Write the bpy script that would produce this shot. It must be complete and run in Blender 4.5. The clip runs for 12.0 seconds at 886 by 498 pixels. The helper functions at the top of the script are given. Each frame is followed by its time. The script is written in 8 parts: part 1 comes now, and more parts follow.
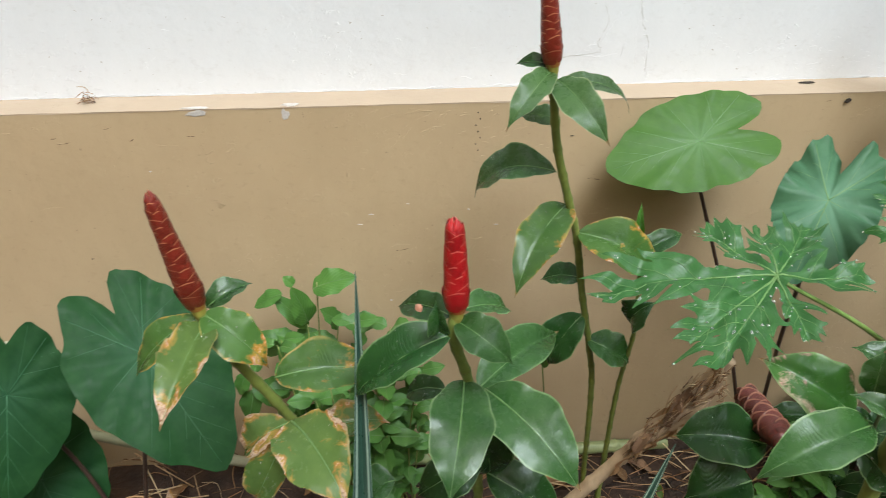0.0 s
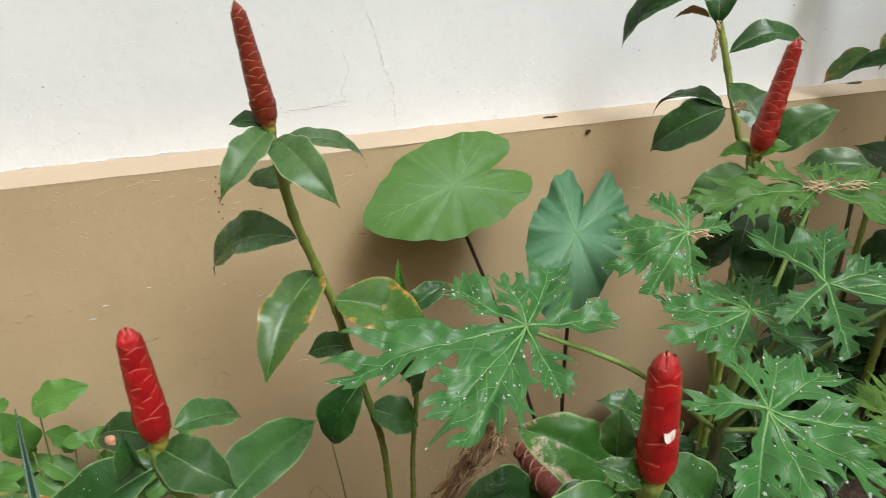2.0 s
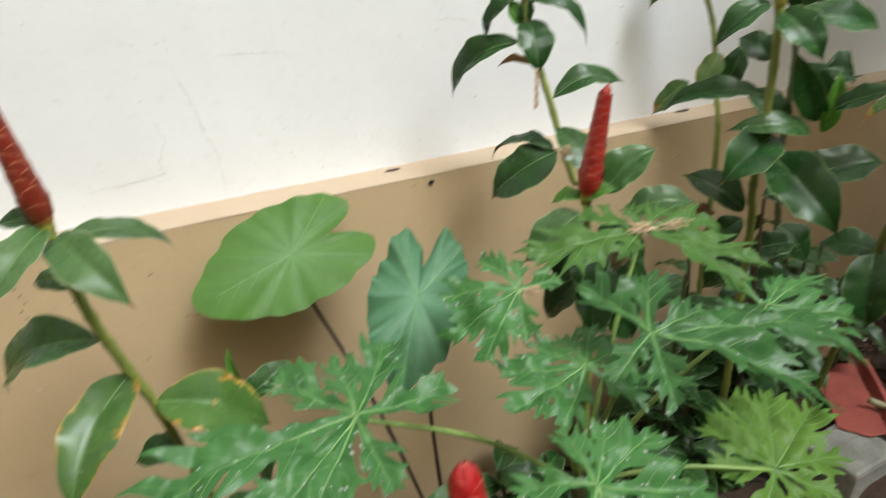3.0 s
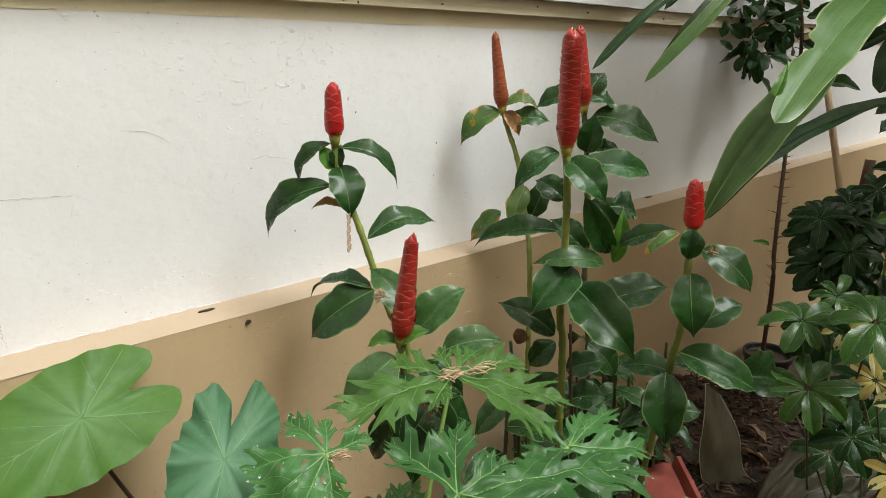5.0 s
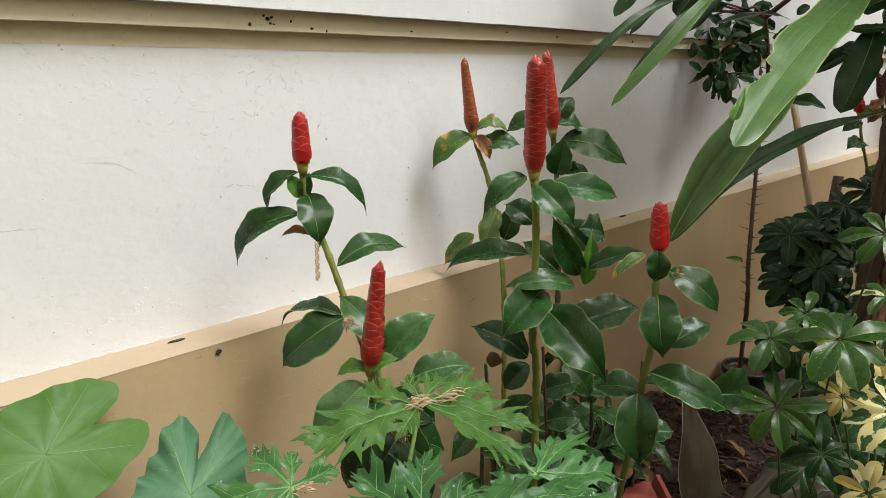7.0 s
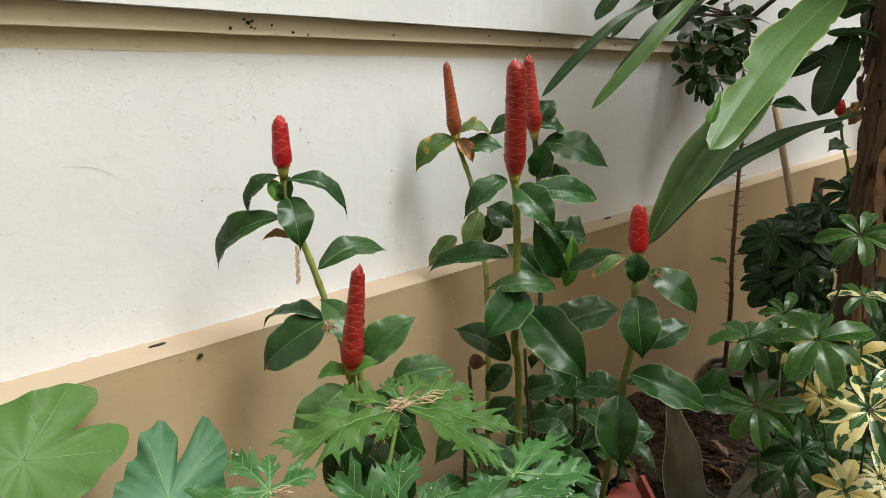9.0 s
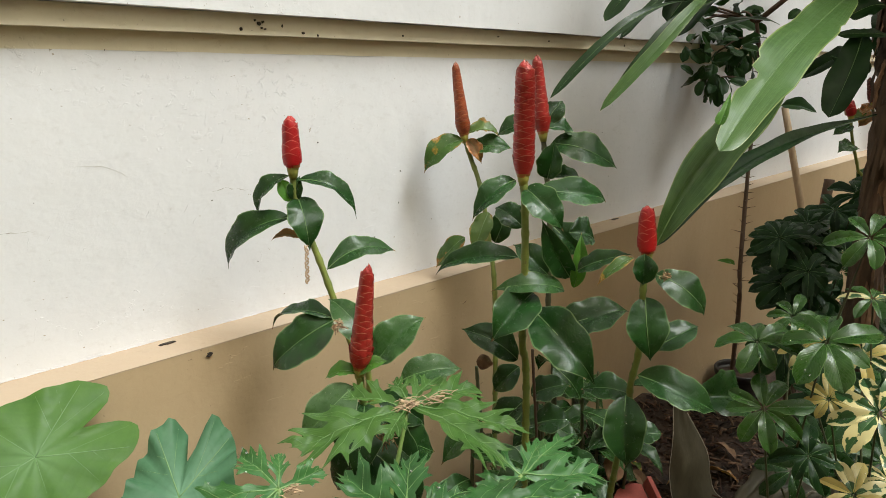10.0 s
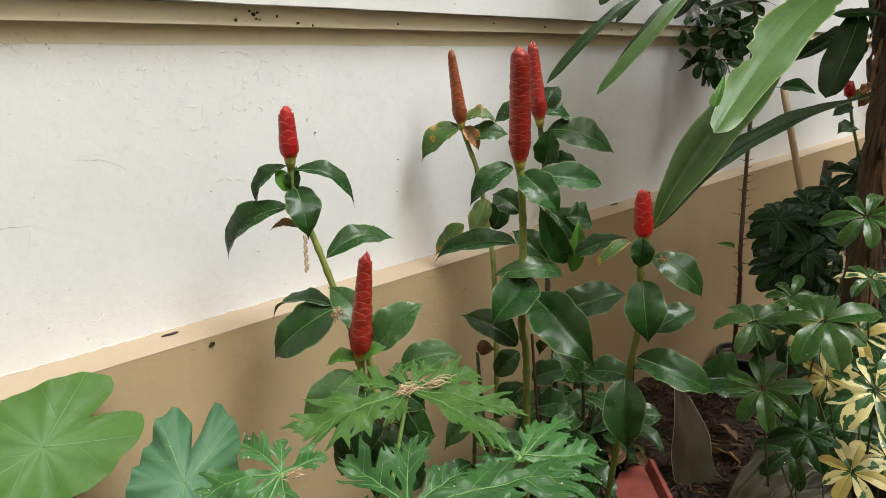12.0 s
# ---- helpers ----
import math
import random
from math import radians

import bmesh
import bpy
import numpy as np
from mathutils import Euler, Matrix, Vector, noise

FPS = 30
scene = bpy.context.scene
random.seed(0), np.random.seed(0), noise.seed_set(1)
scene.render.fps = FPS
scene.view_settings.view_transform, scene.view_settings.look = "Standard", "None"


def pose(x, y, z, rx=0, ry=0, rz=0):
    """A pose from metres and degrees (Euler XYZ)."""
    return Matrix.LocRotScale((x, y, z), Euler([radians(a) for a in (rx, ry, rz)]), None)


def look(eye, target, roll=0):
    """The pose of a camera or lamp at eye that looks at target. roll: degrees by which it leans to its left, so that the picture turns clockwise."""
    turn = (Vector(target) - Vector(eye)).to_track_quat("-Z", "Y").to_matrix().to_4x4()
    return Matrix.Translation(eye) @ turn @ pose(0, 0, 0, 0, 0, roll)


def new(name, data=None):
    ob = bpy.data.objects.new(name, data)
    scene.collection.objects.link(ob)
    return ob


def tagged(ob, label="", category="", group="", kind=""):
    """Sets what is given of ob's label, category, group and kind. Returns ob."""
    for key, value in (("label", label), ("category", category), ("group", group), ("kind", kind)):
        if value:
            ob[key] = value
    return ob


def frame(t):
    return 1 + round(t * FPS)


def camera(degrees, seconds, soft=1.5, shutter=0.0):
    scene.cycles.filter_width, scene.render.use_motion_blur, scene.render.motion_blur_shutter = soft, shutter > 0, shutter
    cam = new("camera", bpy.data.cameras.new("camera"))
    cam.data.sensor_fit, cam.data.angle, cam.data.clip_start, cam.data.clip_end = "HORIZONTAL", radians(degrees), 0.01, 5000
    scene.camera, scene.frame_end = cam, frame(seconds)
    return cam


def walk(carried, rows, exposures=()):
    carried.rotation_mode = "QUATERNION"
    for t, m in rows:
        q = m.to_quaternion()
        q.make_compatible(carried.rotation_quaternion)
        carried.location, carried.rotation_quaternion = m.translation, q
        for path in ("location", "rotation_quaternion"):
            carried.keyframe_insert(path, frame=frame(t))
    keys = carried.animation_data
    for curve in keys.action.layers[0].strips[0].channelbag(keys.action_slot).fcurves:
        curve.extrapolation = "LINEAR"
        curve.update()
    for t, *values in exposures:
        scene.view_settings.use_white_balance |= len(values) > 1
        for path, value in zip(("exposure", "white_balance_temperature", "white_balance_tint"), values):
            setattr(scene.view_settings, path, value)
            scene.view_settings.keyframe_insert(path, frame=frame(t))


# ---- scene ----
cam = camera(68.3, 12.0, soft=0.5, shutter=0.4)
PATH = [
    (0, (0.02, -0.004, 1.643), (0.06, 1.72, 0.631), -1.1),
    (0.5, (0.061, 0.026, 1.644), (0.222, 1.749, 0.642), -1.0),
    (1, (0.108, 0.067, 1.65), (0.42, 1.8, 0.7), -1.0),
    (1.5, (0.149, 0.091, 1.63), (0.584, 1.797, 0.681), -0.1),
    (2, (0.192, 0.11, 1.626), (0.751, 1.8, 0.714), -0.6),
    (2.5, (0.231, 0.117, 1.604), (0.858, 1.756, 0.644), -0.7),
    (3, (0.336, 0.144, 1.657), (1.194, 1.747, 0.824), -2.3),
    (3.5, (0.394, 0.148, 1.703), (1.527, 1.65, 1.025), -1.8),
    (3.7, (0.396, 0.152, 1.713), (1.604, 1.601, 1.05), -1.0),
    (5.3, (0.426, 0.132, 1.751), (1.711, 1.559, 1.191), 0.2),
    (5.5, (0.427, 0.131, 1.753), (1.706, 1.563, 1.194), -0.2),
    (6, (0.427, 0.118, 1.757), (1.712, 1.544, 1.196), -0.2),
    (6.5, (0.439, 0.11, 1.766), (1.751, 1.525, 1.24), -0.3),
    (7, (0.446, 0.11, 1.765), (1.773, 1.513, 1.247), -0.3),
    (7.5, (0.451, 0.108, 1.767), (1.785, 1.506, 1.251), -0.4),
    (9.5, (0.458, 0.089, 1.768), (1.809, 1.472, 1.257), -0.3),
    (10, (0.452, 0.091, 1.771), (1.787, 1.49, 1.258), -0.2),
    (10.5, (0.45, 0.085, 1.769), (1.781, 1.489, 1.262), -0.4),
    (11, (0.452, 0.081, 1.768), (1.786, 1.481, 1.259), -0.6),
    (11.5, (0.449, 0.077, 1.766), (1.775, 1.479, 1.242), -0.8),
    (12, (0.452, 0.075, 1.767), (1.774, 1.474, 1.224), -1.3),
]
walk(cam, [(t, look(eye, target, roll)) for t, eye, target, roll in PATH], [(0.0, 0.02, 5750, 5.6), (1.0, 0.0, 5840, 5.3), (2.0, 0.0, 5990, 5.2), (3.0, 0.08, 6060, 5.2), (3.5, -0.04, 6130, 5.6), (3.7, -0.04, 6150, 5.6), (5.5, -0.05, 6250, 5.6), (12.0, -0.05, 6250, 5.6)])
SKY_STRENGTH, SUN_STRENGTH = 0.240, 2.95

# ---- light ----
world = bpy.data.worlds.new("sky")
scene.world = world
world.use_nodes = True
wn = world.node_tree.nodes
wl = world.node_tree.links
sky = wn.new("ShaderNodeTexSky")
sky.sky_type = "NISHITA"
sky.sun_disc = False
sky.sun_elevation = radians(62)
sky.sun_rotation = radians(165)
sky.air_density, sky.dust_density, sky.ozone_density = 1.0, 4.0, 1.0
wn["Background"].inputs["Strength"].default_value = SKY_STRENGTH
grey = wn.new("ShaderNodeHueSaturation")
grey.inputs["Saturation"].default_value = 0.15
wl.new(sky.outputs["Color"], grey.inputs["Color"])
haze = wn.new("ShaderNodeMix")
haze.data_type, haze.blend_type = "RGBA", "MULTIPLY"
haze.inputs[0].default_value = 1.0
haze.inputs[7].default_value = (1.0, 0.905, 0.69, 1)
wl.new(grey.outputs["Color"], haze.inputs[6])
wl.new(haze.outputs[2], wn["Background"].inputs["Color"])
sun = new("sun", bpy.data.lights.new("sun", "SUN"))
sun.data.energy, sun.data.angle, sun.data.color = SUN_STRENGTH, radians(23), (0.945, 0.98, 1.0)
sun.matrix_world = look((2.3, -1.9, 5.0), (1.0, 0.9, 0.0))


# ---- materials ----
def nodes_of(name):
    m = bpy.data.materials.new(name)
    m.use_nodes = True
    nt = m.node_tree
    return m, nt, nt.nodes["Principled BSDF"]


def add(nt, kind, **values):
    n = nt.nodes.new(kind)
    for k, v in values.items():
        n.inputs[k].default_value = v
    return n


def ramp(nt, fac, stops):
    r = nt.nodes.new("ShaderNodeValToRGB")
    while len(r.color_ramp.elements) < len(stops):
        r.color_ramp.elements.new(0.5)
    for e, (p, c) in zip(r.color_ramp.elements, stops):
        e.position, e.color = p, (*c, 1)
    nt.links.new(fac, r.inputs["Fac"])
    return r.outputs["Color"]


def blend(nt, fac, a, b, mode="MIX"):
    m = nt.nodes.new("ShaderNodeMix")
    m.data_type, m.blend_type = "RGBA", mode
    for sock, v in ((m.inputs[0], fac), (m.inputs[6], a), (m.inputs[7], b)):
        if isinstance(v, (int, float)):
            sock.default_value = v
        elif isinstance(v, tuple):
            sock.default_value = (*v, 1)
        else:
            nt.links.new(v, sock)
    return m.outputs[2]


def maths(nt, op, a, b=0.0, c=0.0):
    m = nt.nodes.new("ShaderNodeMath")
    m.operation = op
    for sock, v in zip(m.inputs, (a, b, c)):
        if isinstance(v, (int, float)):
            sock.default_value = v
        else:
            nt.links.new(v, sock)
    return m.outputs[0]


def noise_of(nt, scale, detail=4.0, rough=0.55, stretch=(1, 1, 1), distort=0.0, space="Object"):
    tc = nt.nodes.new("ShaderNodeTexCoord")
    mp = nt.nodes.new("ShaderNodeMapping")
    mp.inputs["Scale"].default_value = stretch
    nt.links.new(tc.outputs[space], mp.inputs["Vector"])
    n = add(nt, "ShaderNodeTexNoise", Scale=scale, Detail=detail, Roughness=rough, Distortion=distort)
    nt.links.new(mp.outputs[0], n.inputs["Vector"])
    return n.outputs["Fac"]


def bump(nt, p, height, strength, distance, under=None):
    b = add(nt, "ShaderNodeBump", Strength=strength, Distance=distance)
    nt.links.new(height, b.inputs["Height"])
    if under:
        nt.links.new(under, b.inputs["Normal"])
    nt.links.new(b.outputs[0], p.inputs["Normal"])
    return b.outputs[0]


def surface(name, base, dark, scale=6.0, rough=0.7, bump_scale=60.0, bump_depth=0.002, spot=None, metal=0.0, stretch=(1, 1, 1)):
    """A two-scale surface: large stains, fine grain and relief."""
    m, nt, p = nodes_of(name)
    big = noise_of(nt, scale, 5, 0.6, stretch)
    fine = noise_of(nt, bump_scale, 4, 0.6, stretch)
    col = ramp(nt, big, [(0.3, dark), (0.7, base)])
    if spot:
        col = blend(nt, ramp(nt, noise_of(nt, scale * 3.1, 6, 0.7), [(0.62, (0, 0, 0)), (0.7, (1, 1, 1))]), col, spot)
    col = blend(nt, 0.35, col, ramp(nt, fine, [(0.25, (0.35, 0.35, 0.35)), (0.75, (1, 1, 1))]), "MULTIPLY")
    nt.links.new(col, p.inputs["Base Color"])
    p.inputs["Roughness"].default_value, p.inputs["Metallic"].default_value = rough, metal
    bump(nt, p, fine, 0.6, bump_depth)
    return m


def paint(name, base, dark, spots, gouge):
    """Old house paint over uneven plaster: trowel marks, flakes, fine dirt."""
    m, nt, p = nodes_of(name)
    big = noise_of(nt, 1.7, 5, 0.6)
    col = ramp(nt, big, [(0.3, dark), (0.65, base)])
    streak = noise_of(nt, 9.0, 5, 0.65, (2.5, 1, 0.35))
    col = blend(nt, ramp(nt, streak, [(0.50, (0, 0, 0)), (0.80, (0.35, 0.35, 0.35))]), col, dark)
    col = blend(nt, ramp(nt, noise_of(nt, 38.0, 5, 0.7, (1, 1, 1.6)), [(0.56, (0, 0, 0)), (0.74, (0.4, 0.4, 0.4))]), col, (dark[0] * 0.86, dark[1] * 0.84, dark[2] * 0.82))
    dirt = noise_of(nt, 95.0, 2, 0.5)
    col = blend(nt, ramp(nt, dirt, [(0.755, (0, 0, 0)), (0.78, (0.8, 0.8, 0.8))]), col, spots)
    nt.links.new(col, p.inputs["Base Color"])
    p.inputs["Roughness"].default_value = 0.62
    slow = noise_of(nt, 6.0, 4, 0.5)
    b1 = bump(nt, p, slow, 0.42, 0.010)
    flaky = noise_of(nt, 42.0, 5, 0.6, (1, 1, 1.3), 0.4)
    scab = ramp(nt, flaky, [(0.60, (0, 0, 0)), (0.63, (1, 1, 1))])
    mask = ramp(nt, noise_of(nt, 2.3, 3, 0.5), [(0.52, (0, 0, 0)), (0.68, (1, 1, 1))])
    b2 = bump(nt, p, blend(nt, 1.0, scab, mask, "MULTIPLY"), 0.65, gouge, b1)
    trowel = noise_of(nt, 17.0, 3, 0.5, (0.8, 1, 1.3), 0.8)
    b2 = bump(nt, p, trowel, 0.15, 0.006, b2)
    grain = noise_of(nt, 120.0, 4, 0.65)
    bump(nt, p, grain, 0.25, 0.0014, b2)
    return m


def foliage(name, base, dark, vein, rough=0.38, ribs=30.0, rib_depth=0.25, lit=0.16, sick=None, sick_amount=0.5, edge=None, slant=0.5, coat=0.0, patches=None, gloss=0.30, streak=0.0, heart=0.0, stripes=None):
    """A leaf: u runs across, v along. Ribs, mottling, sick patches and a dry rim."""
    m, nt, p = nodes_of(name)
    uv = nt.nodes.new("ShaderNodeTexCoord")
    sep = nt.nodes.new("ShaderNodeSeparateXYZ")
    nt.links.new(uv.outputs["UV"], sep.inputs[0])
    across = maths(nt, "ABSOLUTE", maths(nt, "SUBTRACT", sep.outputs[0], 0.5))
    along = sep.outputs[1]
    oi = nt.nodes.new("ShaderNodeObjectInfo")
    vary = oi.outputs["Random"]
    mott = noise_of(nt, 26.0, 4, 0.6)
    fine = noise_of(nt, 230.0, 3, 0.6)
    col = ramp(nt, mott, [(0.3, dark), (0.7, base)])
    wave = maths(nt, "SINE", maths(nt, "MULTIPLY", maths(nt, "SUBTRACT", along, maths(nt, "MULTIPLY", across, slant)), ribs * 6.283))
    rib = maths(nt, "POWER", maths(nt, "MULTIPLY_ADD", wave, 0.5, 0.5), 6.0)
    col = blend(nt, maths(nt, "MULTIPLY", rib, rib_depth), col, vein)
    col = blend(nt, maths(nt, "MULTIPLY", vary, 0.4), col, (dark[0] * 1.2, dark[1] * 1.05, dark[2]))
    if heart:
        out = maths(nt, "SQRT", maths(nt, "ADD", maths(nt, "POWER", maths(nt, "SUBTRACT", sep.outputs[0], 0.5), 2.0), maths(nt, "POWER", maths(nt, "SUBTRACT", along, 0.5), 2.0)))
        col = blend(nt, ramp(nt, out, [(0.0, (heart,) * 3), (0.22, (heart * 0.25,) * 3), (0.45, (0, 0, 0))]), col, vein)
    if streak:
        lines = noise_of(nt, 9.0, 3, 0.6, (9.0, 0.35, 1), 0.0, "UV")
        col = blend(nt, ramp(nt, lines, [(0.42, (0, 0, 0)), (0.62, (streak,) * 3)]), col, vein)
    if stripes:
        col = blend(nt, ramp(nt, across, [(0.24, (0, 0, 0)), (0.29, (0.85,) * 3), (0.35, (0.85,) * 3), (0.40, (0, 0, 0))]), col, stripes)
    if sick:
        blot = noise_of(nt, 17.0, 5, 0.65, (1, 1, 1), 0.6)
        outer = maths(nt, "POWER", maths(nt, "MAXIMUM", maths(nt, "MULTIPLY", across, 2.0), along), 3.0)
        amount = maths(nt, "MULTIPLY_ADD", outer, 0.20, maths(nt, "MULTIPLY_ADD", blot, 1.2, -0.05))
        mask = ramp(nt, amount, [(0.80 - 0.3 * sick_amount, (0, 0, 0)), (0.92 - 0.3 * sick_amount, (1, 1, 1))])
        col = blend(nt, mask, col, ramp(nt, noise_of(nt, 40.0, 4, 0.6), [(0.42, sick), (0.6, (sick[0] * 1.05, sick[1] * 0.62, sick[2] * 0.8))]))
        dry = ramp(nt, amount, [(0.89 - 0.3 * sick_amount, (0, 0, 0)), (0.93 - 0.3 * sick_amount, (1, 1, 1))])
        col = blend(nt, dry, col, ramp(nt, fine, [(0.30, (0.26, 0.12, 0.06)), (0.55, (0.60, 0.43, 0.32))]))
    if patches:
        pm = ramp(nt, maths(nt, "ADD", maths(nt, "MULTIPLY_ADD", noise_of(nt, 34.0, 3, 0.5), 1.5, -0.27), maths(nt, "MULTIPLY", across, 0.62)), [(0.60, (0, 0, 0)), (0.63, (1, 1, 1))])
        col = blend(nt, pm, col, patches)
    if edge:
        rim = ramp(nt, maths(nt, "ADD", across, maths(nt, "MULTIPLY", mott, 0.05)), [(0.488, (0, 0, 0)), (0.508, (0.8, 0.8, 0.8))])
        if sick:
            rim = blend(nt, 1.0, ramp(nt, maths(nt, "ADD", across, maths(nt, "MULTIPLY", mott, 0.12)), [(0.50, (0, 0, 0)), (0.54, (1, 1, 1))]), ramp(nt, noise_of(nt, 9.0, 3, 0.5), [(0.45, (0, 0, 0)), (0.6, (1, 1, 1))]), "MULTIPLY")
        col = blend(nt, rim, col, edge)
    if slant > 2:
        end = ramp(nt, maths(nt, "ADD", along, maths(nt, "MULTIPLY", mott, 0.07)), [(0.985, (0, 0, 0)), (1.0, (1, 1, 1))])
        some = ramp(nt, vary, [(0.5, (0, 0, 0)), (0.52, (1, 1, 1))])
        col = blend(nt, blend(nt, 1.0, end, some, "MULTIPLY"), col, (0.26, 0.15, 0.07))
    bright = maths(nt, "MULTIPLY_ADD", vary, 0.36, 0.68)
    col = blend(nt, 1.0, col, bright, "MULTIPLY")
    nt.links.new(col, p.inputs["Base Color"])
    dew = noise_of(nt, 60.0, 4, 0.7)
    rr = ramp(nt, dew, [(0.35, (rough * 0.75,) * 3), (0.7, (rough * 1.3,) * 3)])
    nt.links.new(rr, p.inputs["Roughness"])
    wet = ramp(nt, noise_of(nt, 48.0, 6, 0.72, (1, 1, 1), 0.5), [(0.36, (coat * 0.8,) * 3), (0.66, (min(1.0, coat * 1.5),) * 3)])
    nt.links.new(wet, p.inputs["Coat Weight"])
    p.inputs["Coat IOR"].default_value = 1.5
    p.inputs["Specular IOR Level"].default_value = gloss
    p.inputs["Coat Roughness"].default_value = 0.14
    cn = add(nt, "ShaderNodeBump", Strength=0.35, Distance=0.003)
    nt.links.new(noise_of(nt, 110.0, 4, 0.65), cn.inputs["Height"])
    nt.links.new(cn.outputs[0], p.inputs["Coat Normal"])
    b1 = bump(nt, p, rib, 0.34 if slant > 2 else 0.20, 0.0014)
    bump(nt, p, mott, 0.30 if slant > 2 else 0.18, 0.006, b1)
    tr = nt.nodes.new("ShaderNodeBsdfTranslucent")
    nt.links.new(blend(nt, 1.0, col, (1.0, 1.15, 0.5), "MULTIPLY"), tr.inputs["Color"])
    mix = nt.nodes.new("ShaderNodeMixShader")
    mix.inputs[0].default_value = lit
    nt.links.new(p.outputs[0], mix.inputs[1])
    nt.links.new(tr.outputs[0], mix.inputs[2])
    nt.links.new(mix.outputs[0], nt.nodes["Material Output"].inputs["Surface"])
    return m


def waxy(name, base, dark, rim, rim_amount, spots=None, rough=0.36):
    """Bracts of a flower spike: waxy, with a paler torn rim; u across, v along."""
    m, nt, p = nodes_of(name)
    uv = nt.nodes.new("ShaderNodeTexCoord")
    sep = nt.nodes.new("ShaderNodeSeparateXYZ")
    nt.links.new(uv.outputs["UV"], sep.inputs[0])
    across = maths(nt, "ABSOLUTE", maths(nt, "SUBTRACT", sep.outputs[0], 0.5))
    oi = nt.nodes.new("ShaderNodeObjectInfo")
    mott = noise_of(nt, 120.0, 4, 0.6)
    col = ramp(nt, maths(nt, "ADD", mott, maths(nt, "MULTIPLY_ADD", oi.outputs["Random"], 0.3, -0.15)), [(0.3, dark), (0.7, base)])
    if spots:
        col = blend(nt, ramp(nt, noise_of(nt, 85.0, 5, 0.7), [(0.5, (0, 0, 0)), (0.6, (1, 1, 1))]), col, spots)
    edge = maths(nt, "ADD", sep.outputs[1], maths(nt, "MULTIPLY", mott, 0.10))
    mask = ramp(nt, edge, [(0.945, (0, 0, 0)), (0.975, (rim_amount,) * 3)])
    col = blend(nt, mask, col, rim)
    nt.links.new(col, p.inputs["Base Color"])
    p.inputs["Roughness"].default_value = rough
    p.inputs["Coat Weight"].default_value = 0.35
    p.inputs["Coat Roughness"].default_value = 0.16
    p.inputs["Specular IOR Level"].default_value = 0.3
    bump(nt, p, mott, 0.4, 0.002)
    return m


M = {}
M["white"] = paint("white_wall_paint", (0.738, 0.740, 0.775), (0.663, 0.665, 0.697), (0.35, 0.3, 0.25), 0.0030)
# ivory tone carries the warm shade that lies under the slab
M["ivory"] = paint("warm_shade_moulding", (0.72, 0.66, 0.52), (0.62, 0.56, 0.43), (0.3, 0.25, 0.2), 0.0025)
M["beige"] = paint("beige_plinth_paint", (0.49, 0.365, 0.222), (0.43, 0.315, 0.188), (0.25, 0.17, 0.11), 0.0022)
M["cream"] = paint("cream_ledge_paint", (0.44, 0.342, 0.250), (0.39, 0.300, 0.218), (0.3, 0.22, 0.16), 0.0018)
M["plaster"] = surface("bare_plaster", (0.70, 0.65, 0.62), (0.50, 0.45, 0.42), 30.0, 0.85, 150.0, 0.002)
M["crack"] = surface("grey_crack", (0.52, 0.50, 0.47), (0.34, 0.32, 0.30), 60.0, 0.9, 200.0, 0.001)
M["scratch"] = surface("brown_scratch", (0.24, 0.165, 0.10), (0.15, 0.10, 0.06), 60.0, 0.9, 200.0, 0.001)
M["dirt"] = surface("black_dirt", (0.05, 0.035, 0.025), (0.015, 0.012, 0.01), 40.0, 0.9, 160.0, 0.003)
M["soil"] = surface("damp_soil", (0.070, 0.036, 0.022), (0.020, 0.012, 0.008), 14.0, 0.85, 45.0, 0.03, (0.13, 0.075, 0.048))
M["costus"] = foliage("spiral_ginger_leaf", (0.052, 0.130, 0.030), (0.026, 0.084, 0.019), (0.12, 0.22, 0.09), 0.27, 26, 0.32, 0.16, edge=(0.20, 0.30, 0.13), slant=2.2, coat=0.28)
# paler, greyer copy of the ginger leaf
M["costus_grey"] = foliage("grey_green_ginger_leaf", (0.082, 0.160, 0.050), (0.046, 0.105, 0.034), (0.16, 0.26, 0.10), 0.30, 26, 0.32, 0.18, edge=(0.3, 0.34, 0.2), slant=2.2, coat=0.1)
# ginger leaf again, shade of lower and inner leaves put into its colour
M["costus_dark"] = foliage("shaded_ginger_leaf", (0.026, 0.080, 0.014), (0.012, 0.045, 0.009), (0.06, 0.13, 0.06), 0.24, 26, 0.32, 0.10, edge=(0.20, 0.30, 0.13), slant=2.2, coat=0.15)
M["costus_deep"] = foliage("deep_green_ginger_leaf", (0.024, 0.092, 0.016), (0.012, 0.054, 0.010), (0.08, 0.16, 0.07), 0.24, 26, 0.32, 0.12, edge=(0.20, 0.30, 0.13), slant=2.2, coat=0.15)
M["costus_pale"] = foliage("young_ginger_leaf", (0.110, 0.270, 0.030), (0.060, 0.180, 0.022), (0.17, 0.31, 0.11), 0.24, 26, 0.32, 0.22, edge=(0.22, 0.33, 0.12), slant=2.2, coat=0.15)
M["costus_sick"] = foliage("yellowing_ginger_leaf", (0.130, 0.200, 0.048), (0.072, 0.135, 0.032), (0.14, 0.2, 0.08), 0.24, 26, 0.32, 0.16, (0.50, 0.29, 0.06), 0.54, (0.3, 0.26, 0.1), 2.2, 0.1)
M["costus_edge"] = foliage("yellow_rimmed_ginger_leaf", (0.088, 0.180, 0.034), (0.048, 0.120, 0.024), (0.13, 0.2, 0.09), 0.24, 26, 0.32, 0.16, (0.60, 0.33, 0.05), 0.32, (0.42, 0.33, 0.10), 2.2, 0.2)
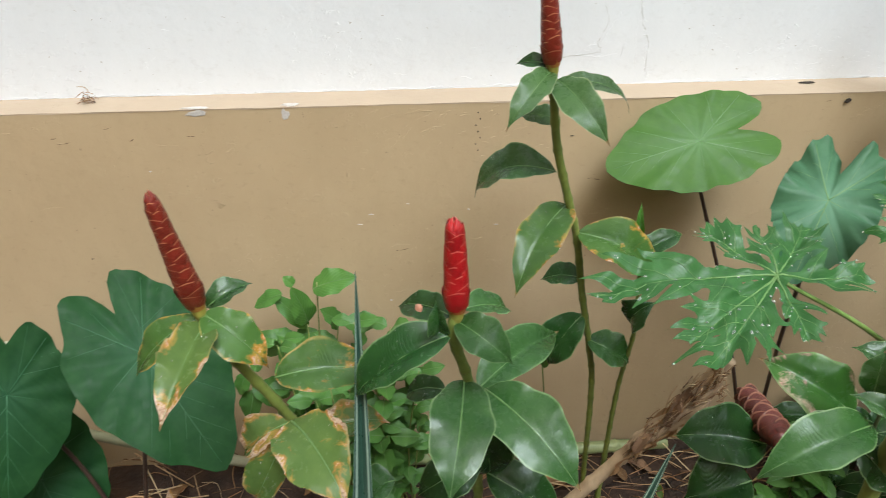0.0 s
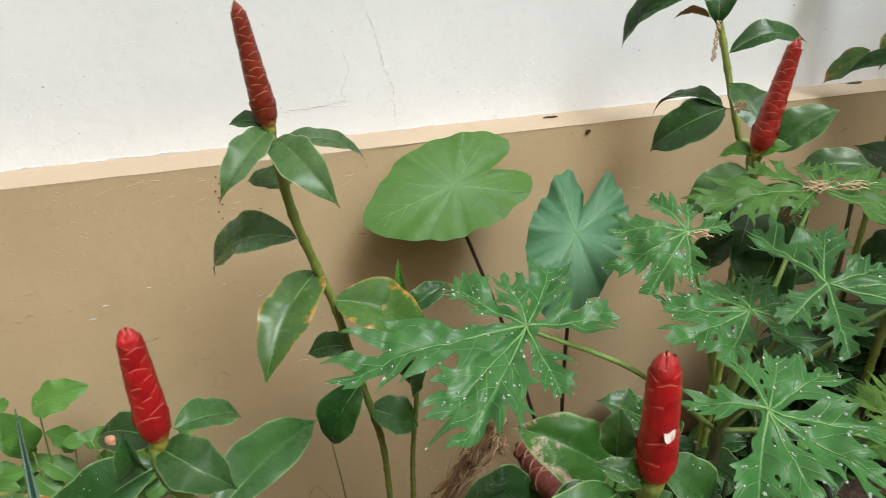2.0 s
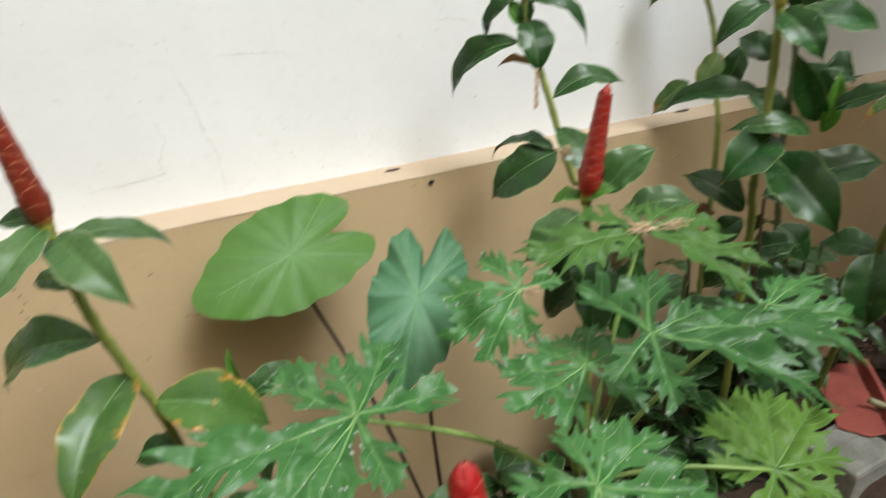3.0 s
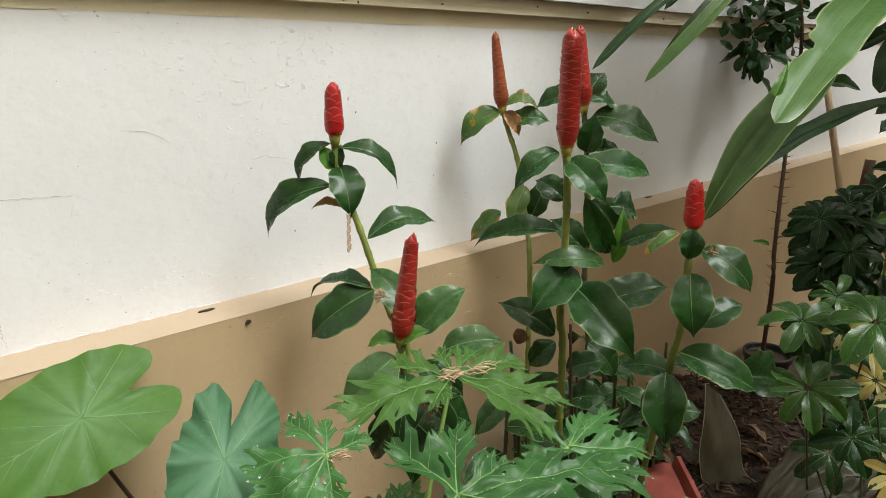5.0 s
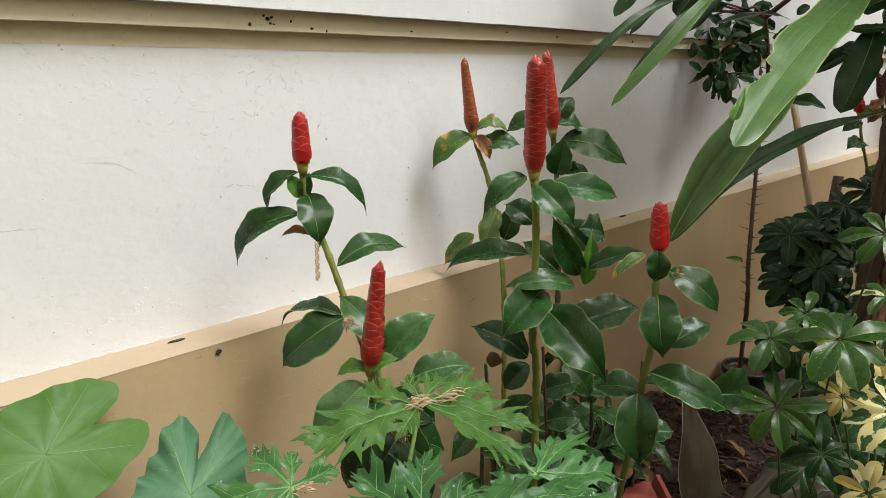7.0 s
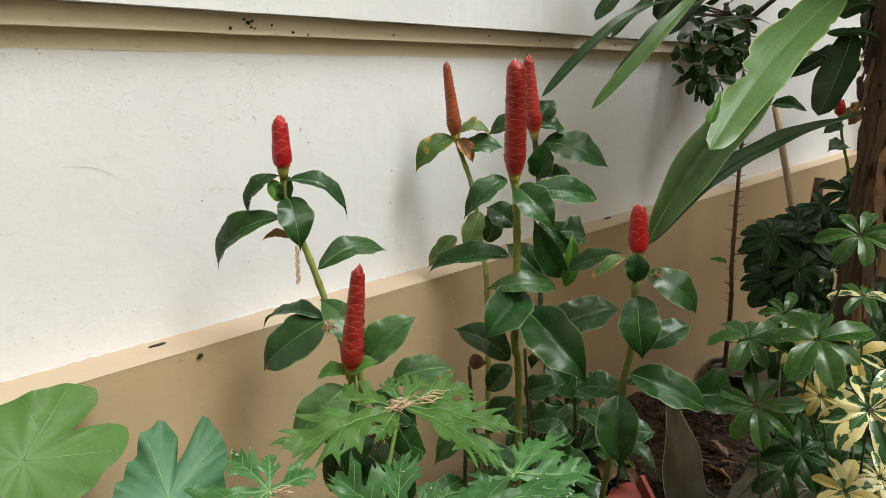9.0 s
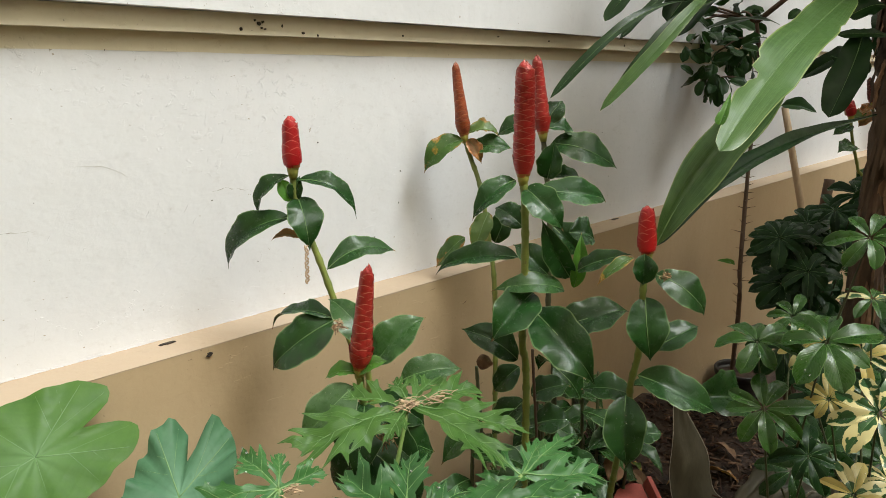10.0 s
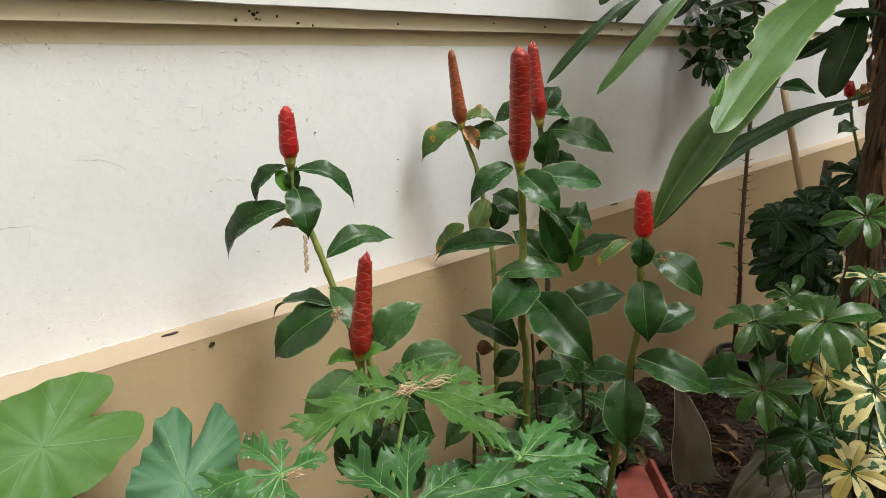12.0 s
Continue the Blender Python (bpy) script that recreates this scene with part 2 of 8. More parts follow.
M["costus_scar"] = foliage("scarred_ginger_leaf", (0.060, 0.165, 0.024), (0.030, 0.100, 0.016), (0.12, 0.2, 0.09), 0.24, 26, 0.32, 0.14, (0.48, 0.40, 0.30), 0.36, (0.17, 0.27, 0.10), 2.2, 0.25)
M["costus_dry"] = foliage("withered_ginger_leaf", (0.30, 0.17, 0.08), (0.16, 0.08, 0.035), (0.4, 0.27, 0.15), 0.7, 30, 0.4, 0.15, (0.55, 0.3, 0.06), 0.55, slant=2.2)
M["midrib"] = surface("leaf_midrib", (0.16, 0.27, 0.085), (0.10, 0.19, 0.06), 20.0, 0.45, 120.0, 0.001)
M["stem"] = surface("green_cane", (0.235, 0.275, 0.058), (0.13, 0.17, 0.036), 14.0, 0.45, 90.0, 0.002, (0.16, 0.12, 0.06))
M["stem_dark"] = surface("dark_cane", (0.075, 0.095, 0.03), (0.045, 0.045, 0.022), 14.0, 0.55, 90.0, 0.002, (0.10, 0.075, 0.05))
M["spike_red"] = waxy("scarlet_bracts", (0.43, 0.010, 0.012), (0.27, 0.005, 0.008), (0.66, 0.16, 0.12), 0.6)
M["spike_old"] = waxy("dull_red_bracts", (0.235, 0.022, 0.013), (0.12, 0.012, 0.008), (0.48, 0.20, 0.10), 0.8, (0.23, 0.035, 0.015))
M["spike_mid"] = waxy("crimson_bracts", (0.40, 0.018, 0.016), (0.22, 0.010, 0.010), (0.62, 0.26, 0.18), 0.5, (0.30, 0.035, 0.022))
M["spike_orange"] = waxy("rusty_bracts", (0.40, 0.085, 0.022), (0.20, 0.035, 0.014), (0.42, 0.20, 0.09), 0.6, (0.14, 0.05, 0.025), 0.5)
M["spike_dead"] = waxy("brown_dead_bracts", (0.17, 0.035, 0.025), (0.06, 0.014, 0.011), (0.30, 0.13, 0.08), 0.7, (0.08, 0.03, 0.02), 0.6)
M["calyx_bract"] = waxy("green_tinged_bracts", (0.36, 0.17, 0.035), (0.26, 0.07, 0.02), (0.50, 0.30, 0.10), 0.6)
M["calyx"] = surface("yellow_green_calyx", (0.42, 0.34, 0.06), (0.24, 0.26, 0.05), 20.0, 0.45, 120.0, 0.001)
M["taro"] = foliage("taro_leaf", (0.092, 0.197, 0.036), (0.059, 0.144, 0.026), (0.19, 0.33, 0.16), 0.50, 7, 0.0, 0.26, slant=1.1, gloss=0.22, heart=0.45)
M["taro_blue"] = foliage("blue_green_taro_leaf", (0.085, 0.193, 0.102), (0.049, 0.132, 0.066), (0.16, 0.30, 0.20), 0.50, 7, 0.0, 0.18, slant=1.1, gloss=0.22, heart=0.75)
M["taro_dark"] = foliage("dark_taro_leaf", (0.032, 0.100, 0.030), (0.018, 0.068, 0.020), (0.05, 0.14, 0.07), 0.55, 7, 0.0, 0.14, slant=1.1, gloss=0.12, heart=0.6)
M["taro_stalk"] = surface("purple_black_stalk", (0.085, 0.048, 0.036), (0.040, 0.024, 0.020), 20.0, 0.4, 90.0, 0.001)
M["taro_rib"] = surface("pale_taro_rib", (0.150, 0.275, 0.100), (0.115, 0.235, 0.075), 20.0, 0.5, 90.0, 0.001)
M["taro_rib_dark"] = surface("dark_taro_rib", (0.036, 0.128, 0.050), (0.026, 0.108, 0.038), 20.0, 0.5, 90.0, 0.001)
M["papaya"] = foliage("papaya_leaf", (0.062, 0.178, 0.046), (0.034, 0.116, 0.030), (0.10, 0.22, 0.08), 0.42, 9, 0.10, 0.18, slant=0.9, coat=0.06, gloss=0.30)
M["papaya_yellow"] = foliage("ageing_papaya_leaf", (0.105, 0.225, 0.042), (0.062, 0.155, 0.030), (0.17, 0.29, 0.09), 0.45, 12, 0.2, 0.22, slant=0.9, gloss=0.24)
M["papaya_pale"] = foliage("yellowing_papaya_leaf", (0.123, 0.238, 0.034), (0.082, 0.172, 0.026), (0.24, 0.36, 0.12), 0.5, 14, 0.3, 0.26, slant=0.9, gloss=0.22)
M["papaya_rib"] = surface("papaya_rib", (0.17, 0.29, 0.095), (0.11, 0.23, 0.065), 20.0, 0.45, 120.0, 0.001)
M["papaya_vein"] = surface("papaya_vein", (0.24, 0.34, 0.095), (0.16, 0.26, 0.06), 20.0, 0.45, 120.0, 0.001)
M["weed"] = foliage("ribbed_weed_leaf", (0.112, 0.245, 0.046), (0.064, 0.170, 0.032), (0.16, 0.29, 0.09), 0.42, 9, 0.5, 0.22, slant=1.0)
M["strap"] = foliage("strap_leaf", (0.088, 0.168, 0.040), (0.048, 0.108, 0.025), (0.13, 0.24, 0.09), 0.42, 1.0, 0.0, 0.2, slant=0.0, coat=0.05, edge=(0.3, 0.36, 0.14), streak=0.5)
# strap leaf repeated darker, with shade put into the base colour
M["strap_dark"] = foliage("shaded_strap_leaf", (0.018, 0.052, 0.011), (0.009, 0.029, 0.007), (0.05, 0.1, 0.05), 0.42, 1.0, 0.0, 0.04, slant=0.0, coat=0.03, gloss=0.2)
M["spear"] = foliage("spear_leaf", (0.020, 0.062, 0.040), (0.010, 0.036, 0.024), (0.12, 0.2, 0.16), 0.35, 1.0, 0.0, 0.03, edge=(0.22, 0.31, 0.25), slant=0.0, streak=0.3, coat=0.35, stripes=(0.30, 0.38, 0.31))
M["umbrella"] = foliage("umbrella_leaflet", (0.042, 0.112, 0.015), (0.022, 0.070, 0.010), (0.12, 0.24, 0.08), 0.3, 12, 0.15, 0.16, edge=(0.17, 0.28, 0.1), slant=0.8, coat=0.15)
# umbrella leaflet darkened to hold the shade at the bed's end
M["umbrella_dark"] = foliage("shaded_umbrella_leaflet", (0.018, 0.058, 0.012), (0.009, 0.032, 0.008), (0.05, 0.10, 0.05), 0.34, 12, 0.12, 0.08, edge=(0.06, 0.11, 0.04), slant=0.8, coat=0.04, gloss=0.16)
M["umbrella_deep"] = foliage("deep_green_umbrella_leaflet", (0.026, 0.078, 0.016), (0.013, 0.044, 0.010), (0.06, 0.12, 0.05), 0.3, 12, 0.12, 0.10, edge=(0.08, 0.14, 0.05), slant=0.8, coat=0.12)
M["umbrella_cream"] = foliage("cream_variegated_leaflet", (0.045, 0.12, 0.035), (0.025, 0.08, 0.025), (0.1, 0.2, 0.08), 0.34, 12, 0.1, 0.16, slant=0.8, coat=0.2, patches=(0.68, 0.60, 0.30))
M["umbrella_gold"] = foliage("yellow_leaflet", (0.60, 0.50, 0.17), (0.46, 0.37, 0.11), (0.66, 0.58, 0.28), 0.38, 12, 0.2, 0.2, slant=0.8, coat=0.1)
M["citrus"] = foliage("citrus_leaf", (0.028, 0.075, 0.016), (0.013, 0.040, 0.009), (0.05, 0.09, 0.04), 0.36, 12, 0.1, 0.08, slant=0.8, coat=0.03, gloss=0.15)
M["bark"] = surface("thorny_bark", (0.13, 0.075, 0.045), (0.06, 0.036, 0.024), 20.0, 0.8, 120.0, 0.004, stretch=(1, 1, 0.3))
M["trunk"] = surface("shaggy_trunk_bark", (0.125, 0.080, 0.050), (0.035, 0.024, 0.016), 16.0, 0.9, 60.0, 0.012, stretch=(1, 1, 0.25))
M["pole"] = surface("weathered_pole", (0.44, 0.41, 0.29), (0.24, 0.25, 0.14), 10.0, 0.65, 70.0, 0.003, (0.12, 0.13, 0.06), stretch=(0.3, 1, 1))
M["bamboo"] = surface("green_bamboo", (0.33, 0.36, 0.17), (0.19, 0.23, 0.09), 10.0, 0.5, 70.0, 0.002, (0.22, 0.20, 0.12), stretch=(0.3, 1, 1))
M["wood"] = surface("cut_stick", (0.62, 0.46, 0.30), (0.42, 0.29, 0.18), 16.0, 0.7, 90.0, 0.003, stretch=(1, 1, 0.25))
M["cane"] = surface("dead_cane", (0.36, 0.24, 0.13), (0.19, 0.12, 0.065), 14.0, 0.75, 90.0, 0.003)
st, nt_, p_ = nodes_of("dry_straw")
isle = nt_.nodes.new("ShaderNodeNewGeometry")
tone = ramp(nt_, isle.outputs["Random Per Island"], [(0.1, (0.11, 0.050, 0.022)), (0.5, (0.38, 0.19, 0.075)), (0.95, (0.66, 0.50, 0.30))])
nt_.links.new(blend(nt_, 0.4, tone, noise_of(nt_, 140.0, 4, 0.6), "MULTIPLY"), p_.inputs["Base Color"])
p_.inputs["Roughness"].default_value = 0.75
M["straw"] = st
M["husk"] = surface("dry_brown_leaf", (0.30, 0.17, 0.09), (0.13, 0.07, 0.04), 22.0, 0.75, 130.0, 0.003, (0.45, 0.3, 0.18))
M["sheath"] = surface("grey_brown_sheath", (0.115, 0.100, 0.064), (0.065, 0.055, 0.034), 12.0, 0.55, 90.0, 0.002, stretch=(1, 1, 0.2))
M["sheath_rim"] = surface("pale_sheath_rim", (0.42, 0.37, 0.3), (0.3, 0.25, 0.2), 20.0, 0.6, 90.0, 0.001)
M["red_plastic"] = surface("faded_red_plastic", (0.46, 0.115, 0.095), (0.32, 0.075, 0.06), 12.0, 0.45, 90.0, 0.001, (0.24, 0.07, 0.05))
M["black_plastic"] = surface("black_pot_plastic", (0.030, 0.027, 0.026), (0.014, 0.013, 0.013), 9.0, 0.45, 90.0, 0.001)
M["clay"] = surface("dark_clay", (0.15, 0.07, 0.045), (0.08, 0.038, 0.027), 9.0, 0.75, 80.0, 0.003)
M["concrete"] = surface("rough_concrete", (0.36, 0.35, 0.33), (0.2, 0.195, 0.185), 14.0, 0.9, 80.0, 0.006)
mu, nt_, p_ = nodes_of("bark_mulch")
isle = nt_.nodes.new("ShaderNodeNewGeometry")
tone = ramp(nt_, isle.outputs["Random Per Island"], [(0.15, (0.020, 0.010, 0.007)), (0.6, (0.085, 0.036, 0.022)), (0.97, (0.24, 0.14, 0.085))])
nt_.links.new(blend(nt_, 0.5, tone, noise_of(nt_, 120.0, 4, 0.6), "MULTIPLY"), p_.inputs["Base Color"])
p_.inputs["Roughness"].default_value = 0.8
M["mulch"] = mu
M["orange_petal"] = surface("wilted_orange_petal", (0.62, 0.20, 0.10), (0.5, 0.3, 0.22), 90.0, 0.6, 150.0, 0.001)
M["petal"] = surface("wilted_petal", (0.62, 0.55, 0.5), (0.5, 0.4, 0.36), 60.0, 0.6, 150.0, 0.001)
wd, nt_, p_ = nodes_of("water_drop")
p_.inputs["Base Color"].default_value = (0.9, 0.95, 0.93, 1)
p_.inputs["Roughness"].default_value = 0.03
p_.inputs["IOR"].default_value = 1.33
p_.inputs["Transmission Weight"].default_value = 0.74
M["water"] = wd


# ---- building blocks ----
def part(name, bm, material, parent=None, label="", smooth=True):
    """Links a bmesh, made in world coordinates, as one mesh object under a thing or a part."""
    me = bpy.data.meshes.new(name)
    bm.to_mesh(me)
    bm.free()
    return mesh_part(name, me, material, parent, label, smooth)


def mesh_part(name, me, material, parent=None, label="", smooth=True):
    me.materials.append(M[material])
    if smooth:
        me.polygons.foreach_set("use_smooth", [True] * len(me.polygons))
    ob = new(name, me)
    if parent:
        ob.parent = parent
        if parent.data is None:
            ob.matrix_parent_inverse = Matrix.Translation(-parent.location)
    return tagged(ob, label)


def thing(name, at, label, category, group="", kind=""):
    ob = new(name)
    ob.location = at
    ob.empty_display_size = 0.05
    return tagged(ob, label, category, group, kind)


def box(lo, hi, bevel=0.0):
    bm = bmesh.new()
    bmesh.ops.create_cube(bm, size=1)
    for v in bm.verts:
        v.co = Vector([a + (b - a) * (c + 0.5) for a, b, c in zip(lo, hi, v.co)])
    if bevel:
        bmesh.ops.bevel(bm, geom=bm.edges[:], offset=bevel, segments=2, affect="EDGES", profile=0.5)
    return bm


def grid_mesh(name, rows, uvs=None, closed=False):
    """A quad mesh from equal rows of points."""
    verts = [p for r in rows for p in r]
    n = len(rows[0])
    faces, fuv = [], []
    for i in range(len(rows) - 1):
        for j in range(n if closed else n - 1):
            k = (j + 1) % n
            faces.append((i * n + j, i * n + k, (i + 1) * n + k, (i + 1) * n + j))
    me = bpy.data.meshes.new(name)
    me.from_pydata(verts, [], faces)
    if uvs:
        flat = [q for r in uvs for q in r]
        layer = me.uv_layers.new(name="UVMap")
        for lp in me.loops:
            layer.data[lp.index].uv = flat[lp.vertex_index]
    me.update()
    return me


def smooth_path(points, steps):
    """Catmull-Rom through the points."""
    pts = [Vector(p) for p in points]
    if len(pts) == 2:
        return [pts[0].lerp(pts[1], i / steps) for i in range(steps + 1)]
    ext = [2 * pts[0] - pts[1]] + pts + [2 * pts[-1] - pts[-2]]
    out = []
    for a, b, c, d in zip(ext, ext[1:], ext[2:], ext[3:]):
        for i in range(steps):
            t = i / steps
            out.append(0.5 * ((2 * b) + (c - a) * t + (2 * a - 5 * b + 4 * c - d) * t * t + (3 * b - a - 3 * c + d) * t ** 3))
    out.append(pts[-1])
    return out


def tube_rows(path, radii, sides=9, jitter=0.0, rnd=random):
    rows = []
    up = Vector((0.31, 0.17, 0.93))
    for i, p in enumerate(path):
        d = (path[min(i + 1, len(path) - 1)] - path[max(i - 1, 0)]).normalized()
        a = d.cross(up)
        if a.length < 0.05:
            a = d.cross(Vector((1, 0, 0)))
        a.normalize()
        b = d.cross(a)
        r = radii[i] if isinstance(radii, (list, tuple)) else radii
        rows.append([p + (a * math.cos(w) + b * math.sin(w)) * r * (1 + jitter * (rnd.random() - 0.5)) for w in (2 * math.pi * j / sides for j in range(sides))])
    rows.insert(0, [path[0]] * sides)
    rows.append([path[-1]] * sides)
    return rows


def tube(name, points, r0, r1, material, parent, label="", sides=9, steps=6, jitter=0.0, rings=None):
    """A tapering round stem; rings: a node swells every so many metres."""
    path = smooth_path(points, steps)
    n = len(path) - 1
    radii = [r0 + (r1 - r0) * i / n for i in range(n + 1)]
    if rings:
        dense = [path[0]]
        for a, b in zip(path, path[1:]):
            cuts = max(1, int((b - a).length / 0.006))
            dense += [a.lerp(b, (k + 1) / cuts) for k in range(cuts)]
        run, radii, total = 0.0, [], sum((b - a).length for a, b in zip(dense, dense[1:]))
        for i, q in enumerate(dense):
            if i:
                run += (q - dense[i - 1]).length
            ph = (run % rings) / rings
            radii.append((r0 + (r1 - r0) * run / total) * (1 + 0.22 * math.exp(-((min(ph, 1 - ph) * rings / 0.006) ** 2))))
        path = dense
    me = grid_mesh(name, tube_rows(path, radii, sides, jitter), closed=True)
    return mesh_part(name, me, material, parent, label)


def leaf_frame(base, tip, facing):
    base, tip, facing = Vector(base), Vector(tip), Vector(facing)
    axis = tip - base
    length = axis.length
    axis.normalize()
    n = (facing - axis * facing.dot(axis)).normalized()
    return base, axis, n, axis.cross(n), length


def blade(parent, base, tip, width, facing, material="costus", arch=0.10, fold=0.20, shape="ginger", name="leaf", rib="midrib", label="", wave=0.11, rows=20, tears=(), via=None):
    """One leaf from its base to its tip, its face turned to `facing`; it arches, folds along the midrib and waves at the rim."""
    base, axis, n, side, length = leaf_frame(base, tip, facing)
    rnd = random.Random(int(abs(base.x * 7919 + base.z * 104729 + tip[0] * 1299709) * 1000))
    pw, qw = {"ginger": (0.60, 0.70), "ovate": (0.55, 0.85), "strap": (0.30, 0.42), "spear": (0.06, 0.85), "paddle": (0.72, 0.5), "oar": (0.85, 0.5), "round": (0.5, 0.5)}[shape]
    peak = pw / (pw + qw)
    top = peak ** pw * (1 - peak) ** qw
    ph1, ph2, k1, k2 = rnd.random() * 6.28, rnd.random() * 6.28, rnd.uniform(2.0, 3.4), rnd.uniform(2.0, 3.4)
    bend = rnd.uniform(-0.05, 0.05) * length
    bow = Vector(via) - (base + Vector(tip)) / 2 if via else Vector((0, 0, 0))
    bend = 0.0 if via else bend
    twist = rnd.uniform(-0.35, 0.35) if shape in ("ginger", "ovate", "paddle") else 0.0
    if shape == "ginger" and width < 0.05 and not tears and rnd.random() < 0.10:
        tears = [(rnd.uniform(0.25, 0.75), rnd.choice((-1, 1)), rnd.uniform(0.10, 0.30), rnd.uniform(0.05, 0.09)) for _ in range(rnd.randrange(1, 3))]
    fold *= rnd.uniform(0.4, 1.9)
    ailing = 0.30 if material in ("costus_sick", "costus_dry") else 0.0
    rough_face = 0.022 if shape == "ginger" else 0.0
    skew = rnd.uniform(0.90, 1.10)
    tipcurl = rnd.uniform(0.0, 0.55) if shape == "ginger" else 0.0
    cols = [-1, -0.8, -0.5, -0.22, -0.06, 0.06, 0.22, 0.5, 0.8, 1]
    grid, uvs, rib_path = [], [], []
    for i in range(rows + 1):
        s = i / rows
        s = s ** 1.05
        half = width / 2 * max(0.015, (max(s, 1e-4) ** pw) * (max(1 - s, 0) ** qw) / top)
        if shape == "ginger":
            e = min(s / 0.93, 1.0)
            half = width / 2 * max(0.012, (max(e, 1e-4) ** pw) * (max(1 - e, 0) ** qw) / top, 0.20 * (1 - s) / 0.13 if s > 0.87 else 0)
        sag = arch * length * (math.sin(math.pi * s ** 0.85) - 0.25 * s * s * (1 - s))
        sag -= tipcurl * length * max(0.0, s - 0.78) ** 2 * 6
        mid = base + axis * (length * s) + n * sag + (side * bend + bow) * math.sin(math.pi * s)
        row, uvr = [], []
        tw = twist * (s - 0.15)
        sd, nn = side * math.cos(tw) + n * math.sin(tw), n * math.cos(tw) - side * math.sin(tw)
        for u in cols:
            ph, k = (ph1, k1) if u < 0 else (ph2, k2)
            h = half * (1 + 0.05 * math.sin(k * 6 * s + ph) * abs(u))
            lift = fold * half * 2 * abs(u) - 0.35 * fold * half * 2 * u * u
            lift += wave * half * abs(u) ** 2 * math.sin(k * 5 * s + ph)
            groove = -0.02 * width * math.exp(-((u / 0.12) ** 2))
            for at, side_of, depth, span in tears:
                if u * side_of > 0 and abs(s - at) < span:
                    h *= 1 - depth * (1 - (abs(s - at) / span) ** 2)
            h *= skew if u < 0 else 2 - skew
            lift += 0.35 * wave * half * abs(u) ** 3 * math.sin(k * 13 * s + 2 * ph)
            lift += half * (ailing * abs(u) ** 4 * (0.6 + noise.noise((s * 14, u * 3, ph))) + rough_face * noise.noise((s * 9, u * 2.5, ph + k)))
            row.append(mid + sd * (h * u) + nn * (lift + groove))
            uvr.append((u / 2 + 0.5, s))
        grid.append(row)
        uvs.append(uvr)
        rib_path.append(mid - n * (0.010 * width) * (1 - 0.2 * s))
    leaf = mesh_part(name, grid_mesh(name, grid, uvs), material, parent, label)
    if shape in ("ginger", "paddle") and n.z > 0.3 and rnd.random() < 0.5:
        spots = [grid[a][b].lerp(grid[a + 1][b + 1], rnd.random()) for a, b in ((rnd.randrange(2, rows - 2), rnd.randrange(0, len(cols) - 1)) for _ in range(rnd.randrange(3, 12)))]
        bead(leaf, spots, n, rnd, 0.75)
    if rib:
        r = max(0.0007, width * 0.016)
        radii = [r * (1.15 - 0.95 * i / rows) for i in range(rows + 1)]
        mesh_part("midrib", grid_mesh("midrib", tube_rows(rib_path, radii, 5), closed=True), rib, leaf)
    return leaf


def unit_bract(flare, close=0.0, step=0.6):
    """A broad scale that hugs a spike of radius 1 whose axis is z; it is 1 high, with a thin raised rim drawn out to a short point."""
    rows, uvs = [], []
    for i in range(9):
        s = (i / 8) ** 0.8
        spread = 1.22 * (0.86 + 0.14 * math.sin(math.pi * min(0.5, s))) * (1 - 0.22 * s ** 5)
        r = (0.94 - 0.10 * step + 0.19 * step * math.sin(math.pi * min(1.0, 0.05 + s * 0.55)) + flare * s ** 6) * (1 - close * s ** 1.6)
        row, uvr = [], []
        for j in range(11):
            u = j / 5 - 1
            a = u * spread
            z = s - 0.34 * s * abs(u) ** 1.7 + 0.03 * s ** 3 * max(0.0, 1 - 3.2 * abs(u))
            rr = r - 0.07 * step * u * u
            row.append((rr * math.cos(a), rr * math.sin(a), z))
            uvr.append((u / 2 + 0.5, s))
        rows.append(row)
        uvs.append(uvr)
    return grid_mesh("bract", rows, uvs)


BRACTS = {}
CLOSE = (0.0, 0.12, 0.26, 0.42, 0.6, 0.85)


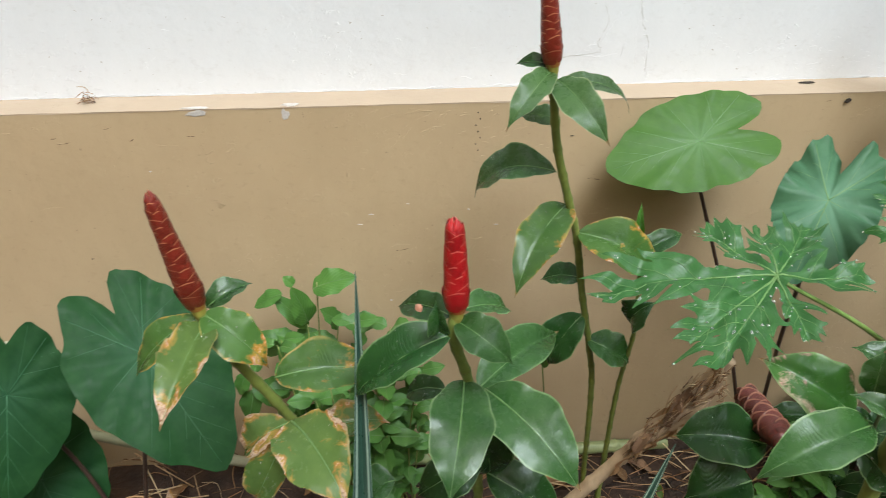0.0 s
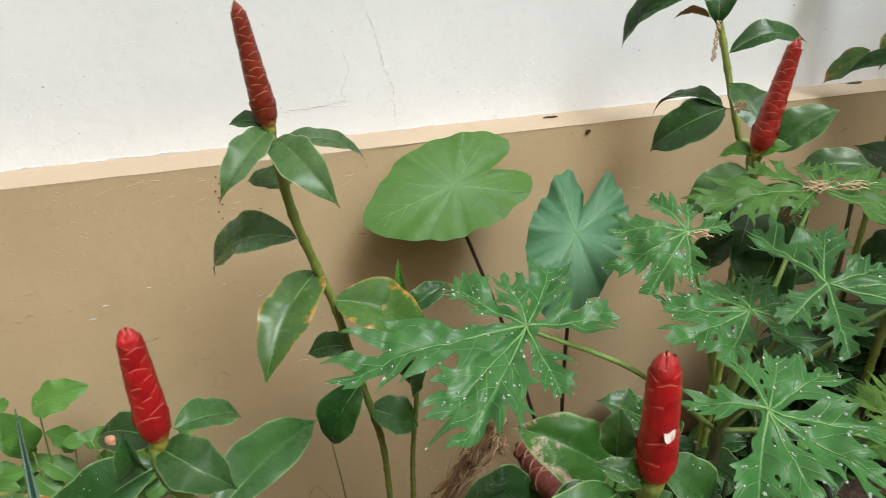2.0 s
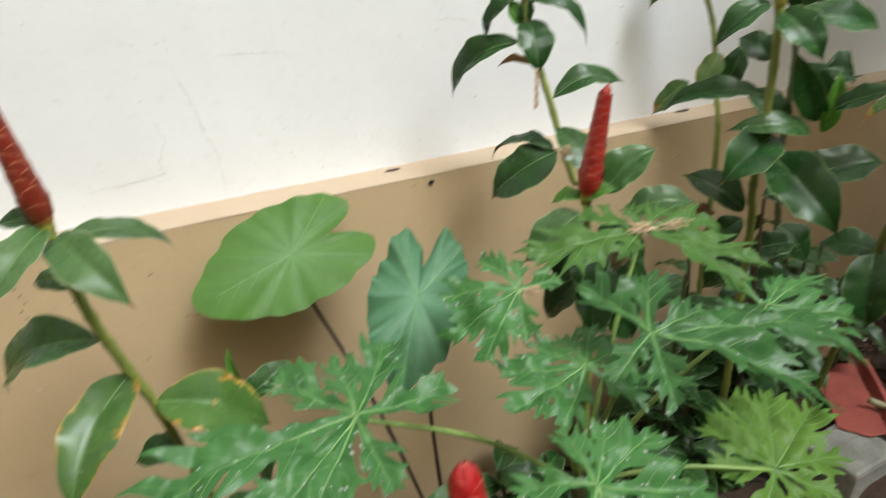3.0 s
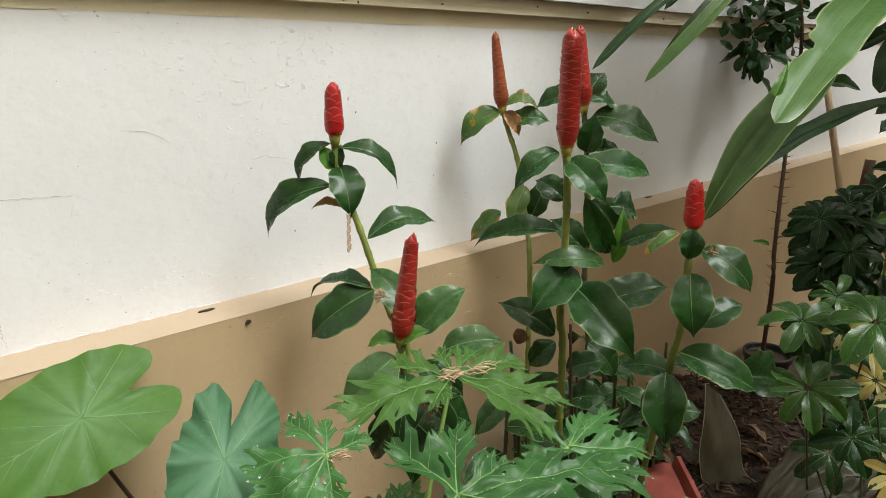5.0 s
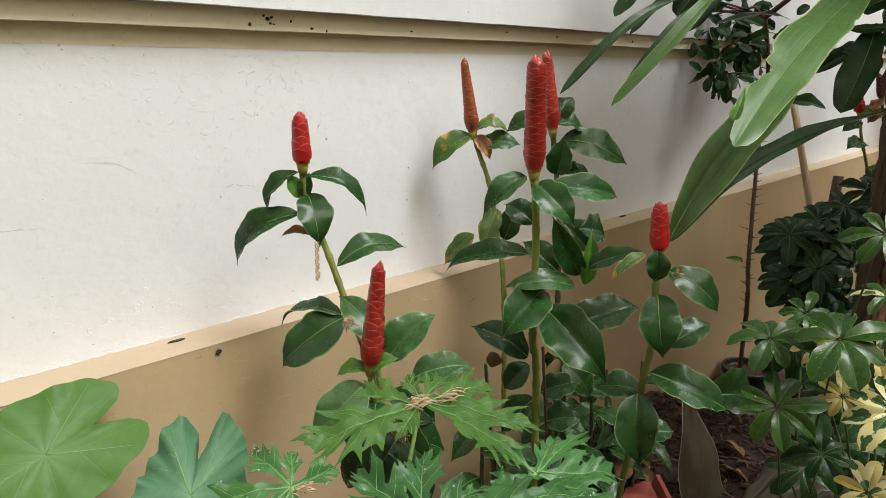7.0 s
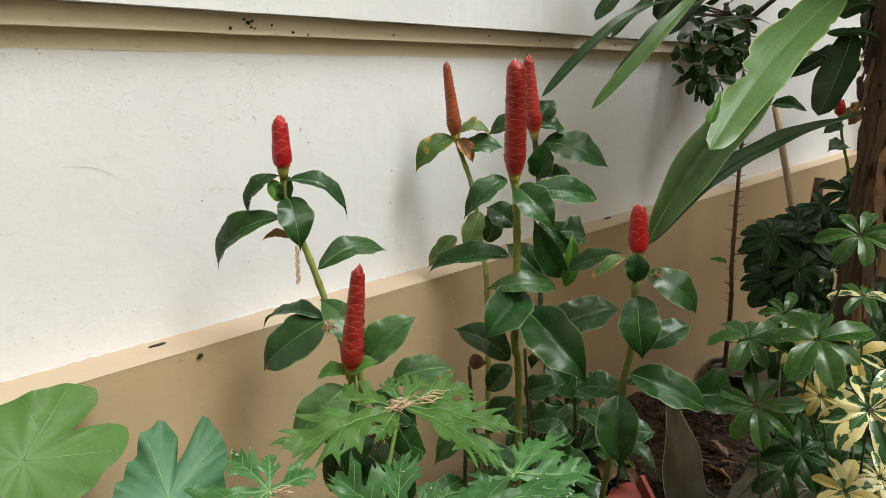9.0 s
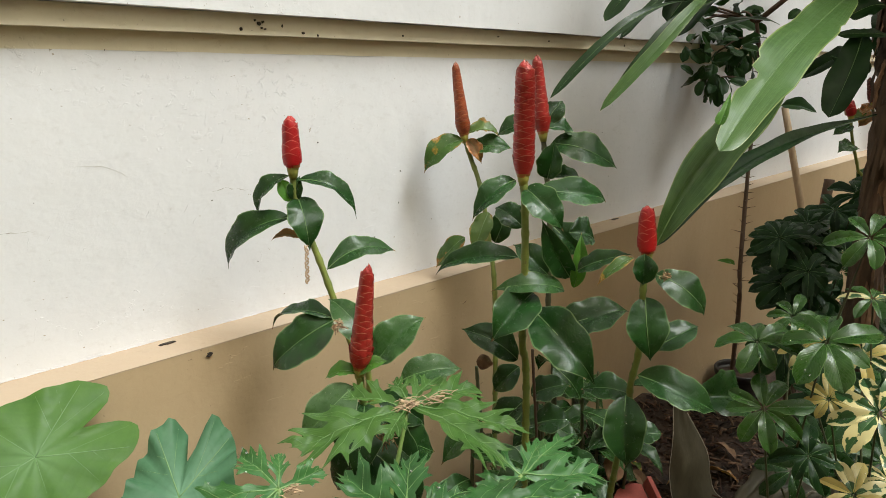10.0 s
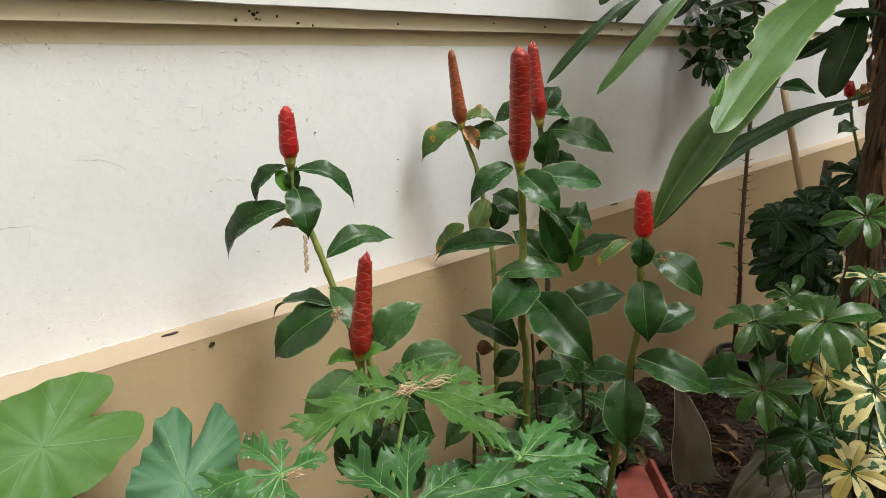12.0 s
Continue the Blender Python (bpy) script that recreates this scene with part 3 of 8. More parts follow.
def spike(parent, base, tip, radius, material="spike_red", label="", blunt=0.55, flare=0.055, calyx=True, coarse=1.0, flat=1.0):
    """A cone of overlapping bracts on a core; each bract is its own piece."""
    base, tip = Vector(base), Vector(tip)
    axis = tip - base
    length = axis.length
    axis.normalize()
    a = axis.cross(Vector((0.2, 0.9, 0.1))).normalized()
    b = axis.cross(a)

    taper = min(0.55, max(0.12, 0.12 + 0.80 * (0.8 - blunt)))

    def prof(s):
        lower = 0.56 + 0.44 * math.sin(math.pi / 2 * min(1, s / 0.15))
        end = 1 - 0.42 * max(0.0, (s - 0.86) / 0.14) ** 2
        return radius * lower * end * (1 - taper * max(0.0, s - 0.18) / 0.82)

    path = [base + axis * (length * i / 14 * 0.95) for i in range(15)]
    radii = [prof(i / 14) * 0.85 for i in range(15)]
    core = mesh_part("flower_spike", grid_mesh("flower_spike", tube_rows(path, radii, 12), closed=True), material, parent, label)
    for look_of in (material, "calyx_bract"):
        if (look_of, flare) not in BRACTS:
            BRACTS[look_of, flare] = [unit_bract(flare * (1 - c), c, 0.55 if material == "spike_red" else 0.75) for c in CLOSE]
            for me in BRACTS[look_of, flare]:
                me.materials.append(M[look_of])
                me.polygons.foreach_set("use_smooth", [True] * len(me.polygons))
    rnd = random.Random(int(abs(base.x * 1000 + base.z * 3000)))
    count = int(length * 0.93 / (radius * 0.165 * coarse))
    for k in range(count + 3):
        s = k / (count + 3) * 0.94
        ang = k * 2 * math.pi * 0.382 + rnd.uniform(-0.06, 0.06)
        r = prof(min(1, s + 0.02))
        h = radius * 1.25 * flat * coarse ** 0.5 * (0.7 + 0.3 * r / radius) * rnd.uniform(0.94, 1.06)
        swell = 1.0 + rnd.uniform(-0.02, 0.05)
        rot = Matrix((a, b, axis)).transposed().to_4x4() @ Matrix.Rotation(ang, 4, "Z")
        top = min(h, length * 1.01 - s * length)
        shut = 1 - prof(min(1.0, s + top / length)) / r if k < count - 2 else 0.85
        pick = min(range(len(CLOSE)), key=lambda c: abs(CLOSE[c] - shut - 0.03))
        ob = new("bract", BRACTS["calyx_bract" if k < 3 and calyx else material, flare][pick])
        ob.parent = core
        ob.matrix_basis = Matrix.Translation(base + axis * (s * length)) @ rot @ Matrix.Diagonal((r * swell, r * swell, top, 1))
    if calyx:
        q = [base - axis * 0.022, base - axis * 0.008, base + axis * 0.010]
        mesh_part("calyx", grid_mesh("calyx", tube_rows(q, [radius * 0.36, radius * 0.52, radius * 0.64], 10), closed=True), "calyx", parent)
    return core


def ginger(label, points, r0=0.009, r1=0.007, material="stem", name="spiral_ginger", group="spiral gingers along the wall"):
    """A ginger cane from the soil up; its leaves and spike are added to it."""
    p = thing(name, points[0], label, "plant", group)
    tube("cane", points, r0, r1, material, p, rings=0.055)
    return p


def heart_leaf(parent, centre, tip, facing, width, material, label="", notch=0.62, cup=0.10, ripple=0.04, twist=0.0, lobes=1.0):
    """A taro leaf: heart-shaped, ribs raying from where the stalk meets it; `notch` is how deep the two lobes part."""
    centre, axis, n, side, length = leaf_frame(centre, tip, facing)
    rnd = random.Random(int(abs(centre.x * 5000 + centre.z * 900)))
    ph = rnd.random() * 6.28
    rings, spokes = 9, 72

    spread = width / (1.32 * length)
    turns = np.radians([0, 8, 20, 45, 75, 100, 130, 150, 163, 172, 177, 180])
    reaches = [1.0, 0.92, 0.81, 0.69, 0.63, 0.62, 0.70 * lobes, 0.80 * lobes, 0.79 * lobes, 0.66 * lobes, 0.66 - 0.4 * notch, 0.66 - 0.55 * notch]

    def reach(w):
        around = [abs((w + d + math.pi) % (2 * math.pi) - math.pi) for d in (-0.05, 0.0, 0.05)]
        r = length * float(np.mean(np.interp(around, turns, reaches)))
        return r * (1 + 0.018 * math.sin(9 * w + ph) + 0.012 * math.sin(17 * w + 2 * ph))

    def surf(w, f):
        r = reach(w) * f
        x, y = r * math.cos(w), r * math.sin(w) * spread
        z = cup * abs(y) * 0.5 - 0.30 * cup * r * r / length - 0.5 * cup * max(0, x) * (x / length)
        z += ripple * length * (0.25 * f * f * math.sin(7 * w + ph) + 0.22 * f ** 4 * math.sin(19 * w + 2 * ph)) + 0.011 * length * f * math.cos(12 * w)
        z += twist * x * y / length
        return centre + axis * x + side * y + n * z

    grid, uvs = [], []
    for i in range(rings + 1):
        f = i / rings
        turns_of = [-math.pi + 2 * math.pi * j / spokes for j in range(spokes)]
        grid.append([surf(w, f) for w in turns_of])
        uvs.append([(0.5 + 0.48 * f * math.sin(w), 0.5 + 0.48 * f * math.cos(w)) for w in turns_of])
    leaf = mesh_part("leaf", grid_mesh("leaf", grid, uvs, closed=True), material, parent, label)
    # closing the seam needs no extra column: the uv seam falls in the notch
    verts, faces = [], []
    ribs = [((0, 0), w, 0.0019) for w in (0.0, 2.5, -2.5)] + [((0, 0), w, 0.0010) for w in (1.30, -1.36)]
    for k, (s, w) in enumerate(((0.10, 0.62), (0.30, 0.40), (0.50, 0.24), (0.68, 0.13))):
        ribs += [((s, 0), w + rnd.uniform(-0.05, 0.05), 0.0008 - 0.0001 * k), ((s + 0.03, 0), -w + rnd.uniform(-0.05, 0.05), 0.0008 - 0.0001 * k)]
    for w0 in (2.5, -2.5):
        ribs += [((0.32, w0), w0 * 0.80, 0.0007), ((0.55, w0), w0 * 0.90, 0.0006), ((0.25, w0), w0 * 1.13, 0.0006)]
    for (s, w1), w0, thick in ribs:
        x0, y0 = reach(w1) * s * math.cos(w1), reach(w1) * s * math.sin(w1)
        x1, y1 = reach(w0) * 0.93 * math.cos(w0), reach(w0) * 0.93 * math.sin(w0)
        path = []
        for i in range(rings - 1):
            t = i / (rings - 2)
            x, y = x0 + (x1 - x0) * t, y0 + (y1 - y0) * t
            w = math.atan2(y, x)
            path.append(surf(w, min(1.0, math.hypot(x, y) / reach(w))) - n * (thick * (0.70 - 0.62 * t)))
        rows = tube_rows(path, [thick * (1.1 - 1.05 * i / rings) for i in range(rings - 1)], 5)
        off = len(verts)
        verts += [q for r in rows for q in r]
        for a in range(len(rows) - 1):
            for b in range(5):
                c = (b + 1) % 5
                faces.append((off + a * 5 + b, off + a * 5 + c, off + a * 5 + 5 + c, off + a * 5 + 5 + b))
    me = bpy.data.meshes.new("rib_web")
    me.from_pydata(verts, [], faces)
    mesh_part("rib_web", me, "taro_rib_dark" if material == "taro_dark" else "taro_rib", leaf)
    return leaf


def papaya_leaf(parent, centre, facing, ahead, lobes, material="papaya", label="", droop=0.16, drops=0, crumple=0.09):
    """A palmate leaf: every lobe (angle from `ahead`, length) is cut like a feather into pointed side lobes along a pale vein."""
    centre, axis, n, side, _ = leaf_frame(centre, Vector(centre) + Vector(ahead), facing)
    rnd = random.Random(int(abs(centre.x * 4000 + centre.z * 700)))
    mean = sum(l for _, l in lobes) / len(lobes)
    bones, veins = [((0, 0), (0.001, 0), 0.11 * mean, 0.11 * mean)], []

    def bone(a, w, length, r0, r1):
        b = (a[0] + length * math.cos(w), a[1] + length * math.sin(w))
        bones.append((a, b, r0, r1))
        return b

    for deg, length in sorted(lobes):
        w = radians(deg)
        size = min(length, 0.125 + 0.35 * length)
        turn = rnd.uniform(-0.10, 0.10)
        q = bone((0, 0), w, length * 0.34, 0.030 * size, 0.070 * size)
        q2 = bone(q, w + turn, length * 0.34, 0.070 * size, 0.068 * size)
        tip = bone(q2, w + 2 * turn, length * 0.32, 0.085 * size, 0.0)
        veins.append(((0, 0), q, 0.0021, 0.0014))
        veins.append((q, q2, 0.0014, 0.0007))
        veins.append((q2, tip, 0.0007, 0.0002))
        arms = ((0.40, 0.46), (0.62, 0.40), (0.82, 0.21)) if length < 0.17 else ((0.32, 0.40), (0.50, 0.48), (0.68, 0.40), (0.84, 0.20))
        for k, (s, reach) in enumerate(arms):
            for sgn in (-1, 1):
                s1 = s + rnd.uniform(-0.05, 0.05) + 0.04 * sgn
                if s1 < 0.34:
                    a = (q[0] * s1 / 0.34, q[1] * s1 / 0.34)
                elif s1 < 0.68:
                    a = tuple(c + (d - c) * (s1 - 0.34) / 0.34 for c, d in zip(q, q2))
                else:
                    a = tuple(c + (d - c) * min(0.9, (s1 - 0.68) / 0.32) for c, d in zip(q2, tip))
                arm = reach * size * rnd.uniform(0.72, 1.12)
                v = w + turn * (1 if s1 < 0.68 else 2) + sgn * radians(rnd.uniform(40, 54) - 6 * k)
                r = size * (0.098 - 0.016 * k)
                b = bone(a, v, arm * 0.5, r, r * 0.68)
                e = bone(b, v - sgn * 0.22, arm * 0.56, r * 0.70, 0.0)
                veins.append((a, b, 0.0006, 0.0004))
                veins.append((b, e, 0.0004, 0.0001))
                if k < 2 and rnd.random() < 0.6:
                    bone(b, v + sgn * radians(rnd.uniform(28, 48)), arm * 0.42, r * 0.66, 0.0)
                    if rnd.random() < 0.25:
                        bone(b, v - sgn * radians(rnd.uniform(40, 60)), arm * 0.28, r * 0.5, 0.0)
    far = max(l for _, l in lobes) * 1.06
    cell = 0.0030
    half = int(far / cell) + 2
    gx, gy = np.meshgrid(np.arange(-half, half + 1) * cell, np.arange(-half, half + 1) * cell, indexing="ij")
    field = np.full(gx.shape, -1.0)
    for (ax, ay), (bx, by), r0, r1 in bones:
        dx, dy = bx - ax, by - ay
        t = np.clip(((gx - ax) * dx + (gy - ay) * dy) / (dx * dx + dy * dy), 0, 1)
        d = np.hypot(gx - ax - t * dx, gy - ay - t * dy)
        field = np.maximum(field, r0 + (r1 - r0) * t - d)
    fold = [(radians(d), l, rnd.uniform(0.7, 1.4), rnd.uniform(-0.22, 0.22), rnd.random() * 6.28) for d, l in sorted(lobes)]

    def place(x, y):
        """The leaf's surface: each lobe sags towards its tip, dips at its vein and crumples."""
        r, w = math.hypot(x, y), math.atan2(y, x)
        best = sorted((abs((w - f[0] + math.pi) % (2 * math.pi) - math.pi), f) for f in fold)[:2]
        share = best[1][0] / max(1e-6, best[0][0] + best[1][0])
        z = 0.0
        for k, (gap, (w0, length, sag, roll, ph)) in enumerate(best):
            lat = r * math.sin((w - w0 + math.pi) % (2 * math.pi) - math.pi)
            s = r * math.cos(min(gap, 1.5)) / length
            h = -droop * sag * length * s * s + 0.03 * length * math.sin(3.1 * s + ph) + roll * lat * min(1, s) + 0.34 * abs(lat)
            h += crumple * length * 0.30 * math.sin(15 * s + ph + 40 * lat) * min(1.0, abs(lat) / 0.02)
            z += h * (share if k == 0 else 1 - share)
        z += 0.0050 * noise.noise((x * 45 + centre.x * 9, y * 45, 3.3)) + 0.008 * noise.noise((x * 16, y * 16 + centre.z * 9, 8.1))
        return centre + axis * x + side * y + n * z

    # one sheet: cells inside the outline, cut where the outline crosses them
    verts, uvs, faces, seen = [], [], [], {}

    def corner(key, x, y, depth):
        if key not in seen:
            seen[key] = len(verts)
            verts.append(place(x, y))
            rad = math.hypot(x, y)
            uvs.append((0.5 + 0.46 * max(0.0, 1 - depth / (0.10 * mean)), min(1.0, rad / far)))
        return seen[key]

    inside = field > 0
    near = inside[:-1, :-1] | inside[1:, :-1] | inside[:-1, 1:] | inside[1:, 1:]
    for i, j in zip(*np.nonzero(near)):
        ring = []
        loop = ((i, j), (i + 1, j), (i + 1, j + 1), (i, j + 1))
        for (a, b), (c, d) in zip(loop, loop[1:] + loop[:1]):
            fa, fc = field[a, b], field[c, d]
            if fa > 0:
                ring.append(corner((a, b), gx[a, b], gy[a, b], fa))
            if (fa > 0) != (fc > 0):
                t = fa / (fa - fc)
                key = ((a, b), (c, d)) if (a, b) < (c, d) else ((c, d), (a, b))
                ring.append(corner(key, gx[a, b] + (gx[c, d] - gx[a, b]) * t, gy[a, b] + (gy[c, d] - gy[a, b]) * t, 0.0))
        if len(ring) > 2:
            faces.append(ring)
    me = bpy.data.meshes.new("leaf")
    me.from_pydata(verts, [], faces)
    layer = me.uv_layers.new(name="UVMap")
    for lp in me.loops:
        layer.data[lp.index].uv = uvs[lp.vertex_index]
    leaf = mesh_part("leaf", me, material, parent, label)
    vv, vf = [], []
    for a, b, r0, r1 in veins:
        steps = 6
        path = [place(a[0] + (b[0] - a[0]) * k / steps, a[1] + (b[1] - a[1]) * k / steps) + n * 0.0003 for k in range(steps + 1)]
        rows = tube_rows(path, [r0 + (r1 - r0) * k / steps for k in range(steps + 1)], 5)
        off = len(vv)
        vv += [p for r in rows for p in r]
        for a_ in range(len(rows) - 1):
            for b_ in range(5):
                c_ = (b_ + 1) % 5
                vf.append((off + a_ * 5 + b_, off + a_ * 5 + c_, off + a_ * 5 + 5 + c_, off + a_ * 5 + 5 + b_))
    mv = bpy.data.meshes.new("venation")
    mv.from_pydata(vv, [], vf)
    mesh_part("venation", mv, "papaya_rib", leaf)
    if drops:
        bead(leaf, [verts[rnd.randrange(len(verts))] for _ in range(drops * len(lobes))], n, rnd, 1.35)
    return leaf


def bead(leaf, spots, n, rnd, grow=1.0):
    """Rain drops lying on a leaf."""
    verts, faces = [], []
    a = n.cross(Vector((0.3, 0.9, 0.2))).normalized()
    b = n.cross(a)
    for p in spots:
        r = rnd.uniform(0.0009, 0.0016) if rnd.random() < 0.8 else rnd.uniform(0.0015, 0.0022)
        r *= grow
        off = len(verts)
        for ring, (rr, h) in enumerate(((1.0, 0.0), (0.85, 0.45), (0.4, 0.72))):
            verts += [p + n * (0.0008 + h * r) + (a * math.cos(w) + b * math.sin(w)) * (r * rr) for w in (k * math.pi / 4 for k in range(8))]
        verts.append(p + n * (0.0008 + 0.8 * r))
        for ring in range(2):
            for k in range(8):
                c = (k + 1) % 8
                faces.append((off + ring * 8 + k, off + ring * 8 + c, off + ring * 8 + 8 + c, off + ring * 8 + 8 + k))
        faces += [(off + 16 + k, off + 16 + (k + 1) % 8, off + 24) for k in range(8)]
    me = bpy.data.meshes.new("dew")
    me.from_pydata(verts, [], faces)
    ob = mesh_part("dew", me, "water", leaf)
    tagged(ob, kind="stuff")


def whorl(parent, centre, facing, radius, count, materials, seed, droop=0.24, stalk=None, wide=0.39):
    """A ring of umbrella-plant leaflets round the end of a stalk."""
    rnd = random.Random(seed)
    centre, facing = Vector(centre), Vector(facing).normalized()
    a = facing.cross(Vector((0.2, 0.3, 0.9))).normalized()
    b = facing.cross(a)
    if stalk:
        tube("stalk", [stalk, Vector(stalk).lerp(centre, 0.55) - facing * 0.02, centre], 0.0032, 0.002, "stem_dark", parent, sides=6)
    start = rnd.random() * 6.28
    for k in range(count):
        w = start + 2 * math.pi * k / count + rnd.uniform(-0.12, 0.12)
        d = a * math.cos(w) + b * math.sin(w)
        r = radius * rnd.uniform(0.78, 1.15)
        p0 = centre + d * (radius * 0.06)
        p1 = centre + d * r - facing * (r * droop * rnd.uniform(0.3, 1.5))
        blade(parent, p0, p1, r * wide * rnd.uniform(0.9, 1.1), facing + d * 0.3, materials[k % len(materials)], arch=0.11, fold=0.24, shape="paddle", name="leaflet", wave=0.09, rows=9)


# ---- the wall and the ground ----
FACE, WALL, LEDGE = 1.50, 1.615, 1.16
bm = box((-6.0, WALL, -0.3), (9.0, WALL + 0.2, 1.91))
tagged(part("wall_white", bm, "white", None, "", False), "white painted masonry wall with flaking rough patches", "wall", kind="structure")
bm = box((-6.0, FACE, -0.3), (9.0, WALL, LEDGE - 0.0022))
tagged(part("wall_plinth", bm, "beige", None, "", False), "beige painted masonry plinth along the wall foot", "wall", kind="structure")


def strip(name, y0, y1, z0, z1, material, x0=-6.0, x1=9.0, wob=0.0012, label="", category="trim"):
    """A long moulding with slightly uneven edges."""
    rows = []
    n = 300
    for i in range(n + 1):
        x = x0 + (x1 - x0) * i / n
        j = [wob * (noise.noise((x * 9, k * 7.7, 1.3)) + 0.6 * noise.noise((x * 31, k * 3.1, 9.3))) for k in range(4)]
        rows.append([(x, y0 + j[0], z0 + j[1]), (x, y0 + j[2], z1 + j[3]), (x, y1, z1 + j[3]), (x, y1, z0 + j[1])])
    me = grid_mesh(name, rows, closed=True)
    return tagged(mesh_part(name, me, material, None, "", False), label, category, kind="structure")


strip("trim_ledge", FACE - 0.0006, WALL + 0.03, LEDGE - 0.0028, LEDGE, "cream", wob=0.0010, label="cream painted sloping ledge on top of the plinth")
strip("trim_moulding", WALL - 0.030, WALL + 0.05, 1.867, 1.913, "ivory", label="cove moulding under the upper slab, warm shade in its colour")
# nearly flush strip, its colour stands for the shadow band on the wall
strip("trim_fillet", WALL - 0.0012, WALL + 0.05, 1.825, 1.868, "ivory", label="thin strip coloured as the warm shadow under the moulding")
strip("trim_slab", WALL - 0.060, WALL + 0.2, 1.914, 2.9, "white", x1=2.62, label="white painted projecting upper wall band")
strip("trim_slab_end", WALL - 0.045, WALL + 0.2, 1.914, 2.9, "white", x0=2.623, label="white painted upper wall beyond the projecting band")


def flake(x, y, z, w, h, normal_up, seed, material, name, label, category, thick=0.0025):
    """A small ragged patch of broken paint or dirt."""
    rnd = random.Random(seed)
    bm = bmesh.new()
    n = 14
    ring = []
    for k in range(n):
        a = 2 * math.pi * k / n
        r = rnd.uniform(0.6, 1.1)
        u, v = w / 2 * r * math.cos(a), h / 2 * r * math.sin(a)
        ring.append((x + u, y + v, z) if normal_up else (x + u, y, z + v))
    low = [bm.verts.new(p) for p in ring]
    off = Vector((0, 0, thick)) if normal_up else Vector((0, -thick, 0))
    mid = Vector((x, y, z)) + off
    high = [bm.verts.new(mid + (Vector(p) + off - mid) * 0.8) for p in ring]
    for k in range(n):
        bm.faces.new((low[k], low[(k + 1) % n], high[(k + 1) % n], high[k]))
    bm.faces.new(high)
    bmesh.ops.recalc_face_normals(bm, faces=bm.faces[:])
    return tagged(part(name, bm, material, None, "", False), label, category)


# out-of-view walls, added to cut low skylight and bounce warm light
for name, lo, hi in (("wall_opposite", (-1.32, -2.8, -0.3), (7.2, -2.6, 3.2)), ("wall_left_end", (-1.52, -2.8, -0.3), (-1.32, 1.495, 4.8)), ("wall_right_end", (7.2, -2.8, -0.3), (7.4, 1.495, 3.2))):
    tagged(part(name, box(lo, hi), "beige", None, "", False), "plain beige wall out of view, added to block skylight", "wall", kind="structure")

def ground_z(x, y):
    """The soil's height: uneven, and heaped up into a low mound towards the end of the bed."""
    def ease(v, a, b):
        t = min(1.0, max(0.0, (v - a) / (b - a)))
        return t * t * (3 - 2 * t)
    heap = 0.29 * ease(x, 1.75, 2.05) * (1 - ease(x, 3.15, 3.5)) * ease(y, 0.55, 0.85)
    return 0.045 * noise.noise((x * 1.7, y * 1.7, 3.0)) + 0.02 * noise.noise((x * 7, y * 7, 1.0)) - 0.01 + heap


# ground: one sheet, uneven near the plants
rows = []
xs = sorted(set([-60, -25, -12] + [round(-6 + 0.12 * i, 3) for i in range(101)] + [9, 14, 30, 60]))
ys = sorted(set([-60, -25, -10, -5] + [round(-3 + 0.12 * i, 3) for i in range(38)] + [1.62, 1.9, 4, 60]))
for y in ys:
    rows.append([(x, y, ground_z(x, y)) for x in xs])
tagged(mesh_part("ground", grid_mesh("ground", rows), "soil"), "dark damp garden soil strewn with litter", "ground", kind="structure")


# ---- helpers for clutter ----
def tuft(at, size, count, seed, label, along=(0, 0, 0), name="straw_tangle", material="straw"):
    """A tangle of dry fibres."""
    rnd = random.Random(seed)
    verts, faces = [], []
    along = Vector(along)
    for _ in range(count):
        d = Vector((rnd.gauss(0, 1), rnd.gauss(0, 1), rnd.gauss(0, 0.7)))
        d = (d.normalized() * (0.45 if along.length else 1) + along * rnd.choice((-1, 1)) * 1.1).normalized()
        c = Vector(at) + Vector((rnd.gauss(0, size * (0.4 if along.z < 0 else 0.26)), rnd.gauss(0, size * 0.26), rnd.gauss(0, size * (0.12 if along.z < 0 else 0.26))))
        l = size * rnd.uniform(0.5, 1.2)
        e = Vector([rnd.gauss(0, size * (0.08 if along.length else 0.25)) for _ in range(3)])
        path = [c - d * l * 0.5, c + e * 0.6, c + d * l * 0.5 + e * 0.3 - Vector((0, 0, size * 0.2))]
        path = smooth_path(path, 3)
        rows = tube_rows(path, rnd.uniform(0.0004, 0.0011), 4)
        off = len(verts)
        verts += [q for r in rows for q in r]
        for a in range(len(rows) - 1):
            for b in range(4):
                k = (b + 1) % 4
                faces.append((off + a * 4 + b, off + a * 4 + k, off + a * 4 + 4 + k, off + a * 4 + 4 + b))
    me = bpy.data.meshes.new(name)
    me.from_pydata(verts, [], faces)
    return tagged(mesh_part(name, me, material), label, "straw", kind="stuff")


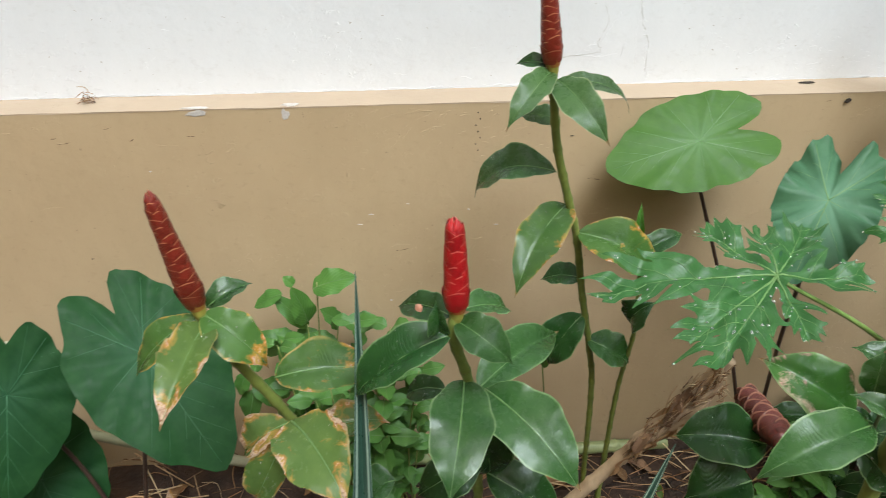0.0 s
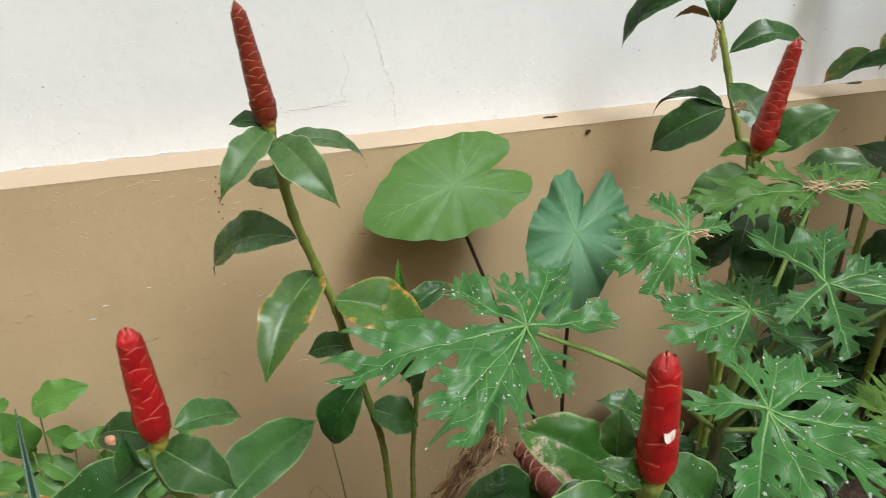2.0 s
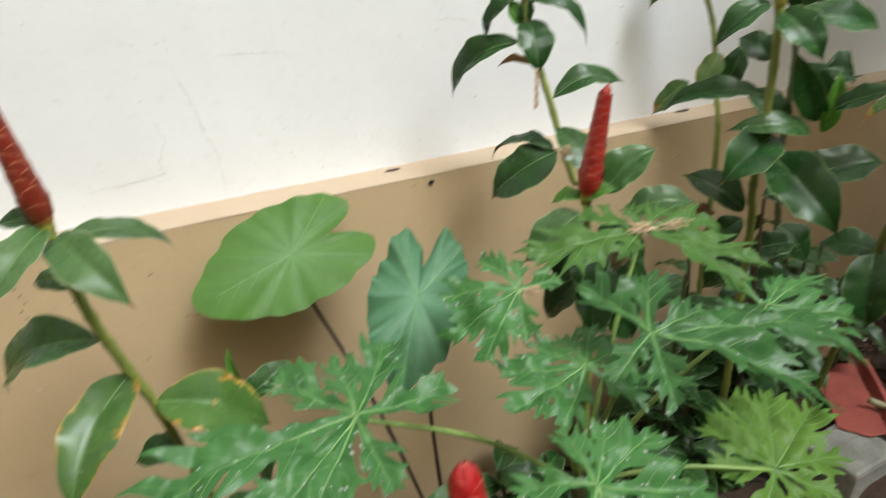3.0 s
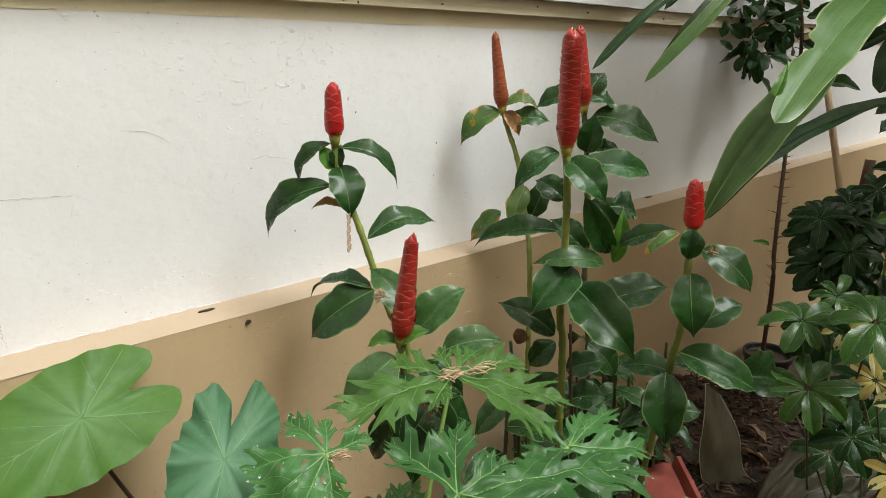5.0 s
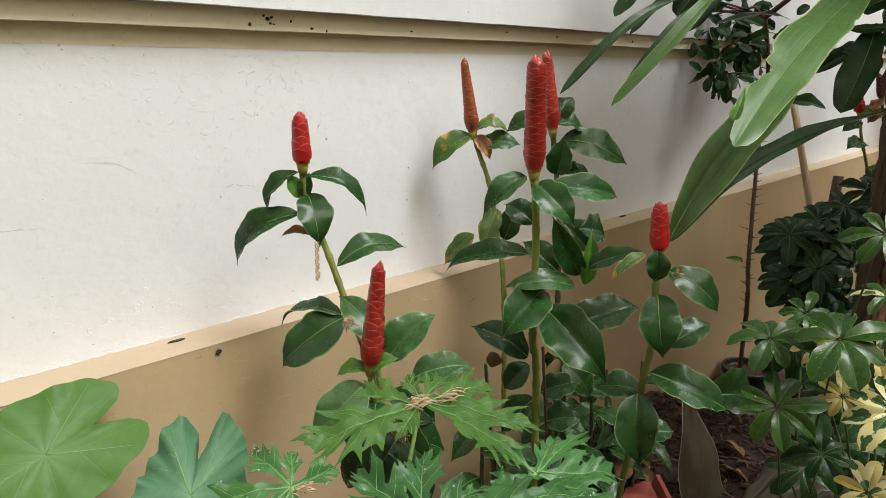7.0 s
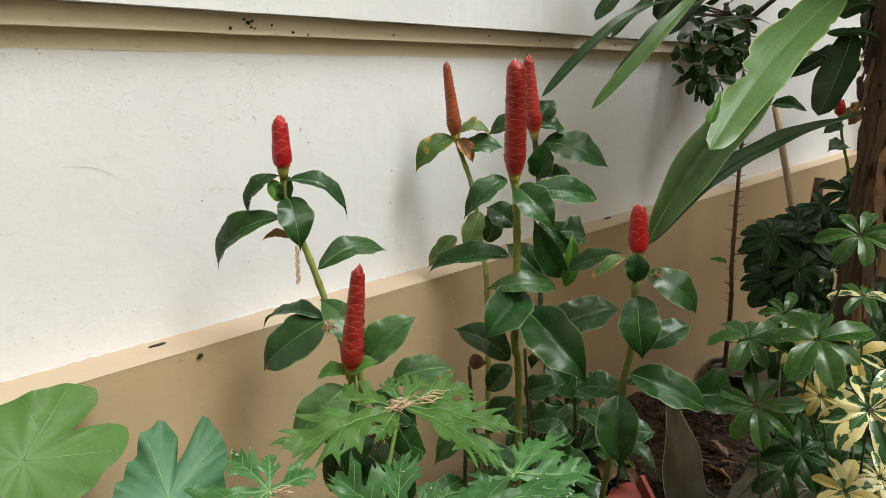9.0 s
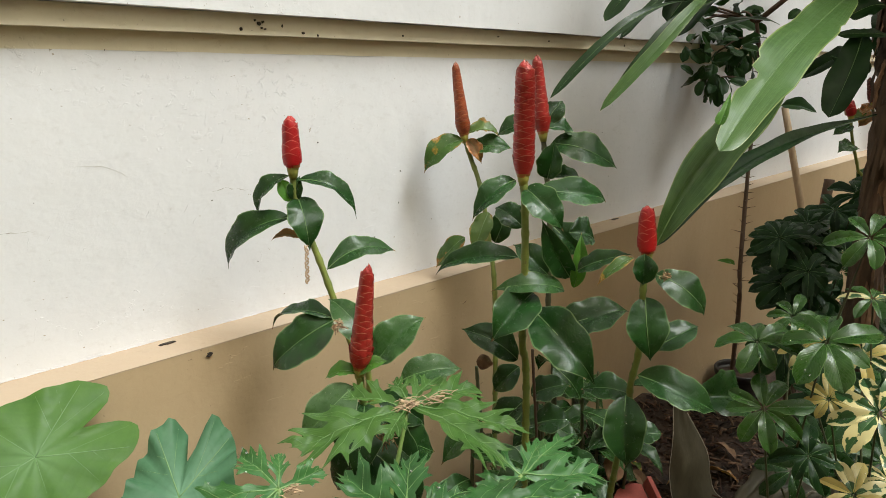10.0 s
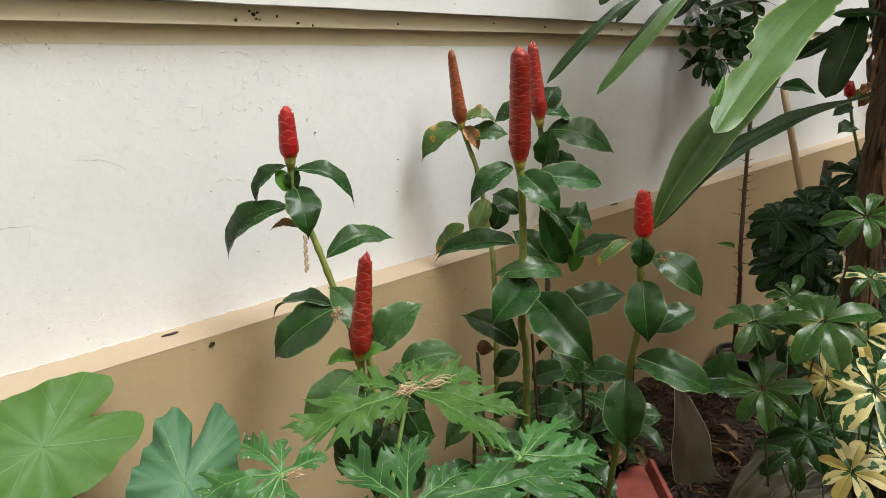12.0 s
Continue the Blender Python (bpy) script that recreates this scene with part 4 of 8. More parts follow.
def curl(at, size, seed, material, name, label, category):
    """A crumpled dead leaf or petal."""
    rnd = random.Random(seed)
    at = Vector(at)
    a = Vector((rnd.gauss(0, 1), rnd.gauss(0, 0.4), rnd.gauss(0, 1))).normalized()
    n = Vector((rnd.gauss(0, 0.3) - 0.4, -1, 0.5)).normalized()
    n = (n - a * n.dot(a)).normalized()
    b = a.cross(n)
    rows, uvs = [], []
    for i in range(11):
        s = i / 10
        half = size * 0.42 * max(0.05, math.sin(math.pi * min(1, s * 0.97 + 0.02)) ** 0.7)
        row, uvr = [], []
        for j in range(9):
            u = j / 4 - 1
            roll = u * 1.1
            p = at + a * (size * (s - 0.5)) + b * (half * math.sin(roll)) + n * (half * (math.cos(roll) - 1) * 0.9)
            p += n * (0.12 * size * noise.noise((s * 4 + seed, u * 2.5, seed * 0.37)))
            row.append(p)
            uvr.append((u / 2 + 0.5, s))
        rows.append(row)
        uvs.append(uvr)
    return tagged(mesh_part(name, grid_mesh(name, rows, uvs), material), label, category)


def stick(name, low, high, r, material, label, rings=None):
    rnd = random.Random(int(abs(high[0] * 1000)))
    low, high = Vector(low), Vector(high)
    m = low.lerp(high, 0.5) + Vector((rnd.uniform(-0.01, 0.01), rnd.uniform(-0.01, 0.01), rnd.uniform(-0.008, 0.008)))
    ob = tube(name, [low, m, high], r * 1.08, r * 0.92, material, None, rings=rings, sides=12)
    return tagged(ob, label, "pole")


def citrus_tree(path, crowns):
    """A thorny stem with clumps of dark oval leaves."""
    p = thing("citrus_tree", path[0], "thorny citrus sapling with small dark oval leaves", "tree")
    tube("trunk", path, 0.011, 0.008, "bark", p, jitter=0.2)
    rnd = random.Random(77)
    pts = smooth_path(path, 8)
    for q in pts[6:-6:1]:
        for _ in range(2):
            w = rnd.uniform(0, 6.28)
            d = Vector((math.cos(w), math.sin(w), 0.25)).normalized()
            b = q + d * 0.009
            me = grid_mesh("thorn", tube_rows([b - d * 0.004, b + d * 0.012, b + d * rnd.uniform(0.028, 0.045)], [0.003, 0.0016, 0.0004], 5), closed=True)
            mesh_part("thorn", me, "bark", p)
    for c in crowns:
        c = Vector(c)
        fork = min(pts[len(pts) // 2:], key=lambda v: (v - c).length)
        tube("limb", [fork, fork.lerp(c, 0.5) + Vector((0, 0, 0.03)), c], 0.006, 0.003, "bark", p, sides=6)
        for _ in range(26):
            o = Vector([rnd.gauss(0, 0.06) for _ in range(3)])
            d = (o + Vector((rnd.gauss(0, 0.03), rnd.gauss(0, 0.03), rnd.gauss(-0.03, 0.03)))).normalized()
            b = c + o
            l = rnd.uniform(0.065, 0.10)
            n = Vector((rnd.gauss(-0.4, 0.5), rnd.gauss(-0.5, 0.5), rnd.gauss(0.7, 0.4)))
            if abs(n.normalized().dot(d)) > 0.9:
                n = Vector((d.y, -d.x, 0.3))
            blade(p, b, b + d * l, l * 0.58, n, "citrus", arch=0.06, shape="round", rows=7, rib=None)
    return p


def lathe(name, at, profile, material, parent, label="", sides=40):
    rows = [[Vector(at) + Vector((r * math.cos(w), r * math.sin(w), z)) for w in (2 * math.pi * k / sides for k in range(sides))] for r, z in profile]
    return mesh_part(name, grid_mesh(name, rows, closed=True), material, parent, label)


def pot(at, r, h, material, label, seed, printed=False):
    p = thing("plant_pot", at, label, "pot", "plant pots")
    lathe("wall", at, [(0.0, 0.0), (r * 0.74, 0.0), (r * 0.78, 0.012), (r * 0.95, h - 0.03), (r * 0.96, h - 0.028), (r * 0.92, h - 0.03), (r * 0.78, 0.03), (0.0, 0.03)], material, p)
    lathe("rim", at, [(r * 0.94, h - 0.035), (r * 1.03, h - 0.033), (r * 1.05, h - 0.004), (r * 1.03, h), (r * 0.96, h), (r * 0.93, h - 0.006), (r * 0.93, h - 0.034)], material, p)
    lathe("earth", at, [(r * 0.93, h - 0.04), (r * 0.6, h - 0.032), (r * 0.25, h - 0.036), (0.0, h - 0.03)], "soil", p)
    if printed:
        d = Vector((-0.75, -0.66, 0)).normalized()
        e = d.cross(Vector((0, 0, 1)))
        for k, (u, w) in enumerate(((-0.03, 0.02), (0.0, 0.018), (0.03, 0.022))):
            c = Vector(at) + d * (r * 0.955 + 0.001) + e * u + Vector((0, 0, h * 0.72))
            bm = bmesh.new()
            bmesh.ops.create_cube(bm, size=1)
            rot = Matrix((e, d, Vector((0, 0, 1)))).transposed()
            for v in bm.verts:
                v.co = c + rot @ Vector((v.co.x * w, v.co.y * 0.004, v.co.z * 0.012))
            part("print_bar", bm, "plaster", p, "", False)
    return p


def red_tray():
    """A broken shallow tray lying askew on the soil: a cracked floor with one long wall and its rolled rim left standing."""
    z = 0.315
    p = thing("broken_tray", (2.26, 1.0, z - 0.01), "broken faded red plastic tray lying on the soil", "tray")

    def slab(name, corners, thick):
        bm = bmesh.new()
        top = [bm.verts.new(c) for c in corners]
        low = [bm.verts.new(Vector(c) - Vector((thick * 0.5, thick * 0.5, thick))) for c in corners]
        k = len(top)
        bm.faces.new(top)
        bm.faces.new(low[::-1])
        for q in range(k):
            bm.faces.new((top[q], low[q], low[(q + 1) % k], top[(q + 1) % k]))
        bmesh.ops.recalc_face_normals(bm, faces=bm.faces[:])
        bmesh.ops.bevel(bm, geom=bm.edges[:], offset=0.0010, segments=2, affect="EDGES", profile=0.5)
        part(name, bm, "red_plastic", p, "", False)

    slab("tray_floor", [(2.405, 1.140, z + 0.006), (2.33, 1.150, z + 0.004), (2.235, 1.119, z), (2.16, 1.02, z - 0.004), (2.09, 0.955, z - 0.004), (2.13, 0.88, z - 0.004), (2.19, 0.862, z - 0.002), (2.424, 1.106, z + 0.004)], 0.003)
    slab("tray_wall", [(2.192, 0.858, z - 0.002), (2.428, 1.104, z + 0.003), (2.440, 1.094, z + 0.034), (2.204, 0.848, z + 0.030)], 0.003)
    slab("tray_rim", [(2.202, 0.850, z + 0.031), (2.440, 1.097, z + 0.035), (2.452, 1.086, z + 0.034), (2.214, 0.840, z + 0.030)], 0.004)
    return p


def shoot(at, h, seed):
    """A low young ginger cane with a whorl of dark leaves."""
    rnd = random.Random(2100 + seed)
    at = Vector(at)
    top = at + Vector((rnd.uniform(-0.06, 0.06), rnd.uniform(-0.06, 0.04), h))
    p = ginger("low shaded ginger shoot with dark leaves", [at, at.lerp(top, 0.5) + Vector((0.01, -0.01, 0)), top], 0.007, 0.005, "stem_dark")
    for i in range(rnd.randrange(5, 8)):
        q = at.lerp(top, 0.45 + 0.09 * i if i < 6 else 1.0)
        w = i * 2.3 + rnd.uniform(-0.4, 0.4)
        d = Vector((math.cos(w), math.sin(w), rnd.uniform(-0.5, 0.25))).normalized()
        l = rnd.uniform(0.12, 0.19)
        e = q + d * l
        e.y = min(e.y, 1.47)
        e.z = max(e.z, 0.03)
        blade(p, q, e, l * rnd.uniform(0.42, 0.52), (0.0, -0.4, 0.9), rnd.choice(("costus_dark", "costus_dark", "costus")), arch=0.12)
    return p


def block(at):
    h = max(0.1, at[2])
    bm = box((at[0] - 0.10, at[1] - 0.09, -0.03), (at[0] + 0.12, at[1] + 0.08, h), 0.012)
    for v in bm.verts:
        v.co += Vector([0.012 * noise.noise((v.co.x * 9 + k * 5, v.co.y * 9, v.co.z * 9)) for k in range(3)])
    return tagged(part("concrete_block", bm, "concrete", None, "", False), "rough grey concrete block on the soil", "block")


def sheath():
    """A fallen palm leaf sheath: a stiff sheet that stands on the soil, kinked at one rim, its foot swept out along the ground."""
    left = [(2.543, 1.071, 0.616), (2.511, 1.045, 0.461), (2.484, 1.028, 0.342), (2.480, 0.995, 0.262), (2.520, 0.922, 0.225)]
    right = [(2.574, 1.029, 0.582), (2.601, 0.957, 0.452), (2.594, 0.930, 0.360), (2.600, 0.890, 0.290), (2.69, 0.774, 0.235)]
    p = thing("palm_sheath", (2.55, 0.97, 0.25), "fallen grey-brown palm leaf sheath standing in the bed", "dead leaf")
    left, right = smooth_path(left, 8), smooth_path(right, 8)
    rows = []
    for i, (a, b) in enumerate(zip(left, right)):
        row = []
        for k in range(11):
            u = k / 10
            q = a.lerp(b, u) + Vector((-0.45, -0.85, 0.1)) * (0.016 * math.sin(math.pi * u)) + Vector((0.1, 0.1, 0)) * (0.10 * noise.noise((u * 3, i * 0.12, 2.0)))
            row.append(q)
        rows.append(row)
    mesh_part("sheet", grid_mesh("sheet", rows), "sheath", p)
    for side in ([r[0] for r in rows], [r[-1] for r in rows]):
        mesh_part("rim", grid_mesh("rim", tube_rows(side, 0.0016, 5), closed=True), "sheath_rim", p)
    return p


def corn_shade_crown(p, at, count):
    """Unseen head of strap leaves over the trunk, added to shade the bed."""
    rnd = random.Random(8)
    at = Vector(at)
    for k in range(count):
        w = k * 2.4
        lift = rnd.uniform(0.1, 0.75)
        d = Vector((math.cos(w), math.sin(w), lift)).normalized()
        l = rnd.uniform(0.55, 0.85)
        b = at + Vector((0, 0, 0.004 * k))
        t = b + d * l - Vector((0, 0, 0.25 * l))
        t.z = max(t.z, at.z - 0.12)
        if t.y > 1.5:
            t.y = 1.5
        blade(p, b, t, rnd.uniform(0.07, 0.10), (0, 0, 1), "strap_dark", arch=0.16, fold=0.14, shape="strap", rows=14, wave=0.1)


def dry_sheet(low, high):
    """A big dried leaf spread over the soil, folded along its length."""
    low, high = Vector(low), Vector(high)
    low.z = 0.24
    p = thing("dried_palm_leaf", (low.x, low.y, 0.2), "olive brown dried palm leaf spread over the soil", "dead leaf")
    rows = []
    d = high - low
    high = high + d * 0.5
    high.z = max(0.1, min(high.z, 0.50))
    for i in range(25):
        s = i / 24
        c = low.lerp(high, s) + Vector((0, 0, 0.04 * math.sin(5 * s)))
        half = 0.03 + 0.10 * math.sin(math.pi * (0.15 + 0.75 * s))
        row = []
        for j in range(41):
            u = j / 20 - 1
            pleat = 0.009 * math.sin(u * 19 + 0.8 * noise.noise((s * 3, u, 7.1))) + 0.012 * noise.noise((s * 9, u * 6, 4.2))
            row.append(c + Vector((-0.55, -0.8, 0)) * (half * u * (1 + 0.12 * noise.noise((s * 7, u, 1.7)))) + Vector((0, 0, 0.05 * abs(u) + 0.03 * noise.noise((s * 5, u * 3, 2.2)) - 0.05 * u + pleat)))
        rows.append(row)
    mesh_part("blade", grid_mesh("blade", rows), "sheath", p)
    mesh_part("fold_rib", grid_mesh("fold_rib", tube_rows([r[20] + Vector((0, 0, 0.003)) for r in rows], 0.004, 6), closed=True), "sheath_rim", p)
    return p


def low_weed(at, h, seed):
    """A weed: a few thin stems with pairs of ribbed oval leaves."""
    rnd = random.Random(900 + seed)
    p = thing("weed_seedling", at, "low weed with pairs of soft ribbed green leaves", "plant", "weed seedlings")
    at = Vector(at)
    for _ in range(3):
        top = at + Vector((rnd.uniform(-0.10, 0.10), rnd.uniform(-0.08, 0.04), h * rnd.uniform(0.6, 1.0)))
        mid = at.lerp(top, 0.5) + Vector((rnd.uniform(-0.02, 0.02), rnd.uniform(-0.02, 0.02), 0.02))
        tube("stem", [at, mid, top], 0.0028, 0.0014, "stem", p, sides=6)
        path = smooth_path([at, mid, top], 4)
        for i, q in enumerate(path[2:]):
            w = i * 1.57 + rnd.uniform(-0.4, 0.4)
            for sgn in (0, math.pi):
                l = rnd.uniform(0.045, 0.090)
                d = Vector((math.cos(w + sgn), math.sin(w + sgn), rnd.uniform(-0.25, 0.35))).normalized()
                e = q + d * l
                if e.y > 1.48:
                    continue
                blade(p, q + d * 0.008, e, l * rnd.uniform(0.5, 0.62), (0.1, -0.5, 0.9), "weed", arch=0.1, fold=0.12, shape="ovate", rows=8)
    return p


def relief(name, spots, material, label, r=0.0008):
    """Lifted flakes and trowel ridges in old paint: thin ragged chips that lie on the wall's face, one long rim standing proud."""
    verts, faces = [], []
    for x, y, z, length, slope, seed in spots:
        rnd = random.Random(seed)
        n = max(4, int(length / 0.004))
        wide = rnd.uniform(1.5, 5.0) * r
        proud = r * rnd.uniform(0.5, 1.5)
        bow = rnd.uniform(-0.5, 0.5)
        q, off = Vector((x, 0, z)), len(verts)
        for i in range(n + 1):
            s = i / n
            a = slope + bow * (s - 0.5) + rnd.gauss(0, 0.25)
            d, e = Vector((math.cos(a), 0, math.sin(a))), Vector((-math.sin(a), 0, math.cos(a)))
            e = e if e.z > 0 else -e
            h = wide * math.sin(math.pi * (0.04 + 0.92 * s)) * rnd.uniform(0.5, 1.3)
            for off_e, out in ((h, 0.0), (0.15 * h, proud * rnd.uniform(0.6, 1.2)), (-0.1 * h, proud * 0.9), (-0.3 * h, 0.0)):
                c = q + e * off_e
                verts.append((c.x, y - out + 0.0003, c.z))
            q = q + d * (length / n)
        for i in range(n):
            for j in range(3):
                b = off + i * 4 + j
                faces.append((b, b + 1, b + 5, b + 4))
    me = bpy.data.meshes.new(name)
    me.from_pydata(verts, [], faces)
    return tagged(mesh_part(name, me, material, None, "", False), label, "paint", kind="stuff")


def cracks(name, lines, y, wide, material, label):
    """Hairline cracks: ragged ribbons that follow broken lines (x, z) in a wall's face, tapering out at both ends."""
    verts, faces = [], []
    for k, line in enumerate(lines):
        rnd = random.Random(5200 + k)
        path = []
        for (x0, z0), (x1, z1) in zip(line, line[1:]):
            n = max(3, int(math.hypot(x1 - x0, z1 - z0) / 0.005))
            path += [Vector((x0 + (x1 - x0) * i / n + rnd.gauss(0, 0.0012), 0, z0 + (z1 - z0) * i / n + rnd.gauss(0, 0.0012))) for i in range(n)]
        off = len(verts)
        for i, q in enumerate(path):
            d = (path[min(i + 1, len(path) - 1)] - path[max(i - 1, 0)]).normalized()
            w = wide * rnd.choice((0.3, 0.6, 1.0, 1.7)) * math.sin(math.pi * (i + 0.5) / len(path)) ** 0.5
            e = Vector((-d.z, 0, d.x)) * w
            verts += [(q.x + e.x, y, q.z + e.z), (q.x - e.x, y, q.z - e.z)]
        faces += [(off + 2 * i, off + 2 * i + 1, off + 2 * i + 3, off + 2 * i + 2) for i in range(len(path) - 1)]
    me = bpy.data.meshes.new(name)
    me.from_pydata(verts, [], faces)
    return tagged(mesh_part(name, me, material, None, "", False), label, "crack", kind="stuff")


def citrus_shade_crown(p, at, size, count):
    """An unseen leafy head over the bed, added to shade its far end: many small leaves in clumps, with gaps."""
    rnd = random.Random(19)
    verts, faces, uvs = [], [], []
    clumps = []
    while len(clumps) < 75:
        q = Vector([rnd.uniform(-1, 1) for _ in range(3)])
        if q.length < 1:
            clumps.append(Vector([c + a * b for a, b, c in zip(q, size, at)]))
    for _ in range(count):
        c = rnd.choice(clumps) + Vector([rnd.gauss(0, 0.11), rnd.gauss(0, 0.11), rnd.gauss(0, 0.07)])
        if c.y > 1.55:
            c.y = 1.55 - rnd.random() * 0.3
        w = rnd.uniform(0, 6.28)
        a = Vector((math.cos(w), math.sin(w), rnd.uniform(-0.5, 0.2))).normalized() * rnd.uniform(0.05, 0.09)
        e = a.cross(Vector((rnd.gauss(0, 0.4), rnd.gauss(0, 0.4), 1))).normalized() * a.length * 0.28
        up = Vector((0, 0, 0.008))
        off = len(verts)
        verts += [c, c + a * 0.35 + e, c + a * 0.35 - up, c + a * 0.35 - e, c + a * 0.75 + e * 0.8, c + a * 0.75 - up, c + a * 0.75 - e * 0.8, c + a]
        faces += [(off, off + 1, off + 2), (off, off + 2, off + 3), (off + 1, off + 4, off + 5, off + 2), (off + 2, off + 5, off + 6, off + 3), (off + 4, off + 7, off + 5), (off + 5, off + 7, off + 6)]
    me = bpy.data.meshes.new("crown")
    me.from_pydata(verts, [], faces)
    return mesh_part("crown", me, "citrus", p)


def dry_stalk(at, h, lean, seed, r=0.0016):
    """A dead grass stalk, bent over near its top."""
    rnd = random.Random(1300 + seed)
    at = Vector(at)
    d = Vector((math.sin(lean), rnd.uniform(-0.25, 0.02), math.cos(lean)))
    top = at + d * h
    end = top + Vector((math.sin(lean) * 1.2 + rnd.uniform(-0.4, 0.4), rnd.uniform(-0.2, 0.1), rnd.uniform(-1.0, 0.3))) * (h * 0.35)
    for q in (top, end):
        q.y = min(q.y, 1.47)
        q.z = max(q.z, 0.02)
    ob = tube("dry_stalk", [at, at.lerp(top, 0.5) + Vector((0.006, 0, 0)), top, end], r, r * 0.5, "straw", None, sides=6)
    return tagged(ob, "thin dead grass stalk standing by the plinth", "stalk", "dead grass stalks")


def strand(top, foot):
    """A withered flower stalk hanging in a loose twist."""
    top, foot = Vector(top), Vector(foot)
    verts, faces = [], []
    for turn in (0.0, 2.2):
        path = [top.lerp(foot, i / 30) + Vector((math.cos(i * 0.9 + turn), math.sin(i * 0.9 + turn), 0)) * (0.0035 + 0.002 * noise.noise((i * 0.7, turn, 1))) for i in range(31)]
        rows = tube_rows(path, [0.0016 + 0.0010 * abs(noise.noise((i * 1.3, turn, 5))) for i in range(31)], 5)
        off = len(verts)
        verts += [q for r in rows for q in r]
        for a in range(len(rows) - 1):
            for k in range(5):
                m = (k + 1) % 5
                faces.append((off + a * 5 + k, off + a * 5 + m, off + a * 5 + 5 + m, off + a * 5 + 5 + k))
    me = bpy.data.meshes.new("withered_strand")
    me.from_pydata(verts, [], faces)
    return tagged(mesh_part("withered_strand", me, "wood"), "pale withered flower stalk hanging from a ginger", "stalk")


# ---- spiral gingers ----

p = ginger("leaning spiral ginger with a dull red spike and yellowing leaves", [(-0.158, 0.875, -0.02), (-0.179, 0.851, 0.624), (-0.221, 0.802, 0.85), (-0.277, 0.773, 1.001), (-0.316, 0.774, 1.096)], 0.01, 0.008)
spike(p, (-0.316, 0.774, 1.1), (-0.335, 0.754, 1.297), 0.0191, "spike_old", blunt=0.36, coarse=0.9, flat=0.85, flare=0.05)
blade(p, (-0.312, 0.774, 1.09), (-0.218, 0.742, 1.016), 0.069, (0.37, -0.58, 0.72), "costus_edge", arch=0.16)
blade(p, (-0.309, 0.774, 1.074), (-0.334, 0.614, 1.028), 0.065, (0.27, -0.31, 0.91), "costus_sick", arch=0.14)
blade(p, (-0.318, 0.784, 1.077), (-0.427, 0.757, 0.993), 0.056, (-0.34, -0.67, 0.66), "costus_edge", arch=0.14)
blade(p, (-0.312, 0.794, 1.087), (-0.251, 0.833, 1.104), 0.046, (0.02, -0.43, 0.9), "costus", arch=0.12)
blade(p, (-0.212, 0.772, 0.876), (-0.111, 0.629, 0.849), 0.111, (-0.04, -0.22, 0.98), "costus_sick")
blade(p, (-0.216, 0.772, 0.872), (-0.307, 0.774, 0.807), 0.063, (-0.49, -0.56, 0.67), "costus_sick", arch=0.14)
blade(p, (-0.218, 0.772, 0.86), (-0.285, 0.723, 0.74), 0.070, (-0.21, -0.86, 0.47), "costus_sick", arch=0.12)
blade(p, (-0.241, 0.822, 0.924), (-0.076, 0.858, 0.907), 0.091, (0.19, -0.48, 0.86), "costus_edge", arch=0.08)
blade(p, (-0.184, 0.801, 0.805), (-0.059, 0.828, 0.815), 0.068, (0.01, -0.39, 0.92), "costus_sick", arch=0.14)

p = ginger("spiral ginger with a bright red spike and glossy broad leaves", [(0.102, 0.829, -0.02), (0.093, 0.814, 0.784), (0.074, 0.785, 0.938), (0.051, 0.765, 1.036), (0.054, 0.765, 1.082)], 0.01, 0.008)
spike(p, (0.056, 0.765, 1.086), (0.054, 0.765, 1.239), 0.0201, "spike_red")
blade(p, (0.049, 0.765, 1.045), (-0.111, 0.749, 0.945), 0.079, (-0.43, -0.48, 0.77), "costus_deep", arch=0.12)
blade(p, (0.055, 0.765, 1.069), (0.135, 0.713, 1.031), 0.062, (0.05, -0.54, 0.84), "costus", arch=0.2)
blade(p, (0.09, 0.794, 0.907), (0.254, 0.96, 0.892), 0.083, (0.28, -0.19, 0.94), "costus", arch=0.08)
blade(p, (0.068, 0.785, 0.938), (0.036, 0.605, 0.877), 0.098, (0.0, -0.32, 0.95), "costus")
blade(p, (0.101, 0.784, 0.918), (0.233, 0.641, 0.844), 0.105, (-0.04, -0.49, 0.87), "costus", arch=0.12)
blade(p, (0.107, 0.794, 0.713), (0.242, 0.761, 0.641), 0.093, (0.29, -0.53, 0.8), "costus_dark")
blade(p, (0.05, 0.805, 1.048), (-0.036, 0.867, 1.029), 0.055, (-0.34, -0.2, 0.92), "costus_dark", arch=0.12)
blade(p, (0.068, 0.805, 1.061), (0.149, 0.863, 1.016), 0.054, (0.51, -0.05, 0.86), "costus", arch=0.14)
blade(p, (0.03, 0.756, 1.057), (0.026, 0.746, 1.12), 0.032, (0.07, -0.99, -0.15), "costus", arch=0.2, fold=0.5)
blade(p, (0.101, 0.794, 0.763), (-0.02, 0.777, 0.678), 0.083, (-0.44, -0.53, 0.73), "costus_dark")
blade(p, (0.04, 0.825, 0.881), (-0.036, 0.857, 0.842), 0.050, (-0.52, -0.25, 0.81), "costus_dark")
blade(p, (0.095, 0.794, 0.895), (0.116, 0.784, 0.703), 0.087, (0.1, -0.99, 0.07), "costus_dark")
blade(p, (-0.058, 0.828, 0.66), (-0.122, 0.819, 0.628), 0.074, (-0.36, -0.43, 0.83), "costus")

